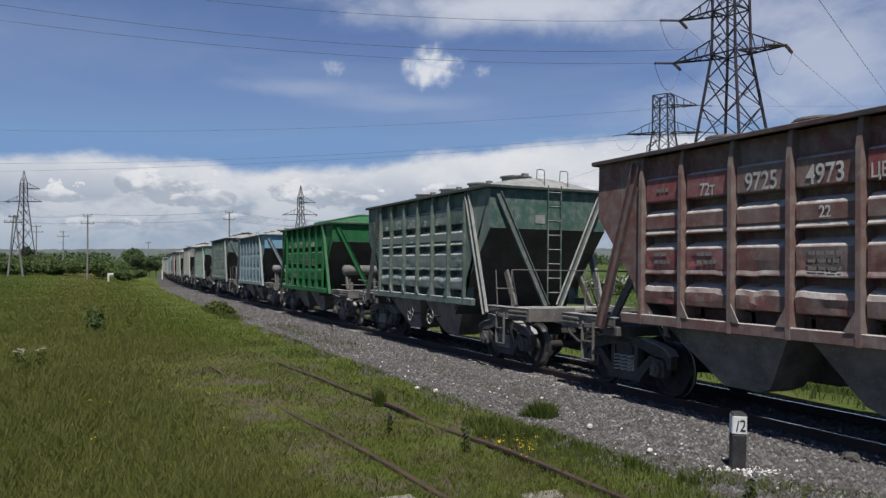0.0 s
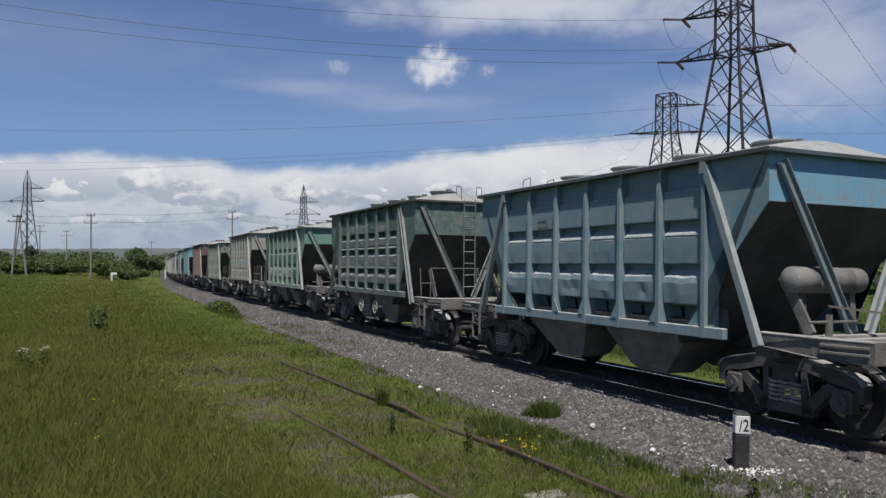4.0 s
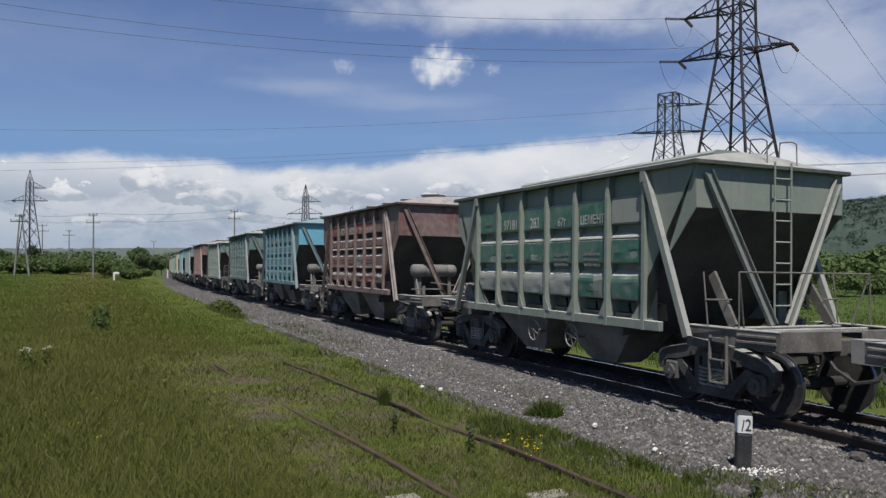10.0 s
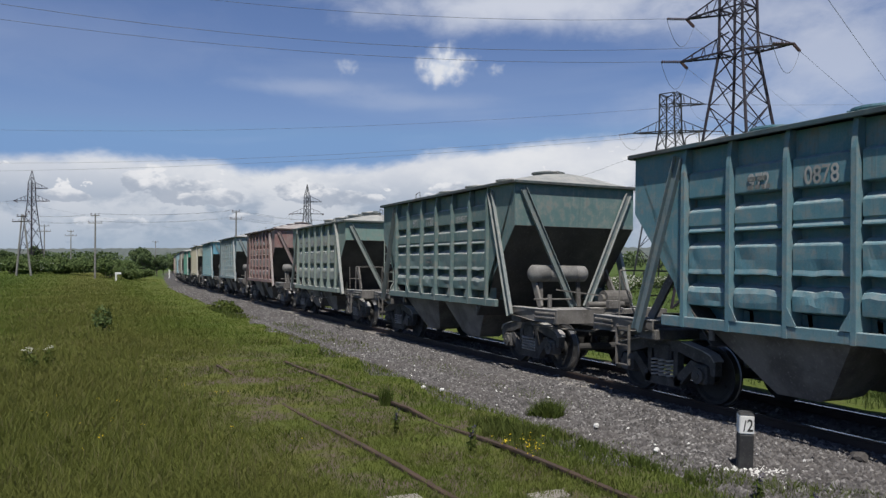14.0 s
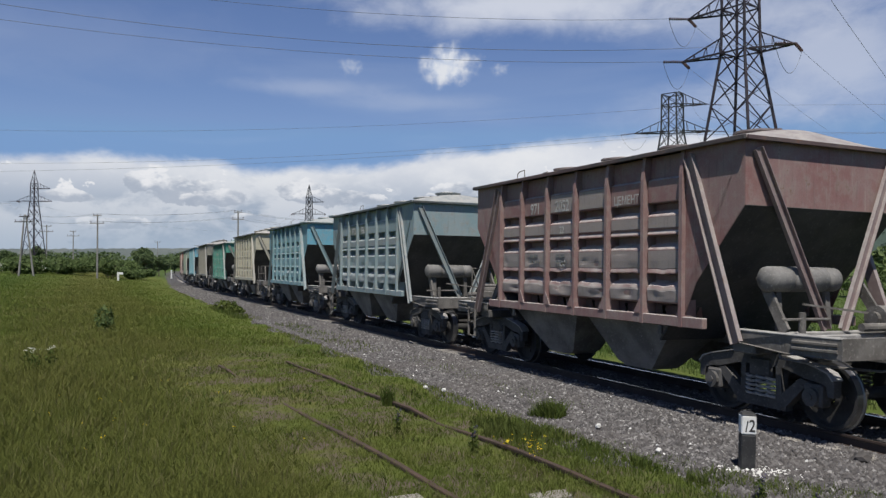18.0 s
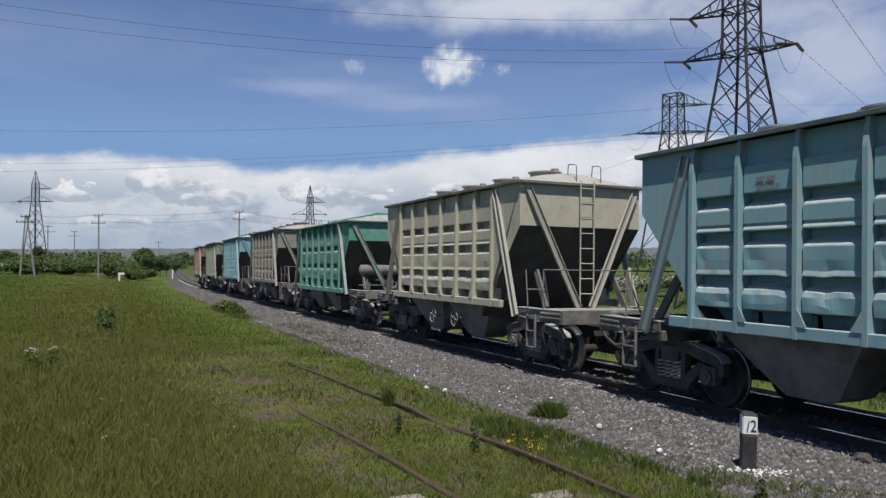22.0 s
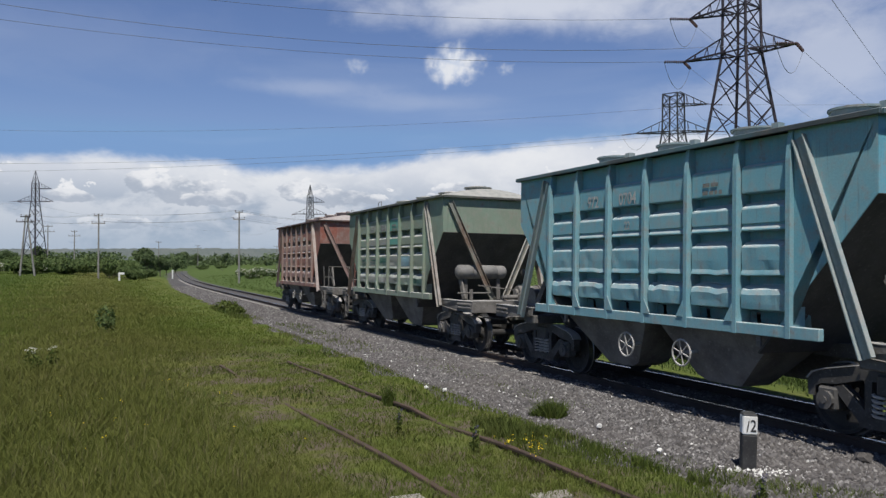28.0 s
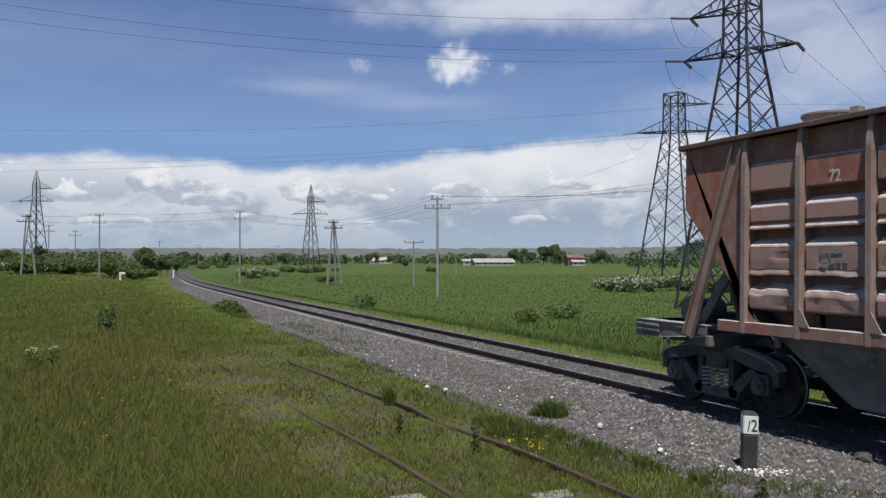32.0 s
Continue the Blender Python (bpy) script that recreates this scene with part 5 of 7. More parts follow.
# ---- the disused siding: two rusty rails sunk in the grass ----
siding = empty("disused_siding", pose(1.14, 7.76, 0.0))
tagged(siding, "disused siding with rusty rails sunk in grass", "railway track", kind="structure")
SIDE_DIR = Vector((-0.4613, 0.8872, 0))
for k, (a, b) in enumerate(((-6.0, 12.2), (-6.0, 12.0))):
    w = 0.78 * (1 if k else -1)
    o = Vector((SIDE_DIR.y, -SIDE_DIR.x, 0)) * w
    bm = bmesh.new()
    rings = []
    for i in range(19):
        q = a + (b - a) * i / 18
        c = o + SIDE_DIR * q
        wob = 0.012 * math.sin(i * 1.7 + k)
        sunk = float(step(q, 4.4, 5.6) - step(q, 10.4, 11.2)) if k == 0 else float(step(q, 2.8, 3.4) - step(q, 4.2, 4.8) + 0.35 * step(q, 5.0, 7.0))
        zz = -0.032 - 0.026 * (k == 0) - 0.004 * max(0.0, q - 4) - 0.06 * sunk + wob
        nrm = Vector((SIDE_DIR.y, -SIDE_DIR.x, 0))
        rings.append([c + nrm * u + Vector((0, 0, zz + z)) for u, z in head])
    loft(bm, rings, True, True)
    bmesh.ops.recalc_face_normals(bm, faces=bm.faces)
    part("rusty_rail", bm, M_RUSTRAIL, siding)
# ends of old concrete sleepers showing through the grass
side_n = Vector((SIDE_DIR.y, -SIDE_DIR.x, 0))
for q, a, b in ((0.32, -1.42, -1.0), (0.30, -0.1, 0.35), (0.88, -1.40, -1.05)):
    bm = bmesh.new()
    rr = random.Random(int(q * 50))
    ol = [(a, -0.12), (b, -0.13), (b + 0.02, 0.1), (a + 0.05, 0.13)]
    loft(bm, [[side_n * (u + rr.uniform(-0.02, 0.02)) + SIDE_DIR * (q + w) + Vector((0, 0, z)) for u, w in ol] for z in (-0.2, -0.078)], True, True)
    bmesh.ops.recalc_face_normals(bm, faces=bm.faces)
    part("buried_sleeper", bm, M_SLEEPER, siding, "pale worn concrete sleeper sunk in the soil")
# ---- kilometre marker ----
W = 0.084
bm = bmesh.new()
box(bm, -W, W, -W, W, 0.0, 0.42, bevel=0.014)
post = tagged(part("marker_post", bm, M_BLACKPOST), "short square marker post, black below and white above", "marker post")
bm = bmesh.new()
box(bm, -W - 0.002, W + 0.002, -W - 0.002, W + 0.002, 0.42, 0.645, bevel=0.014)
part("white_band", bm, M_WHITE, post, "white band with black figures")
bm = bmesh.new()
loft(bm, [[(u * k, v * k, z) for u, v in ((-1, -1), (1, -1), (1, 1), (-1, 1))] for k, z in ((W, 0.645), (W * 0.86, 0.667), (W * 0.45, 0.682))], True, True)
bmesh.ops.recalc_face_normals(bm, faces=bm.faces)
part("cap", bm, M_BLACKPOST, post)
lettering("2", 0.20, M_BLACKLETTER, post, pose(0.036, -W - 0.004, 0.46), "figure", 0.72)
lettering("1", 0.19, M_BLACKPOST, post, pose(-0.034, -W - 0.004, 0.455, 0, 9, 0), "figure", 0.6)
post.matrix_world = pose(3.62, 9.27, -0.13, 0, 1.5, -10)
# ---- pylons ----
def lattice_pylon(name, x, y, turn, arm_turn, mat, peak, upper_side, label, base_z=None, height=22.6, slim=1.0, reach=1.0):
    """A four-legged lattice tower: spread legs to the lower crossarm, a straight shaft above."""
    z0 = lie_at(x, y) if base_z is None else base_z
    root = empty(name, pose(x, y, z0))
    tagged(root, label, "pylon", "pylons")
    h1, h2, top = 19.45, 22.75, height + 1.5
    r0, r1 = 5.0 * slim, 1.42 * slim
    rad = lambda z: r0 + (r1 - r0) * min(z / h1, 1.0) - 0.1 * max(0, z - h1) / 5
    ang = [radians(turn + 90 * k) for k in range(4)]
    P = lambda k, z: Vector((rad(z) * math.cos(ang[k % 4]), rad(z) * math.sin(ang[k % 4]), z))
    for k in range(4):
        bm = bmesh.new()
        beam(bm, P(k, 0), P(k, h1), 0.17)
        beam(bm, P(k, h1), P(k, top), 0.16)
        part("leg", bm, mat, root)
    levels = [0, 5.2, 9.4, 12.8, 15.4, 17.6, 19.45, 21.1, 22.75, top]
    for k in range(4):
        bm = bmesh.new()
        for a, b in zip(levels, levels[1:]):
            beam(bm, P(k, a), P(k + 1, b), 0.066)
            beam(bm, P(k + 1, a), P(k, b), 0.066)
            if b < 18:
                m = (a + b) / 2
                beam(bm, (P(k, a) + P(k + 1, b)) / 2, P(k, b) * 0.5 + P(k, m) * 0.5, 0.042)
        for z in (h1, h2, top):
            beam(bm, P(k, z), P(k + 1, z), 0.1)
        part("bracing", bm, mat, root)
    if peak:
        bm = bmesh.new()
        for k in range(4):
            beam(bm, P(k, top), (0, 0, top + 3.4), 0.12)
            beam(bm, P(k, top), P(k + 1, top) * 0.5 + Vector((0, 0, top * 0.5 + 1.7)), 0.07)
        part("peak", bm, mat, root)
    tips = []
    ad = Vector((math.cos(radians(arm_turn)), math.sin(radians(arm_turn)), 0))
    an = Vector((-ad.y, ad.x, 0))
    for z, side, length in ((h1, -1, 4.5), (h1, 1, 3.9 * reach), (h2, upper_side, 4.0)):
        bm = bmesh.new()
        tip = ad * (side * length) + Vector((0, 0, z))
        roots = [ad * (side * 0.9) + an * s * 0.95 + Vector((0, 0, z)) for s in (-1, 1)]
        rise = ad * (side * 0.7) + Vector((0, 0, z + 1.7))
        for r in roots:
            beam(bm, r, tip, 0.12)
        beam(bm, rise, tip, 0.09)
        struts = []
        for q in (0.25, 0.5, 0.75):
            a, b = [r.lerp(tip, q) for r in roots]
            u = rise.lerp(tip, q)
            a2, b2 = [r.lerp(tip, q - 0.25) for r in roots]
            struts += [(a, b), (a, u), (b, u), (a2, b)]
        arm = part("crossarm", bm, mat, root)
        for a, b in struts:
            bm = bmesh.new()
            beam(bm, a, b, 0.055)
            part("strut", bm, mat, arm)
        tips.append(Vector((x, y, z0)) + tip)
    return root, tips


def insulator(parent, a, b):
    bm = bmesh.new()
    a, b = Vector(a), Vector(b)
    rod(bm, a, b, 0.03, 6)
    n = 9
    for k in range(n):
        c, d = a.lerp(b, (k + 0.35) / n), a.lerp(b, (k + 0.7) / n)
        rod(bm, c, d, 0.13, 8, 0.07)
    return part("insulator_string", bm, M_INSUL, parent)


def wire(name, a, b, sag, r=0.016, label="thin overhead power line wire", n=22, cat="power line"):
    bm = bmesh.new()
    a, b = Vector(a), Vector(b)
    pts = [a.lerp(b, k / n) - Vector((0, 0, 4 * sag * (k / n) * (1 - k / n))) for k in range(n + 1)]
    d = (b - a).normalized()
    u = Vector((0, 0, 1))
    v = d.cross(u).normalized()
    loft(bm, [[p + u * (r * math.cos(q)) + v * (r * math.sin(q)) for q in (0.5, 2.6, 4.7)] for p in pts], True, True)
    bmesh.ops.recalc_face_normals(bm, faces=bm.faces)
    return tagged(part(name, bm, M_WIRE), label, cat, "overhead wires")


big, tips1 = lattice_pylon("lattice_pylon", 22.6, 58.6, 11 - 21, -39, M_STEEL, False, -1, "tall rusty-purple lattice steel pylon with crossarms", -1.5)
second, tips2 = lattice_pylon("lattice_pylon", 28.4, 95.5, 19 - 16, -12, M_STEELGREY, False, 1, "grey lattice steel pylon standing in bushes", -1.5, 22.6, 1.0, 1.15)
far1, tips3 = lattice_pylon("lattice_pylon", -36.3, 214, 25, 8, M_STEELGREY, True, 1, "distant grey lattice pylon with a pointed peak", -4.7, 22.6, 0.68, 1.15)
far2, tips4 = lattice_pylon("lattice_pylon", -106, 203, 30, 5, M_STEEL, True, 1, "distant dark lattice pylon with a pointed peak", -2.0, 22.6, 0.68, 1.15)


def local(root, p):
    return Vector(p) - root.location


def strung(root, tip, ends, sag=1.5, drop=0.0):
    """Tension strings and wires from a crossarm's tip towards the given ends."""
    grips = []
    for e in ends:
        hang = e[3] if len(e) > 3 else sag
        e = Vector(e[:3])
        d = (e - tip).normalized() - Vector((0, 0, 0.12))
        g = tip + d * 1.7
        insulator(root, local(root, tip), local(root, g))
        grips.append(g)
        wire("power_line_wire", g, e, hang)
    if len(grips) == 2:
        m = (grips[0] + grips[1]) / 2 - Vector((0, 0, 1.9))
        bm = bmesh.new()
        pts = [grips[0] * (1 - q) ** 2 + (2 * m - (grips[0] + grips[1]) / 2) * 2 * q * (1 - q) + grips[1] * q ** 2 for q in [k / 12 for k in range(13)]]
        pts = [local(root, q) for q in pts]
        across = (pts[-1] - pts[0]).cross(Vector((0, 0, 1))).normalized()
        loft(bm, [[q + across * (0.02 * math.cos(a)) + Vector((0, 0, 0.02 * math.sin(a))) for a in (0.3, 1.9, 3.5, 5.0)] for q in pts], True, True)
        part("jumper_wire", bm, M_WIRE, root)


for dx in (0, 7):
    wire("power_line_wire", (17.0 + dx * 0.5, 35 - dx, 14.9), (96 + dx * 4, 150, 25 + dx * 0.3), 0.6, 0.016)
strung(big, tips1[0], [(-70, 43, 24.5, 3.2), (90, 165, 20)], 1.6)
strung(big, tips1[1], [(-66, 37, 25.0, 4.6), (110, 160, 20)], 1.6)
strung(big, tips1[2], [(-70, 45, 28.75, 3.7), (95, 165, 23)], 1.6)
strung(second, tips2[0], [(-140, 125, 20.6, 3.2), (160, 40, 18)], 2.6)
strung(second, tips2[1], [(-130, 118, 16.6), (170, 42, 18)], 2.6)
strung(second, tips2[2], [(-130, 116, 25.5, 3.6), (165, 48, 22)], 2.8)
strung(far1, tips3[0], [(-90, 330, 17), tuple(tips2[0] + Vector((0, 0, -3)))], 5)
strung(far1, tips3[1], [(-80, 330, 17)], 3)
strung(far2, tips4[0], [(-260, 150, 17), (-90, 400, 17)], 3)
strung(far2, tips4[1], [(-240, 140, 17)], 3)


# ---- small line poles ----
def line_pole(x, y, h, arms, legs=1, base_z=None, lean=0.0, spread=1.5, dark=False, turn=0.0):
    z0 = lie_at(x, y) if base_z is None else base_z
    root = empty("utility_pole", pose(x, y, z0, 0, lean, turn))
    tagged(root, "weathered grey utility pole with crossarms and insulators" if legs == 1 else "pair of leaning poles joined under crossarms", "utility pole", "line of poles")
    feet = [(0, 0)] if legs == 1 else [(-spread * 0.6, 0), (spread * 0.75, 0.5), (spread * 0.1, 1.2)][:legs]
    for fx, fy in feet:
        bm = bmesh.new()
        rod(bm, (fx, fy, -0.3), (fx * 0.08, fy * 0.1, h), 0.16, 10, 0.10)
        part("pole", bm, M_POLE, root)
    for k, (z, w, pins) in enumerate(arms):
        bm = bmesh.new()
        box(bm, -w / 2, w / 2, -0.16, -0.06, z - 0.07, z + 0.07, bevel=0.01)
        part("crossarm", bm, M_DARKWOOD if dark else M_POLE, root)
        for j in range(pins):
            px = -w / 2 + 0.12 + (w - 0.24) * j / max(1, pins - 1)
            bm = bmesh.new()
            rod(bm, (px, -0.11, z + 0.07), (px, -0.11, z + 0.2), 0.02, 6)
            rod(bm, (px, -0.11, z + 0.18), (px, -0.11, z + 0.34), 0.085, 8, 0.05)
            part("insulator", bm, M_INSUL, root)
    return root


POLES = [(-0.55, 76.6, 9.9, ((9.7, 1.3, 2), (8.8, 2.6, 4)), 1), (-15.6, 111, 9.3, ((9.0, 1.4, 2), (8.2, 2.6, 4)), 3), (-31.8, 122, 11.3, ((11.1, 1.3, 2), (10.0, 1.9, 3)), 1),
         (-54.0, 122.5, 10.2, ((9.9, 1.4, 2), (8.7, 2.2, 3)), 1), (-63.0, 118, 9.3, ((9.0, 1.6, 2), (8.2, 3.0, 4)), 2), (-87, 172, 10.2, ((9.9, 2.2, 3), (8.7, 3.0, 4)), 1),
         (-92, 195, 9.8, ((9.5, 1.6, 2), (8.4, 3.0, 4)), 1), (-88, 242, 9.5, ((9.2, 1.8, 2),), 1), (-94, 300, 9.5, ((9.2, 1.8, 2), (8.3, 2.6, 2)), 1), (-70, 330, 9.5, ((9.2, 2.4, 2),), 1),
         (-4.0, 106, 6.2, ((6.0, 2.7, 2),), 1), (2.9, 175, 4.0, (), 1), (23.0, 54.0, 10.2, ((9.9, 2.5, 4), (9.0, 1.3, 2)), 1)]
pole_obs = []
for x, y, h, arms, legs in POLES:
    pole_obs.append(line_pole(x, y, h, arms, legs, dark=legs > 1))
order = [4, 3, 2, 1, 0]
for i, j in zip(order, order[1:]):
    a, b = POLES[i], POLES[j]
    za, zb = pole_obs[i].location.z, pole_obs[j].location.z
    for level in (0, 1):
        for sd in (-0.45, 0.45):
            wire("line_wire", (a[0] + a[3][level][1] * sd, a[1] - 0.11, za + a[3][level][0] + 0.3), (b[0] + b[3][level][1] * sd, b[1] - 0.11, zb + b[3][level][0] + 0.3), 0.45, 0.014, "thin wire of the pole line", 10)
for i, j in ((0, 12),):
    a, b = POLES[i], POLES[j]
    for level in (0, 1):
        for sd in (-0.45, 0.45):
            end = (b[0] + b[3][1 - level][1] * sd, b[1] - 0.11, pole_obs[j].location.z + b[3][1 - level][0] + 0.3)
            wire("line_wire", (a[0] + a[3][level][1] * sd, a[1] - 0.11, pole_obs[i].location.z + a[3][level][0] + 0.3), end, 0.5, 0.014, "thin wire of the pole line", 10)
            wire("line_wire", end, (70 + sd * 2, 8 - sd * 4, 9.5 - level), 0.8, 0.014, "thin wire of the pole line", 10)

# ---- foliage ----
def leaf_mat(name, c1, c2, c3):
    m, n, l, b = material(name)
    geo, oi = n.new("ShaderNodeNewGeometry"), n.new("ShaderNodeObjectInfo")
    c = mx(n, l, geo.outputs["Random Per Island"], c1, c2)
    c = mx(n, l, mr(n, l, oi.outputs["Random"], 0.0, 1.0, 0.0, 0.5), c, c3)
    l.new(c, b.inputs["Base Color"])
    b.inputs["Roughness"].default_value = 0.75
    b.inputs["Specular IOR Level"].default_value = 0.2
    tr = n.new("ShaderNodeBsdfTranslucent")
    l.new(c, tr.inputs[0])
    ms = n.new("ShaderNodeMixShader")
    ms.inputs[0].default_value = 0.25
    out = [q for q in n if q.type == "OUTPUT_MATERIAL"][0]
    l.new(b.outputs[0], ms.inputs[1]), l.new(tr.outputs[0], ms.inputs[2]), l.new(ms.outputs[0], out.inputs[0])
    return m


# tree leaf tones are lightened to stand in for distance haze
M_LEAF = leaf_mat("tree_leaves", (0.065, 0.100, 0.040), (0.115, 0.155, 0.065), (0.12, 0.155, 0.075))
M_BUSH = leaf_mat("bush_leaves", (0.065, 0.105, 0.032), (0.135, 0.175, 0.065), (0.10, 0.14, 0.05))
M_BLOSSOM = leaf_mat("white_blossom", (0.50, 0.50, 0.43), (0.66, 0.65, 0.58), (0.45, 0.46, 0.36))
# hillside leaf tones are muted and bluish: distance haze painted in
M_HILLWOOD = leaf_mat("hillside_leaves", (0.030, 0.050, 0.036), (0.038, 0.060, 0.042), (0.034, 0.055, 0.040))
M_BARK = rough_mat("rough_bark", (0.07, 0.055, 0.042), (0.11, 0.09, 0.07), None, 3.0, 20, 0.95)


def leaves(rng, blobs, count, size, up=0.35):
    """Many small bent leaf clumps spread through overlapping lobes, denser at their skins."""
    vol = np.array([b[3] * b[4] * b[5] for b in blobs]) ** 0.667
    pick = rng.choice(len(blobs), count, p=vol / vol.sum())
    B = np.array(blobs)[pick]
    d = rng.normal(size=(count, 3))
    d /= np.linalg.norm(d, axis=1)[:, None]
    rr = rng.uniform(0.55, 1.06, count) ** 0.6
    c = B[:, :3] + d * B[:, 3:6] * rr[:, None]
    n = d + rng.normal(size=(count, 3)) * 0.7 + np.array([0, 0, up])
    n /= np.linalg.norm(n, axis=1)[:, None]
    t = np.cross(n, rng.normal(size=(count, 3)))
    t /= np.linalg.norm(t, axis=1)[:, None]
    b = np.cross(n, t)
    s = size * rng.uniform(0.5, 1.3, count)[:, None]
    v = np.stack([c - t * s, c + b * s * 0.55 + n * s * 0.2, c + t * s, c - b * s * 0.55 + n * s * 0.2], 1).reshape(-1, 3)
    f = np.arange(count * 4).reshape(-1, 4)
    return v, f


def mesh_of(name, v, f, mats):
    me = bpy.data.meshes.new(name)
    me.from_pydata(v.tolist() if hasattr(v, "tolist") else v, [], f.tolist() if hasattr(f, "tolist") else f)
    for m in mats:
        me.materials.append(m)
    return me


def make_tree(seed, h, w, name="tree", count=1500, size=0.42, label="broad-crowned leafy tree in the distance", cat="tree"):
    rng = np.random.default_rng(seed)
    root = empty(name)
    tagged(root, label, cat, "trees in the distance")
    bm = bmesh.new()
    rod(bm, (0, 0, -0.3), (0.1, 0, h * 0.45), 0.05 * h * 0.5, 8, 0.02 * h * 0.6)
    for k in range(5):
        a = k * 1.3 + seed
        rod(bm, (0.06, 0, h * (0.25 + 0.04 * k)), (w * 0.33 * math.cos(a), w * 0.33 * math.sin(a), h * (0.5 + 0.05 * k)), 0.016 * h, 6, 0.006 * h)
    part("trunk", bm, M_BARK, root)
    blobs = []
    for k in range(9):
        a, q = rng.uniform(0, 6.28), rng.uniform(0.15, 1)
        blobs.append((w * 0.33 * q * math.cos(a), w * 0.33 * q * math.sin(a), h * rng.uniform(0.35, 0.82), w * rng.uniform(0.16, 0.27), w * rng.uniform(0.16, 0.27), h * rng.uniform(0.11, 0.19)))
    v, f = leaves(rng, blobs, count, size)
    o = new("crown", mesh_of("crown", v, f, [M_LEAF]))
    o.parent = root
    return root


def make_bush(seed, h, w, count=1400, size=0.16, blossom=0, label="tangled green bush at the meadow's edge", mat=None):
    rng = np.random.default_rng(seed)
    root = empty("bush")
    tagged(root, label, "bush", "bushes")
    bm = bmesh.new()
    for k in range(6):
        a = k * 1.05 + seed
        rod(bm, (0.1 * math.cos(a), 0.1 * math.sin(a), -0.15), (w * 0.33 * math.cos(a), w * 0.3 * math.sin(a), h * 0.62), 0.03, 5, 0.012)
    part("stems", bm, M_BARK, root)
    blobs = [(w * 0.36 * rng.uniform(-1, 1), w * 0.26 * rng.uniform(-1, 1), h * rng.uniform(0.3, 0.7), w * rng.uniform(0.12, 0.24), w * rng.uniform(0.12, 0.2), h * rng.uniform(0.18, 0.32)) for k in range(10)]
    v, f = leaves(rng, blobs, count, size)
    o = new("foliage", mesh_of("foliage", v, f, [mat or M_BUSH]))
    o.parent = root
    if blossom:
        bl = [(b[0], b[1], b[2] + b[5] * 0.25, b[3] * 1.02, b[4] * 1.02, b[5] * 0.95) for b in blobs[:8]]
        v, f = leaves(rng, bl, blossom, size * 0.9, 0.8)
        o = new("blossom", mesh_of("blossom", v, f, [M_BLOSSOM]))
        o.parent = root
        tagged(o, "clusters of white blossom")
    return root


def put(ob, x, y, turn, k=1.0, z=None):
    m = pose(x, y, lie_at(x, y) if z is None else z, 0, 0, turn)
    ob.matrix_basis = m
    ob.scale = (k, k, k)


def plant(base, spots):
    """The first spot takes the tree itself, the others its copies."""
    for i, (x, y, turn, k) in enumerate(spots):
        o = base if i == 0 else copy_thing(base, Matrix())
        put(o, x, y, turn, k)


def at_px(px, d):
    """Across from the line of sight at distance d, by share of the view."""
    return (px - 784) / 1379.6 * d, d


R = random.Random(11)
treeA, treeB, treeC = make_tree(1, 9, 8), make_tree(2, 8, 7.5), make_tree(3, 10, 6.5)
spots = {0: [], 1: [], 2: []}
for px, d, k in ((12, 170, 0.6), (-25, 175, 0.7), (70, 230, 0.8), (262, 170, 0.62), (258, 240, 1.05), (285, 180, 0.50), (296, 188, 0.52), (272, 186, 0.45), (312, 215, 0.5), (500, 330, 0.75), (652, 480, 0.9), (665, 500, 0.95), (716, 300, 0.4), (840, 470, 1.0),
                 (853, 475, 0.9), (910, 455, 1.25), (925, 470, 1.15), (940, 465, 1.0), (962, 460, 1.35), (980, 455, 1.4), (990, 470, 1.2), (1062, 450, 1.15), (1075, 480, 0.8), (1600, 108, 0.8),
                 (1050, 480, 0.7), (630, 520, 0.8), (610, 560, 0.8), (400, 400, 0.8), (425, 420, 0.7), (690, 520, 0.7), (330, 330, 0.8), (350, 380, 0.8)):
    x, y = at_px(px, d)
    spots[R.randrange(3)].append((x, y, R.uniform(0, 360), k * R.uniform(0.93, 1.07)))
for base, key in ((treeA, 0), (treeB, 1), (treeC, 2)):
    plant(base, spots[key])
bushA, bushB = make_bush(21, 2.6, 5.0, 1500, 0.20), make_bush(22, 2.2, 6.0, 1500, 0.20)
spots = {0: [], 1: []}
for k in range(56):
    px = -40 + 350 * k / 55 + R.uniform(-10, 10)
    d = R.choice((135, 150, 165, 185, 210, 235))
    x, y = at_px(px, d)
    if off_track([x], [y])[1][0] > -7:
        continue
    spots[k % 2].append((x, y, R.uniform(0, 360), R.uniform(0.8, 1.5)))
for px, d, k in ((540, 205, 0.8), (560, 215, 0.9), (595, 210, 0.6), (575, 113, 0.55), (585, 116, 0.5), (765, 190, 0.8), (505, 180, 0.9), (395, 260, 0.9), (360, 280, 1.0), (1290, 88, 0.95), (1340, 84, 1.0), (1250, 98, 1.0), (1395, 92, 0.9), (1440, 108, 1.0), (1480, 120, 1.1), (1410, 130, 1.2), (1190, 110, 0.8), (1365, 62, 0.75), (1402, 60, 0.85), (1345, 70, 0.9), (1427, 66, 0.7), (1501, 78, 1.0), (1536, 96, 2.0), (1577, 98, 2.2), (1560, 84, 1.2)):
    x, y = at_px(px, d)
    spots[0 if px % 2 else 1].append((x, y, R.uniform(0, 360), k))
plant(bushA, spots[0]), plant(bushB, spots[1])
elder = make_bush(23, 2.4, 5.2, 1300, 0.17, 420, "bush with flat white blossom")
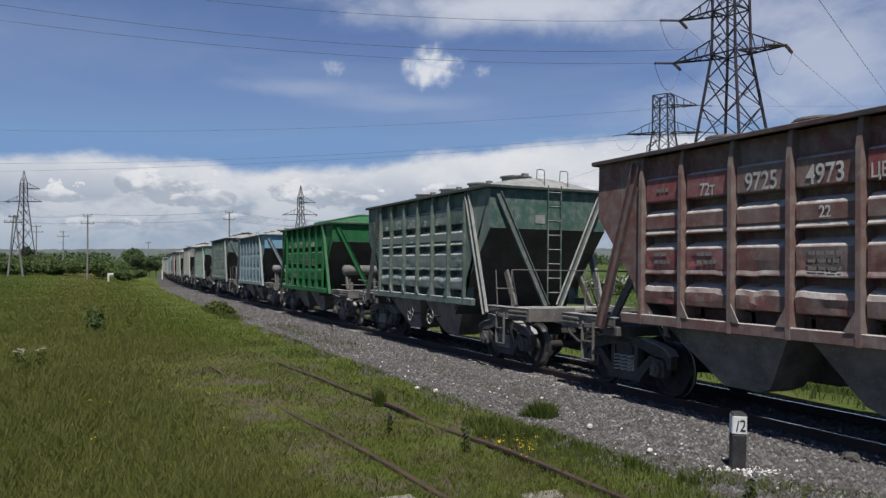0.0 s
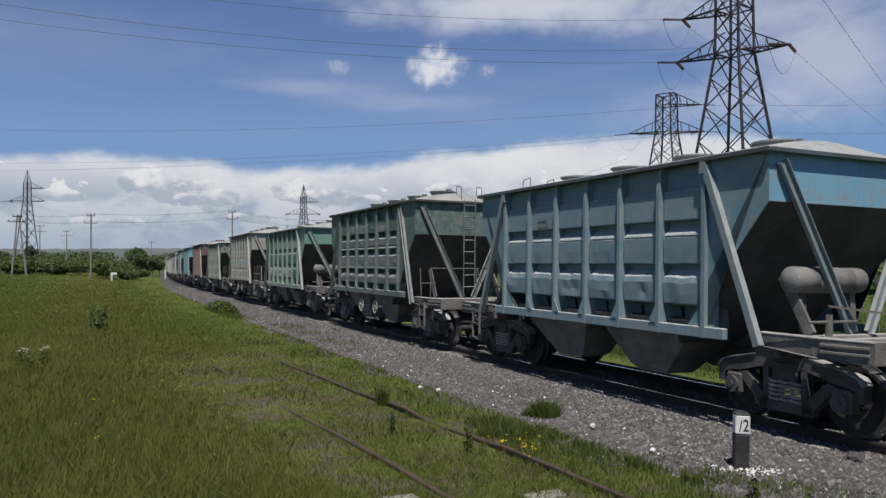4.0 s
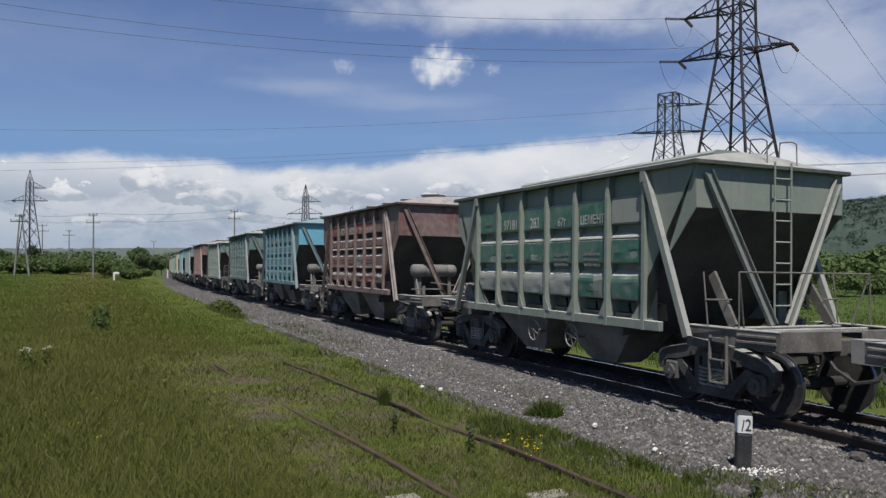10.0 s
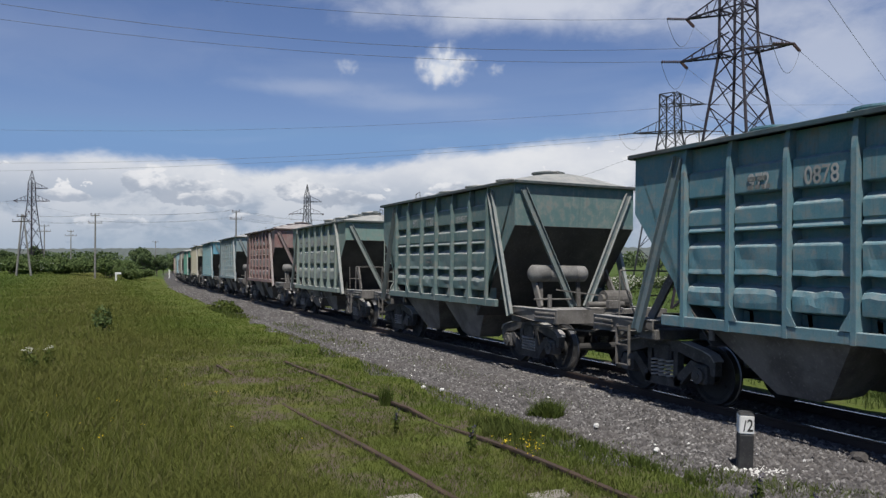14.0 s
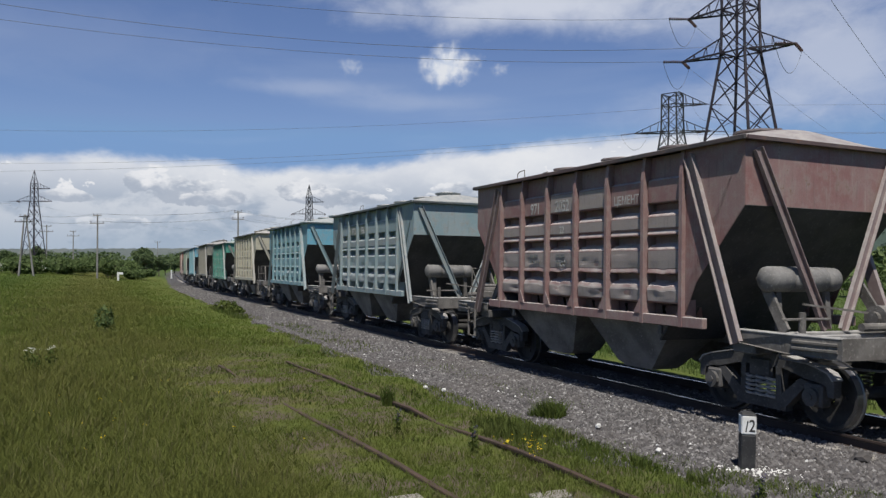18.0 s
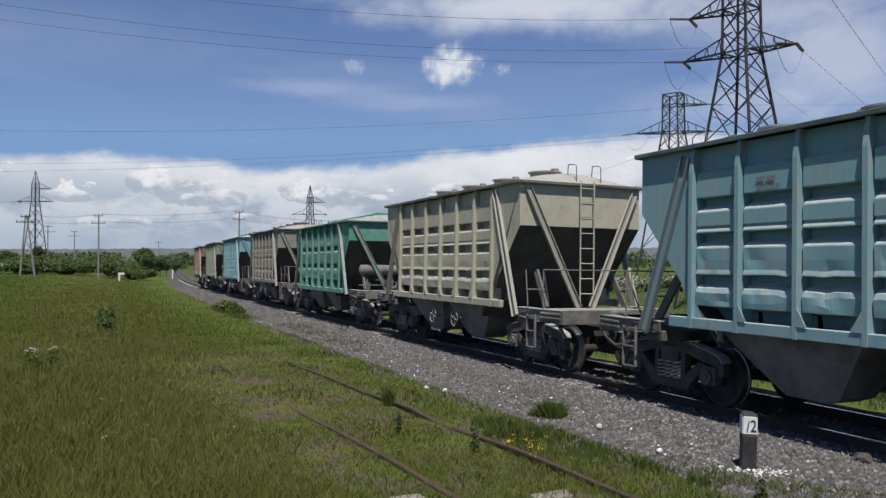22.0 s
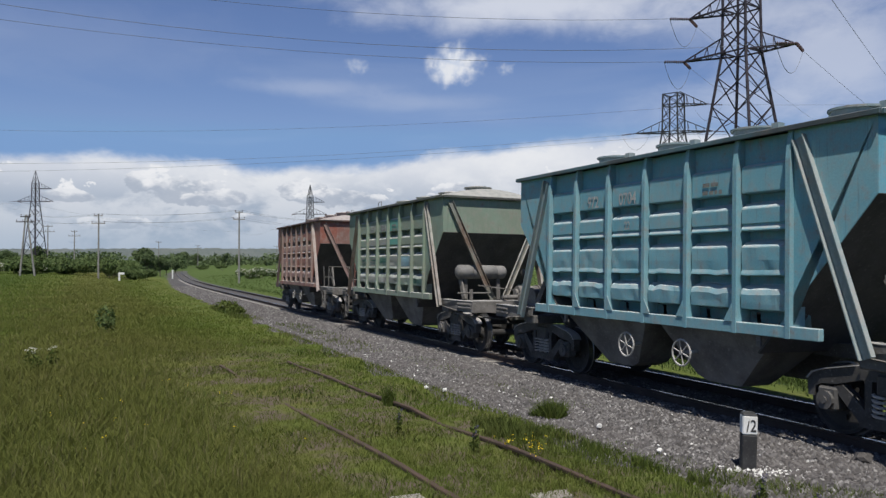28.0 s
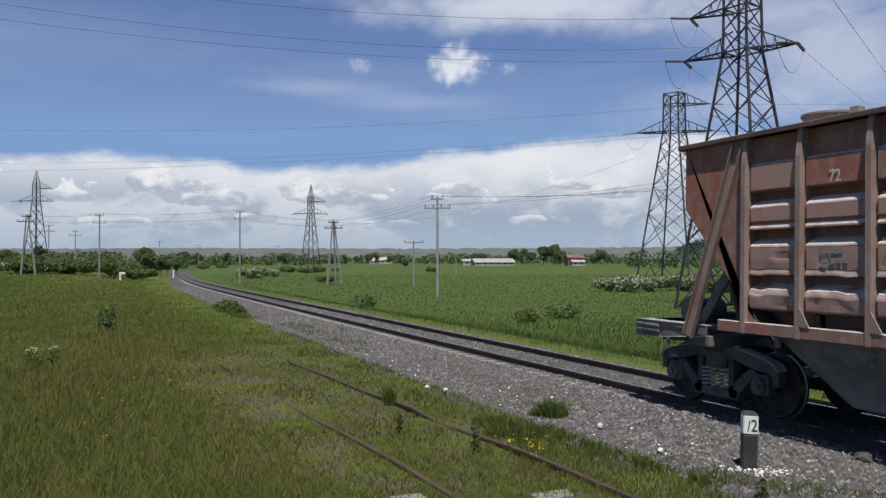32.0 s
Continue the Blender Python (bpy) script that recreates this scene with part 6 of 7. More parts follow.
plant(elder, [(*at_px(440, 150), 20, 1.0), (*at_px(463, 156), 140, 0.95), (*at_px(485, 165), 250, 0.8), (*at_px(1075, 92), 10, 0.75), (*at_px(1110, 90), 100, 0.85), (*at_px(1150, 92), 200, 0.85), (*at_px(1195, 94), 290, 0.85), (*at_px(1225, 92), 40, 0.9),
              (*at_px(1265, 90), 40, 0.9), (*at_px(30, 140), 40, 1.0), (*at_px(70, 138), 140, 1.0), (*at_px(-10, 138), 240, 1.0), (*at_px(105, 142), 300, 0.9)])

# ---- distant ridges and woods ----
def ridge(name, label, pts, d, depth, mat, seed):
    """A long hill: a bumpy strip whose skyline follows the given heights by bearing."""
    rng = np.random.default_rng(seed)
    px = np.arange(pts[0][0], pts[-1][0] + 1, 6.0)
    top = np.interp(px, [p[0] for p in pts], [p[1] for p in pts])
    v, f = [], []
    rows = 9
    nseg = len(px)
    for r in range(rows):
        q = r / (rows - 1)
        for i, (a, h) in enumerate(zip(px, top)):
            dd = d + depth * q
            k = math.sin(q * math.pi / 2) ** 0.8
            bump_h = (rng.uniform(-1, 1) * 0.0011 * d if 0 < r else 0)
            v.append(((a - 784) / 1379.6 * dd, dd, -2.5 + (h + 2.5) * k * (dd / d) + bump_h))
    for r in range(rows - 1):
        for i in range(nseg - 1):
            f.append((r * nseg + i, r * nseg + i + 1, (r + 1) * nseg + i + 1, (r + 1) * nseg + i))
    me = mesh_of(name, v, f, [mat])
    o = new(name, me)
    return tagged(o, label, "hill", kind="structure")


# both hill colours have the distance haze mixed in
M_WOOD = rough_mat("wooded_hillside", (0.034, 0.056, 0.042), (0.042, 0.066, 0.048), (0.030, 0.050, 0.038), 0.010, 0.06, 0.95, 0, 0.6, 4.0, 0.2)
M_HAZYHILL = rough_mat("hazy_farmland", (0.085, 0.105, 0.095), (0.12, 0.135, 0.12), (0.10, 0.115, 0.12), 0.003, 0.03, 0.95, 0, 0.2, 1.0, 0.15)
H = lambda y, d: 2.357 + (458.5 - y) / 1379.6 * d
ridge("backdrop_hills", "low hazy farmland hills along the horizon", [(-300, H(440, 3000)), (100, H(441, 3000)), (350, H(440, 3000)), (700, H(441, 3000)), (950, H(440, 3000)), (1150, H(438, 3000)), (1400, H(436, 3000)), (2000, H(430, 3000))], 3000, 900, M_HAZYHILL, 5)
ridge("backdrop_wooded_hill", "steep dark green wooded hill", [(1180, H(450, 900)), (1240, H(428, 900)), (1290, H(412, 900)), (1350, H(392, 900)), (1420, H(374, 900)), (1460, H(367, 900)), (1520, H(357, 900)), (1580, H(350, 900)), (1750, H(335, 900)), (2100, H(350, 900))], 900, 350, M_WOOD, 6)
# tree crowns standing all over the wooded hill
q = np.random.default_rng(9)
crowns = []
for k in range(900):
    px, u = q.uniform(1200, 1760), q.uniform(0.0, 1.0) ** 0.7
    top = np.interp(px, [1180, 1240, 1290, 1350, 1420, 1460, 1520, 1580, 1750], [450, 428, 412, 392, 374, 367, 357, 350, 335])
    dd = 900 + 350 * u
    z = -2.5 + (H(top, 900) + 2.5) * math.sin(u * math.pi / 2) ** 0.8 * dd / 900
    r = q.uniform(4, 7)
    crowns.append(((px - 784) / 1379.6 * dd, dd, z + 1, r, r, r * 0.45))
v, f = leaves(q, crowns, 30000, 1.3, 2.2)
tagged(new("hillside_woods", mesh_of("hillside_woods", v, f, [M_HILLWOOD])), "dense dark green woods on the hillside", "woodland", kind="stuff")
# woods at the edge of the fields: one mass of crowns each
def woods(px0, px1, d, hmin, hmax, n, seed, size=1.5, mat=None):
    rng = np.random.default_rng(seed)
    blobs = []
    for k in range(n):
        px = rng.uniform(px0, px1)
        dd = d * rng.uniform(0.95, 1.1)
        h = rng.uniform(hmin, hmax)
        blobs.append(((px - 784) / 1379.6 * dd, dd, lie_at((px - 784) / 1379.6 * dd, dd) + h * 0.5, h * rng.uniform(0.5, 0.9), h * 0.5, h * 0.5))
    v, f = leaves(rng, blobs, n * 55, size)
    o = new("distant_woods", mesh_of("distant_woods", v, f, [mat or M_LEAF]))
    tagged(o, "belt of distant trees and scrub", "woodland", kind="stuff")


woods(-120, 330, 290, 3, 6.5, 90, 31, 0.7)
woods(300, 560, 460, 4, 8, 70, 32, 0.9)
woods(560, 1150, 620, 4, 9, 130, 33, 1.1)
woods(1120, 1700, 330, 4, 8, 100, 34, 0.8)
woods(1330, 1720, 190, 3, 6, 50, 35, 0.7, M_BUSH)

# ---- farm buildings across the field ----
M_SHEDROOF = rough_mat("pale_sheet_roof", (0.30, 0.29, 0.27), (0.38, 0.365, 0.34), None, 0.3, 4, 0.8)
M_SHEDWALL = rough_mat("pale_plaster_wall", (0.30, 0.285, 0.26), (0.38, 0.36, 0.33), None, 0.4, 5, 0.9)
M_REDWALL = rough_mat("red_brick_wall", (0.20, 0.085, 0.07), (0.25, 0.12, 0.10), None, 0.4, 5, 0.9)
M_REDROOF = rough_mat("red_sheet_roof", (0.20, 0.09, 0.08), (0.25, 0.12, 0.105), None, 0.4, 5, 0.7)
M_DARKGLASS = rough_mat("dark_window_glass", (0.03, 0.035, 0.04), (0.05, 0.055, 0.06), None, 0.4, 5, 0.2)


def house(name, px, d, length, width, wall_h, roof_h, wall_m, roof_m, turn, label, cat, wins=4):
    x, y = at_px(px, d)
    root = empty(name, pose(x, y, lie_at(x, y), 0, 0, turn))
    tagged(root, label, cat)
    bm = bmesh.new()
    ol = [(-width / 2, 0), (width / 2, 0), (width / 2, wall_h), (0, wall_h + roof_h), (-width / 2, wall_h)]
    loft(bm, [[(u, yy, z) for yy, z in ol] for u in (-length / 2, length / 2)], True, True)
    bmesh.ops.recalc_face_normals(bm, faces=bm.faces)
    part("wall", bm, wall_m, root)
    for s in (-1, 1):
        bm = bmesh.new()
        e = 0.5
        a, b = (s * (width / 2 + e), wall_h - e * roof_h / (width / 2)), (0, wall_h + roof_h)
        loft(bm, [[(u, a[0], a[1]), (u, b[0], b[1]), (u, b[0], b[1] + 0.15), (u, a[0], a[1] + 0.15)] for u in (-length / 2 - e, length / 2 + e)], True, True)
        bmesh.ops.recalc_face_normals(bm, faces=bm.faces)
        part("roof", bm, roof_m, root)
    bm = bmesh.new()
    box(bm, -0.6, 0.6, -width / 2 - 0.04, -width / 2 + 0.02, wall_h * 0.35, wall_h * 0.75)
    w0 = part("window", bm, M_DARKGLASS, root)
    for k in range(wins):
        u = -length / 2 + length * (k + 0.5) / wins
        if k == 0:
            w0.matrix_basis = pose(u, 0, 0)
        else:
            again(w0, pose(u, 0, 0))
    return root


house("barn", 872, 440, 23, 9, 2.0, 1.9, M_SHEDWALL, M_SHEDROOF, 12, "long low barn with a pale sheet roof", "barn", 6)
house("house", 1016, 440, 9, 7, 4.6, 1.5, M_REDWALL, M_REDROOF, 8, "red two-storey house behind the field", "house", 4)
house("house", 1022, 432, 7, 5, 2.2, 1.0, M_SHEDWALL, M_SHEDROOF, 5, "small pale outbuilding by the red house", "outbuilding", 2)
house("house", 680, 560, 9, 7, 3.0, 2.0, M_SHEDWALL, M_SHEDROOF, 20, "small pale house among distant trees", "house", 2)
house("house", 825, 450, 5, 5, 2.6, 1.0, M_SHEDWALL, M_SHEDROOF, 10, "small pale hut beside the barn", "outbuilding", 1)
house("house", 662, 565, 6, 6, 2.6, 2.0, M_SHEDWALL, M_SHEDROOF, 0, "small pale house among distant trees", "house", 2)
# a sandy track and a green box by the wooded hill
M_DIRT = rough_mat("sandy_track", (0.34, 0.30, 0.22), (0.28, 0.25, 0.18), (0.40, 0.36, 0.28), 0.5, 6, 0.95)
bm = bmesh.new()
rings = []
for k in range(16):
    q = k / 15
    x, y = 44 + q * 26, 100 - q * 22 + 5 * math.sin(q * 3)
    rings.append([(x - 1.0, y - 1.4, lie_at(x - 1, y - 1.4) + 0.05), (x + 1.0, y + 1.4, lie_at(x + 1, y + 1.4) + 0.05)])
loft(bm, rings, False)
tagged(part("sandy_track", bm, M_DIRT), "pale sandy farm track through grass", "track", kind="structure")
bm = bmesh.new()
box(bm, -0.7, 0.7, -0.5, 0.5, 0, 1.2, bevel=0.05)
boxo = part("metal_cabinet", bm, rough_mat("dark_green_paint", (0.03, 0.05, 0.03), (0.045, 0.065, 0.04), None, 1, 10, 0.6))
tagged(boxo, "dark green metal cabinet under the trees", "cabinet")
bm = bmesh.new()
box(bm, -0.76, 0.76, -0.56, 0.56, 1.2, 1.26, bevel=0.02)
part("lid", bm, boxo.data.materials[0], boxo)
x, y = at_px(1545, 88)
boxo.matrix_world = pose(x, y, lie_at(x, y), 0, 0, 15)
# two small white markers by the line
for x, y, hh in ((*at_px(213, 118), 1.25), (*at_px(307, 160), 1.9)):
    bm = bmesh.new()
    box(bm, -0.12, 0.12, -0.12, 0.12, -0.2, hh, bevel=0.02)
    o = tagged(part("white_marker_post", bm, M_WHITE), "small white marker post in tall grass", "marker post")
    if hh < 1.5:
        bm = bmesh.new()
        box(bm, -0.15, 0.75, -0.1, 0.1, hh - 0.32, hh, bevel=0.03)
        part("sign_board", bm, M_WHITE, o)
    o.matrix_world = pose(x, y, lie_at(x, y))

# ---- the small drifting clouds ----
def cloud_mat(seed, thin=0.95):
    m, n, l, b = material("thin_white_cloud")
    tc = n.new("ShaderNodeTexCoord")
    mp = n.new("ShaderNodeMapping")
    mp.inputs["Location"].default_value = (seed, seed * 0.7, 0)
    l.new(tc.outputs["Object"], mp.inputs[0])
    a1, a2 = nz(n, l, mp.outputs[0], 0.008, 6, 0.5, 0.1), nz(n, l, mp.outputs[0], 0.02, 5, 0.45)
    ln = n.new("ShaderNodeVectorMath")
    ln.operation = "LENGTH"
    sc = n.new("ShaderNodeMapping")
    sc.inputs["Scale"].default_value = (1 / 225, 1, 1 / 170)
    l.new(tc.outputs["Object"], sc.inputs[0]), l.new(sc.outputs[0], ln.inputs[0])
    dens = ma(n, l, "ADD", ma(n, l, "SUBTRACT", 0.74, ln.outputs["Value"]), ma(n, l, "MULTIPLY", ma(n, l, "SUBTRACT", a1, 0.5), 0.9))
    dens = ma(n, l, "ADD", dens, ma(n, l, "MULTIPLY", ma(n, l, "SUBTRACT", a2, 0.5), 0.5))
    al = mr(n, l, dens, -0.05, 0.55, 0.0, thin)
    em, tr, ms = n.new("ShaderNodeEmission"), n.new("ShaderNodeBsdfTransparent"), n.new("ShaderNodeMixShader")
    l.new(mx(n, l, mr(n, l, a2, 0.35, 0.65), (0.56, 0.62, 0.74), (0.74, 0.76, 0.80)), em.inputs[0])
    l.new(al, ms.inputs[0]), l.new(tr.outputs[0], ms.inputs[1]), l.new(em.outputs[0], ms.inputs[2])
    out = [q for q in n if q.type == "OUTPUT_MATERIAL"][0]
    l.new(ms.outputs[0], out.inputs[0])
    return m


CLOUD_D = 4200.0
clouds = []
for seed, px, py, k in ((3.0, 779, 114, 1.0), (151.0, 608, 117, 0.42), (77.0, 872, 122, 0.30)):
    bm = bmesh.new()
    r = 260
    vs = [bm.verts.new((u * r, 0, v * r)) for u, v in ((-1, -1), (1, -1), (1, 1), (-1, 1))]
    bm.faces.new(vs)
    o = part("backdrop_cloud", bm, cloud_mat(seed, 0.95 if k > 0.6 else 0.3))
    tagged(o, "small white fair-weather cloud in the sky", "cloud", kind="structure")
    o.scale = (k, k, k)
    o.visible_shadow = False
    clouds.append((o, px, py, k))


def cloud_pose(px, py):
    """On the line of sight, square to it."""
    d = Vector(((px - 784) / 1379.6, 1, (458.5 - py) / 1379.6)) * CLOUD_D
    return Matrix.Translation(d)


def others():
    for o, px, py, k in clouds:
        walk(o, [(t, cloud_pose(px + 0.9 * t, py - 0.10 * t)) for t in (0.0, 16.0, 32.0)])
# ---- grass, weeds and stones ----
def grass_mat(name, c1, c2, c3):
    m, n, l, b = material(name)
    geo, tc = n.new("ShaderNodeNewGeometry"), n.new("ShaderNodeTexCoord")
    patch = nz(n, l, tc.outputs["Object"], 0.16, 6, 0.65)
    c = mx(n, l, geo.outputs["Random Per Island"], c1, c2)
    c = mx(n, l, mr(n, l, patch, 0.42, 0.66, 0.0, 0.75), c, c3)
    if name == "meadow_grass":
        c = meadow_bands(n, l, tc.outputs["Object"], c)
    l.new(c, b.inputs["Base Color"])
    b.inputs["Roughness"].default_value = 0.7
    b.inputs["Specular IOR Level"].default_value = 0.08
    tr, ms = n.new("ShaderNodeBsdfTranslucent"), n.new("ShaderNodeMixShader")
    l.new(c, tr.inputs[0])
    ms.inputs[0].default_value = 0.3
    out = [q for q in n if q.type == "OUTPUT_MATERIAL"][0]
    l.new(b.outputs[0], ms.inputs[1]), l.new(tr.outputs[0], ms.inputs[2]), l.new(ms.outputs[0], out.inputs[0])
    return m


M_GRASS = grass_mat("meadow_grass", (0.082, 0.118, 0.022), (0.122, 0.154, 0.034), (0.132, 0.146, 0.040))
M_FIELD = grass_mat("field_grass", (0.056, 0.095, 0.022), (0.095, 0.132, 0.036), (0.092, 0.112, 0.038))
M_LUSH = grass_mat("lush_grass", (0.058, 0.088, 0.020), (0.105, 0.132, 0.034), (0.105, 0.112, 0.036))


def blades(name, label, x, y, h, wdt, rng, mat, lean=0.35, z=None):
    """Curved tapering blades of grass, each three faces tall."""
    n = len(x)
    z = lie(x, y) if z is None else z
    base = np.stack([x, y, z - 0.02], 1)
    a = rng.uniform(0, 2 * np.pi, n)
    t = np.stack([np.cos(a), np.sin(a), 0 * a], 1)
    b = rng.uniform(0, 2 * np.pi, n)
    bend = np.stack([np.cos(b), np.sin(b), 0 * b], 1) * (h * lean * rng.uniform(0.2, 1.2, n))[:, None]
    up = np.array([0, 0, 1.0])
    w = (wdt * rng.uniform(0.7, 1.3, n) / 2)[:, None]
    hh = h[:, None]
    p1 = base + bend * 0.25 + up * hh * 0.55
    p2 = base + bend + up * hh
    v = np.stack([base - t * w, base + t * w, p1 + t * w * 0.8, p1 - t * w * 0.8, p2], 1).reshape(-1, 3)
    k = np.arange(n)[:, None] * 5
    f = (k + np.array([[0, 1, 2, 3]])).tolist() + (k + np.array([[3, 2, 4]])).tolist()
    o = new(name, mesh_of(name, v, f, [mat]))
    return tagged(o, label, "grass", kind="stuff")


rng = np.random.default_rng(5)


def scatter(n, d0, d1, px0=-60, px1=1640):
    """Places spread evenly over the view from d0 to d1 metres away."""
    d = d0 * (d1 / d0) ** rng.uniform(0, 1, n)
    x = (rng.uniform(px0, px1, n) - 784) / 1379.6 * d
    return x, d


def siding_off(x, y):
    return (x - 1.04) * 0.8872 + (y - 7.74) * 0.4613


# tall grass of the near meadow
x, y = scatter(520000, 6.5, 150)
s, w = off_track(x, y)
so = siding_off(x, y)
thick = np.clip(0.5 + 0.5 * np.sin(x * 0.8 + 2 * np.sin(y * 0.5)) * np.sin(y * 0.6 + x * 0.2), 0, 1)
rag = 0.35 * np.sin(1.7 * s + 1.0) + 0.3 * np.sin(0.63 * s) + 0.25 * np.sin(4.1 * s + w)
bare = np.sin(x * 2.1 + 1.0 + np.sin(y * 2.7)) * np.sin(y * 1.3 + x) > 0.35
keep = (w < -3.55 + rag) & (rng.uniform(size=len(x)) < 0.40 + 0.60 * step(-w, 3.8, 5.6)) & ~((np.abs(so) < 1.6) & (y < 19) & bare & (rng.uniform(size=len(x)) < 0.5))
x, y, w, so, thick = x[keep], y[keep], w[keep], so[keep], thick[keep]
h_fade = 1.0 - 0.35 * step(y, 30, 120)
tall = step(-so, 1.0, 3.4) + step(y, 17, 26) * step(-w, 5, 8)
h = (0.075 + 0.11 * np.clip(tall, 0, 1)) * rng.uniform(0.55, 1.25, len(x)) * (0.75 + 0.5 * thick) * h_fade
blades("meadow_grass", "tall uneven meadow grass with dry stalks", x, y, h, 0.0045 + 0.00055 * y, rng, M_GRASS, 0.8)
# seed stalks
x, y = scatter(9000, 8, 60, -60, 900)
s, w = off_track(x, y)
keep = (w < -7) & (siding_off(x, y) < -2.0)
x, y = x[keep], y[keep]
M_STALK = grass_mat("dry_stalks", (0.14, 0.135, 0.055), (0.19, 0.175, 0.085), (0.15, 0.135, 0.06))
blades("grass_stalks", "dry pale seed stalks above the grass", x, y, rng.uniform(0.15, 0.32, len(x)), 0.004 + 0.0004 * y, rng, M_STALK, 0.6)
# lush strip along the ballast's edge and tufts in it
cx, cy, ch = [], [], []
for s0, s1, w0, w1, n, hh in ((6.5, 14.5, -3.0, -2.3, 2600, 0.14), (16, 27, -3.6, -2.6, 1500, 0.2), (30, 40, -4.6, -3.4, 1300, 0.22), (-3.0, 1.8, -5.0, -3.6, 3400, 0.15), (1.8, 5.5, -5.2, -4.2, 1700, 0.11)):
    ss, ww = rng.uniform(s0, s1, n), rng.uniform(w0, w1, n)
    lump = rng.uniform(size=n) < 0.15 + 0.85 * np.clip(0.5 + 0.5 * np.sin(ss * 1.9 + 3 * ww) + 0.4 * np.sin(ss * 4.7 - 5 * ww), 0, 1)
    for a, b in zip(ss[lump], ww[lump]):
        p = beside(a, b)
        cx.append(p.x), cy.append(p.y), ch.append(hh * rng.uniform(0.5, 1.2))
for tx, ty, r, n, hh in ((1.74, 12.41, 0.22, 900, 0.36), (1.55, 12.5, 0.15, 300, 0.25), (1.0, 11.0, 0.4, 700, 0.2), (0.75, 11.6, 0.3, 400, 0.16), (-0.9, 13.2, 0.1, 120, 0.4), (3.15, 8.85, 0.36, 900, 0.18), (2.7, 9.5, 0.4, 700, 0.16), (3.7, 8.4, 0.34, 800, 0.18), (4.25, 8.05, 0.4, 700, 0.18), (2.2, 10.3, 0.4, 500, 0.14), (1.7, 11.2, 0.35, 400, 0.14)):
    a, q = rng.uniform(0, 6.28, n), r * np.sqrt(rng.uniform(0, 1, n))
    cx += list(tx + q * np.cos(a)), 
    cx = [v for c in cx for v in (c if isinstance(c, list) else [c])]
    cy += list(ty + q * np.sin(a))
    ch += list(hh * rng.uniform(0.5, 1.1, n))
cx, cy, ch = np.array(cx), np.array(cy), np.array(ch)
blades("ballast_weeds", "lush green weeds along the edge of the ballast", cx, cy, ch, 0.009 + 0.0006 * cy, rng, M_LUSH, 0.5, np.maximum(lie(cx, cy), -0.2 + grade(off_track(cx, cy)[0]) * 1.0))
# low mixed weeds and dry bits between the old siding and the ballast
for name, label, mat, n0, lo, hi, wide in (("low_weeds", "low broad-leaved weeds in the trodden strip", M_LUSH, 9000, 0.05, 0.14, 0.016), ("dry_grass", "dry bleached grass in the trodden strip", M_STALK, 9000, 0.05, 0.16, 0.006)):
    ss, ww = rng.uniform(-4, 22, n0), rng.uniform(-9.0, -3.7, n0)
    spot = np.sin(ss * 1.3 + 2.1 * ww) * np.sin(ss * 0.57 - 1.7 * ww + (1.0 if name == "dry_grass" else 0.0))
    ss, ww = ss[spot > 0.12], ww[spot > 0.12]
    px = np.interp(ss, _s, _x) + ww * np.cos(np.interp(ss, _s, _a))
    py = np.interp(ss, _s, _y) - ww * np.sin(np.interp(ss, _s, _a))
    blades(name, label, px, py, rng.uniform(lo, hi, len(px)), wide + 0.0004 * py, rng, mat, 0.9)
# grass of the field beyond the track
x, y = scatter(130000, 12, 190, -60, 1640)
s, w = off_track(x, y)
keep = (w > 2.7) & (rng.uniform(size=len(x)) < step(w, 2.4, 4.0))
x, y, w = x[keep], y[keep], w[keep]
h = rng.uniform(0.2, 0.5, len(x)) * (0.6 + 0.4 * step(w, 4, 8)) * (1 - 0.6 * step(y, 28, 60))
blades("field_grass", "rank green grass in the field beyond the track", x, y, h, 0.010 + 0.0006 * y, rng, M_FIELD, 0.8)

# leafy weeds in the near meadow
def weed(name, x, y, h, r, n, seed, label, mat, leaf):
    q = np.random.default_rng(seed)
    root = empty(name, pose(x, y, lie_at(x, y)))
    tagged(root, label, "weed", "weeds")
    bm = bmesh.new()
    rod(bm, (0, 0, -0.05), (0, 0, h * 0.85), 0.012, 5, 0.006)
    part("stem", bm, mat, root)
    v, f = leaves(q, [(0, 0, h * 0.5, r, r, h * 0.45), (r * 0.5, 0, h * 0.35, r * 0.7, r * 0.7, h * 0.3)], n, leaf)
    o = new("leaves", mesh_of("leaves", v, f, [mat]))
    o.parent = root
    return root


weed("leafy_weed", -12.0, 27.8, 0.95, 0.32, 260, 1, "dark leafy weed in the meadow", M_BUSH, 0.08)
weed("leafy_weed", -11.2, 40.5, 0.55, 0.6, 300, 2, "low leafy bush beside the ballast", M_LUSH, 0.11)
weed("leafy_weed", -10.3, 38.8, 0.4, 0.45, 200, 3, "low leafy bush beside the ballast", M_LUSH, 0.1)
weed("leafy_weed", -6.3, 62, 1.1, 0.9, 400, 4, "pale weeds in the field", M_BUSH, 0.12)
weed("leafy_weed", 7.6, 50, 1.0, 1.1, 500, 5, "weeds in the field beyond the track", M_BUSH, 0.12)
weed("leafy_weed", 5.0, 47, 0.8, 0.7, 300, 6, "weeds in the field beyond the track", M_LUSH, 0.11)
weed("leafy_weed", 17, 38, 1.2, 0.9, 400, 7, "dark weeds beside the track", M_LEAF, 0.12)
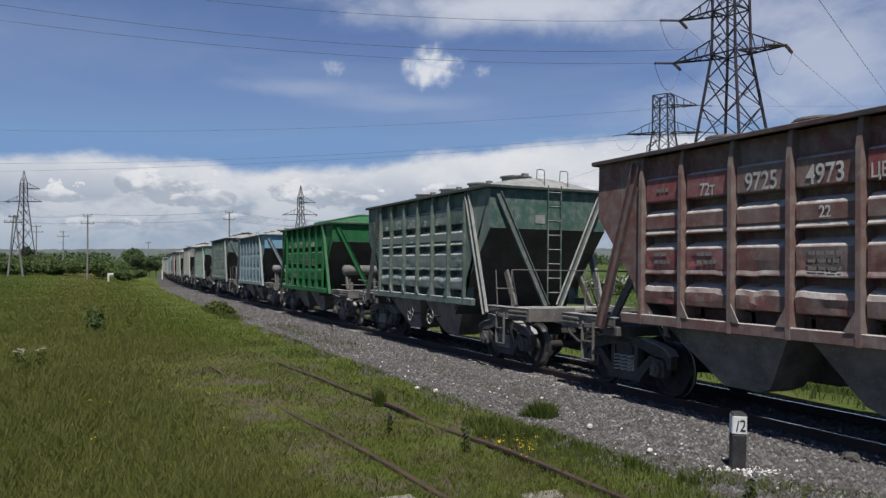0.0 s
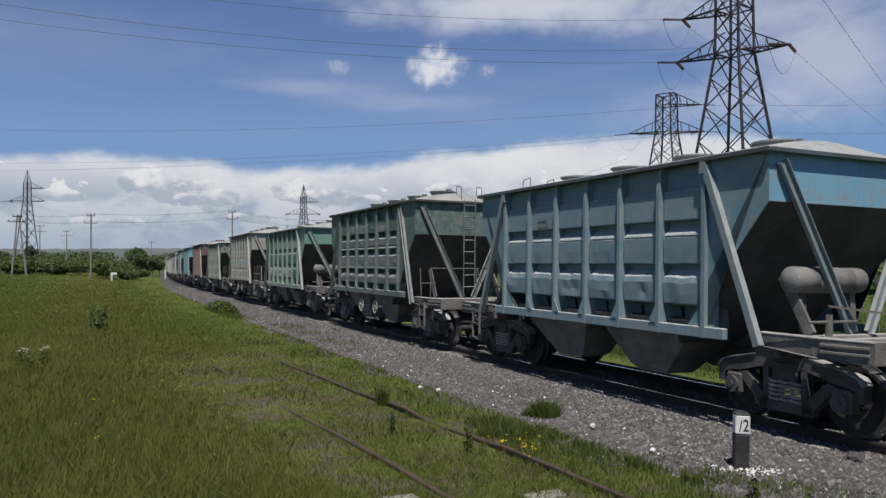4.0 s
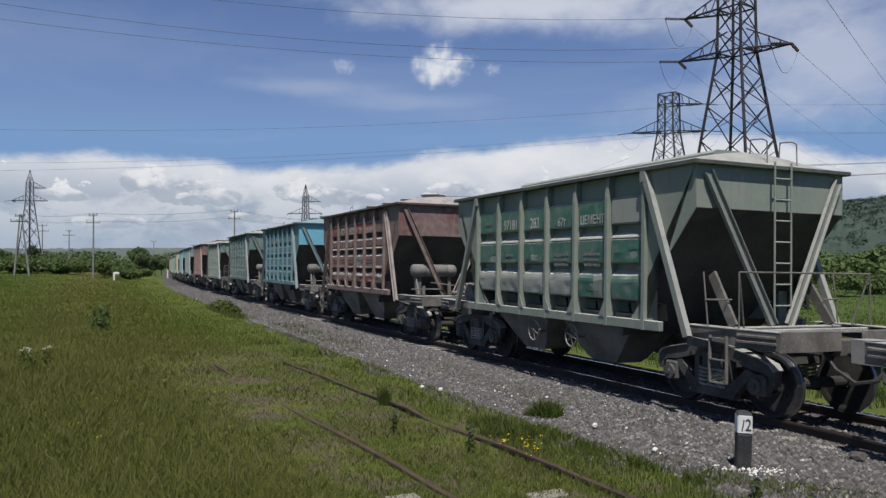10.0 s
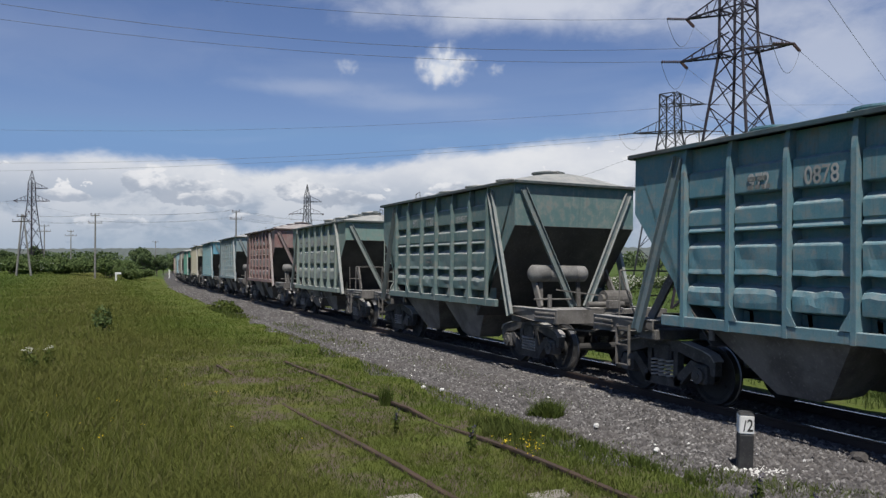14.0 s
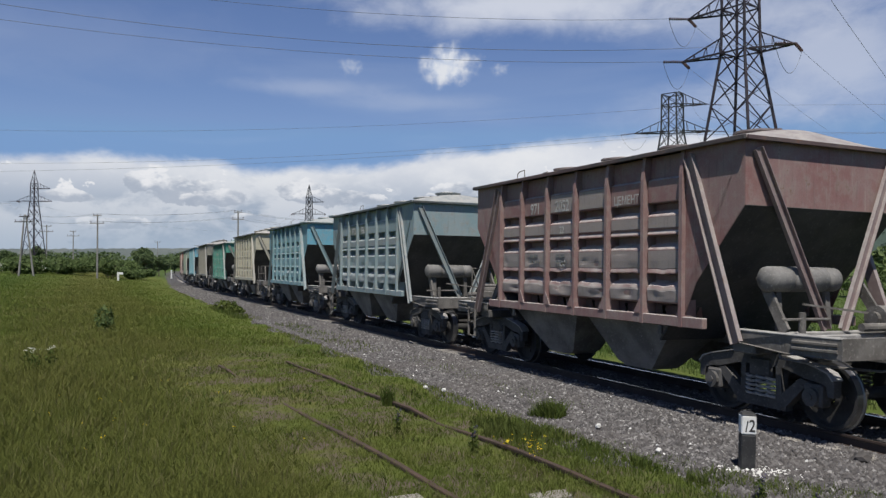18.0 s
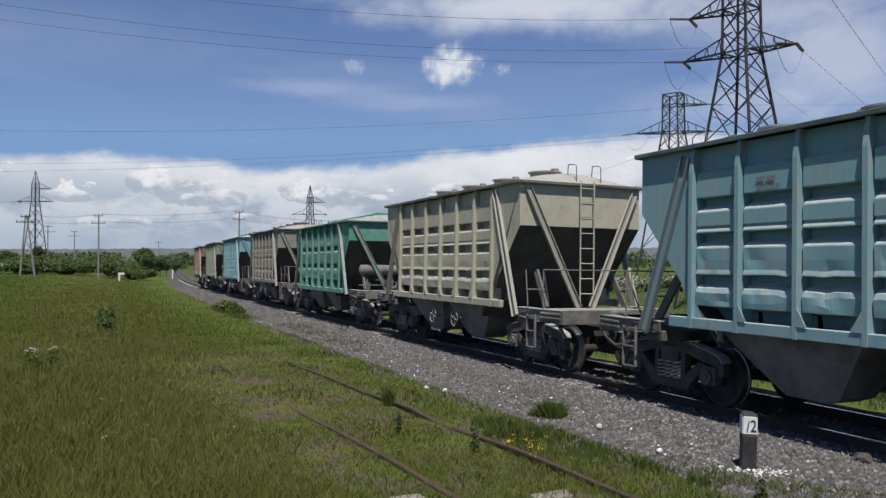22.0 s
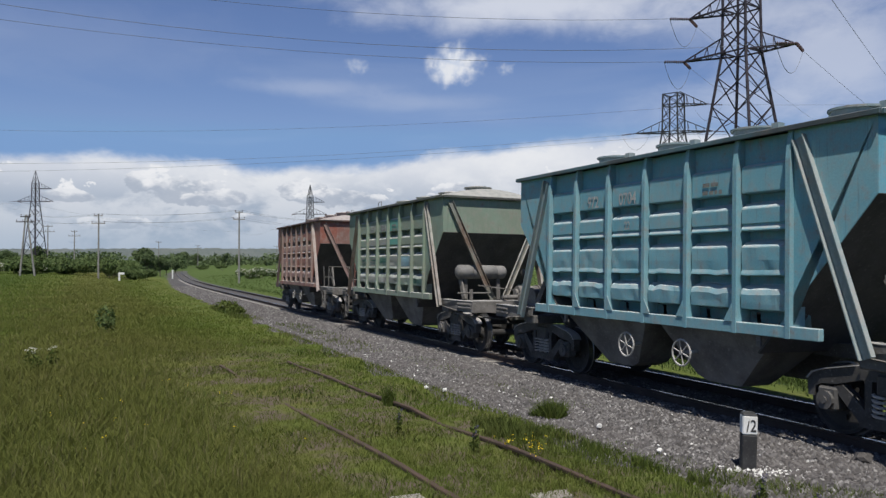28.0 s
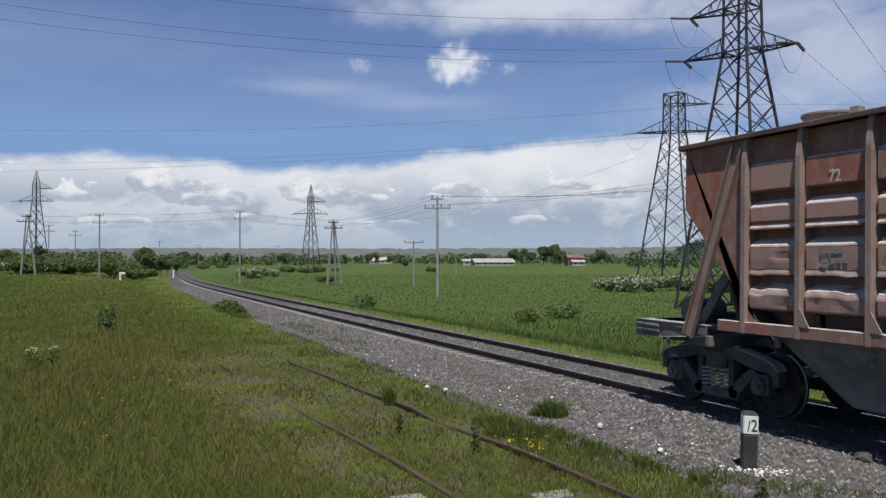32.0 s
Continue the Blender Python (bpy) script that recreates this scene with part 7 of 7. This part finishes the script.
for x, y, sd in ((-9.3, 17.6, 11), (-8.95, 17.9, 12), (-9.0, 17.3, 13), (-13.5, 17.3, 14)):
    wd = weed("cow_parsley", x, y, 0.5, 0.1, 40, sd, "wild flower with white umbels", M_LUSH, 0.05)
    q = np.random.default_rng(sd)
    v, f = leaves(q, [(0.05, 0, 0.5, 0.09, 0.09, 0.03), (-0.07, 0.03, 0.44, 0.06, 0.06, 0.03)], 30, 0.022, 1.5)
    o = new("umbel", mesh_of("umbel", v, f, [M_BLOSSOM]))
    o.parent = wd
M_PURPLE = leaf_mat("purple_petals", (0.075, 0.07, 0.13), (0.10, 0.09, 0.16), (0.06, 0.08, 0.10))
for x, y, sd in ((3.7, 7.75, 21), (3.3, 8.1, 22), (-0.62, 11.0, 24), (0.4, 9.9, 25)):
    wd = weed("flower_spike", x, y, 0.36, 0.05, 46, sd, "upright weed with dull purple flowers", M_LUSH, 0.035)
    q = np.random.default_rng(sd)
    v, f = leaves(q, [(0.01 * k, 0.0, 0.2 + 0.035 * k, 0.028, 0.028, 0.03) for k in range(5)], 60, 0.014, 0.8)
    o = new("blossom", mesh_of("blossom", v, f, [M_PURPLE]))
    o.parent = wd
M_YELLOW = leaf_mat("yellow_petals", (0.55, 0.42, 0.02), (0.65, 0.52, 0.04), (0.5, 0.4, 0.02))
q = np.random.default_rng(44)
fx, fy = np.concatenate([q.normal(1.04, 0.22, 26), q.normal(-5.2, 1.6, 20)]), np.concatenate([q.normal(9.9, 0.25, 26), q.normal(12.5, 2.0, 20)])
fz = lie(fx, fy)
v, f = leaves(q, [(a, b, c + 0.14, 0.03, 0.03, 0.03) for a, b, c in zip(fx, fy, fz)], 150, 0.016, 1.5)
tagged(new("yellow_flowers", mesh_of("yellow_flowers", v, f, [M_YELLOW])), "scattered small yellow meadow flowers", "flowers", kind="stuff")

# crushed stone lying on the bed
def stone_mat():
    m, n, l, b = material("crushed_stone")
    geo, tc = n.new("ShaderNodeNewGeometry"), n.new("ShaderNodeTexCoord")
    big = nz(n, l, tc.outputs["Object"], 0.5, 4)
    t = n.new("ShaderNodeValToRGB")
    l.new(geo.outputs["Random Per Island"], t.inputs[0])
    e = t.color_ramp.elements
    e[0].position, e[0].color = 0.0, (0.040, 0.037, 0.036, 1)
    e[1].position, e[1].color = 1.0, (0.32, 0.31, 0.295, 1)
    e.new(0.93).color = (0.178, 0.169, 0.164, 1)
    mid = e.new(0.65)
    mid.color = (0.112, 0.105, 0.102, 1)
    c = mx(n, l, mr(n, l, big, 0.4, 0.65, 0.0, 0.3), t.outputs[0], (0.105, 0.092, 0.084))
    l.new(c, b.inputs["Base Color"])
    b.inputs["Roughness"].default_value = 0.9
    bump(n, l, b, nz(n, l, tc.outputs["Object"], 60, 4), 0.4, 0.01)
    return m


M_STONE = stone_mat()


def stones(name, label, px, py, pz, size, seed, mat, flat=0.8):
    q = np.random.default_rng(seed)
    n = len(px)
    o6 = np.array([[1, 0, 0], [0, 1, 0], [-1, 0, 0], [0, -1, 0], [0, 0, 1], [0, 0, -0.6]])
    v = o6[None] * q.uniform(0.65, 1.25, (n, 6, 1)) + q.normal(0, 0.16, (n, 6, 3))
    a = q.uniform(0, 6.28, n)
    c, s = np.cos(a), np.sin(a)
    v *= np.stack([q.uniform(0.8, 1.4, n), q.uniform(0.7, 1.1, n), np.full(n, flat)], 1)[:, None]
    v = np.stack([v[..., 0] * c[:, None] - v[..., 1] * s[:, None], v[..., 0] * s[:, None] + v[..., 1] * c[:, None], v[..., 2]], -1)
    v = v * size[:, None, None] + np.stack([px, py, pz], 1)[:, None]
    f = np.array([[0, 1, 4], [1, 2, 4], [2, 3, 4], [3, 0, 4], [1, 0, 5], [2, 1, 5], [3, 2, 5], [0, 3, 5]])
    f = (np.arange(n)[:, None, None] * 6 + f[None]).reshape(-1, 3)
    return tagged(new(name, mesh_of(name, v.reshape(-1, 3), f, [mat])), label, "stones", kind="stuff")


def strew(n, s0, s1, w0, w1, seed, power=1.0):
    q = np.random.default_rng(seed)
    s = s0 + (s1 - s0) * q.uniform(0, 1, n) ** power
    w = q.uniform(w0, w1, n)
    x, y, a = np.interp(s, _s, _x), np.interp(s, _s, _y), np.interp(s, _s, _a)
    ca = np.radians(1.19 - 1.71 * np.clip(s, 0, 120) / 100)
    z = np.interp(w, [-4.3, -3.7, -2.4, -1.6, 1.6, 2.2, 3.6], [-0.30, -0.20, -0.17, -0.15, -0.15, -0.25, -0.7]) - w * np.sin(ca) + grade(s)
    return x + w * np.cos(a), y - w * np.sin(a), z


parts_xyz = [strew(76000, -9, 26, -4.3, -1.3, 61, 1.25), strew(16000, 26, 90, -4.0, -1.3, 62, 1.4), strew(9000, -9, 40, -0.72, 0.72, 63, 1.2), strew(5500, -9, 50, 0.9, 2.2, 64, 1.2), strew(4000, -6, 12, -1.35, -0.86, 65)]
X, Y, Z = (np.concatenate(c) for c in zip(*parts_xyz))
q = np.random.default_rng(66)
stones("crushed_stone", "loose grey-brown crushed stone of the ballast", X, Y, Z, q.uniform(0.019, 0.046, len(X)) * (1 + 0.014 * np.clip(Y - 15, 0, 60)), 67, M_STONE)
# rock colour darkened to stand in for shadow beside the rail
M_SHADED_ROCK = rough_mat("dark_rock", (0.055, 0.05, 0.047), (0.09, 0.082, 0.077), None, 6, 40, 0.9)
M_CHALK = rough_mat("white_chalk_stone", (0.70, 0.69, 0.66), (0.58, 0.57, 0.54), None, 8, 50, 0.9)
X, Y, Z = strew(150, -6, 30, -4.1, -1.5, 71)
q = np.random.default_rng(72)
stones("white_stones", "scattered white stones on the ballast", X, Y, Z + 0.015, q.uniform(0.012, 0.035, len(X)), 73, M_CHALK)
a, r = q.uniform(0, 6.28, 190), q.uniform(0, 1, 190) ** 0.7
X, Y = 3.72 + 0.50 * r * np.cos(a) + 0.1 * np.sin(5 * a), 9.15 + 0.27 * r * np.sin(a) - 0.12 * r * np.cos(a)
stones("whitewashed_stones", "ring of whitewashed stones round the marker post", X, Y, np.full(190, -0.115) - 0.02 * r, q.uniform(0.012, 0.032, 190), 74, M_CHALK)
for x, y, k in ((2.30, 11.45, 1.0), (2.78, 10.0, 0.9), (0.05, 14.6, 1.1), (4.55, 11.5, 0.7), (-0.3, 14.9, 1.0)):
    bm = bmesh.new()
    bmesh.ops.create_icosphere(bm, subdivisions=2, radius=0.042 * k)
    rr = random.Random(int(x * 100))
    for vv in bm.verts:
        vv.co = Vector((vv.co.x * 1.2, vv.co.y, vv.co.z * 0.8)) * rr.uniform(0.8, 1.15)
    o = tagged(part("white_rock", bm, M_CHALK), "white lump of rock on the ballast", "rock", "white rocks")
    o.matrix_world = pose(x, y, -0.085, 0, 0, rr.uniform(0, 180))
for s0, w0, k in ((2.4, -1.42, 1.0), (1.3, -1.35, 0.7)):
    bm = bmesh.new()
    bmesh.ops.create_icosphere(bm, subdivisions=2, radius=0.11 * k)
    rr = random.Random(int(s0 * 10))
    for vv in bm.verts:
        vv.co = Vector((vv.co.x * 1.3, vv.co.y, vv.co.z * 0.7)) * rr.uniform(0.75, 1.2)
    p = beside(s0, w0)
    o = tagged(part("rock", bm, M_SHADED_ROCK), "lump of rock beside the rail, shadow in its colour", "rock", "rocks beside the rail")
    o.matrix_world = pose(p.x, p.y, -0.1)
# a dead black twig by the rail
bm = bmesh.new()
p = beside(22.6, -2.0)
for a, b in (((0, 0, 0), (-0.1, 0.02, 0.3)), ((0, 0, 0), (0.16, 0, 0.22)), ((-0.04, 0, 0.12), (-0.2, 0, 0.2)), ((0, 0, 0.02), (0.3, 0.05, 0.05))):
    rod(bm, a, b, 0.025, 5, 0.012)
tagged(part("dead_twig", bm, M_BLACKPOST), "black dead twig beside the rail", "twig").matrix_world = pose(p.x, p.y, -0.27)
def motions():
    """The train rolls by, slowing a little; its wheels turn; the small cloud drifts."""
    for i, w in enumerate(wagons):
        walk(w, [(t / 2, wagon_pose(i, t / 2)) for t in range(65)])
    rows, t = [], 0.0
    while t < 32.0001:
        rows.append((t, Matrix.Rotation((along(0.0) - along(t)) / WHEEL_R, 4, "Y")))
        t += 1 / 15
    sets = {False: [], True: []}
    for w, row in zip(wagons, TRAIN):
        for o in w.children_recursive:
            if o.name.startswith("wheelset"):
                turned = (row[3] == "lad") != (o.parent.matrix_basis.to_3x3()[0][0] < 0)
                sets[turned].append(o)
    for turned, obs in sets.items():
        walk(obs[0], [(t, m.inverted() if turned else m) for t, m in rows])
        keys = obs[0].animation_data
        for o in obs[1:]:
            o.rotation_mode = "QUATERNION"
            o.animation_data_create()
            o.animation_data.action = keys.action
            o.animation_data.action_slot = keys.action_slot
    others()


motions()
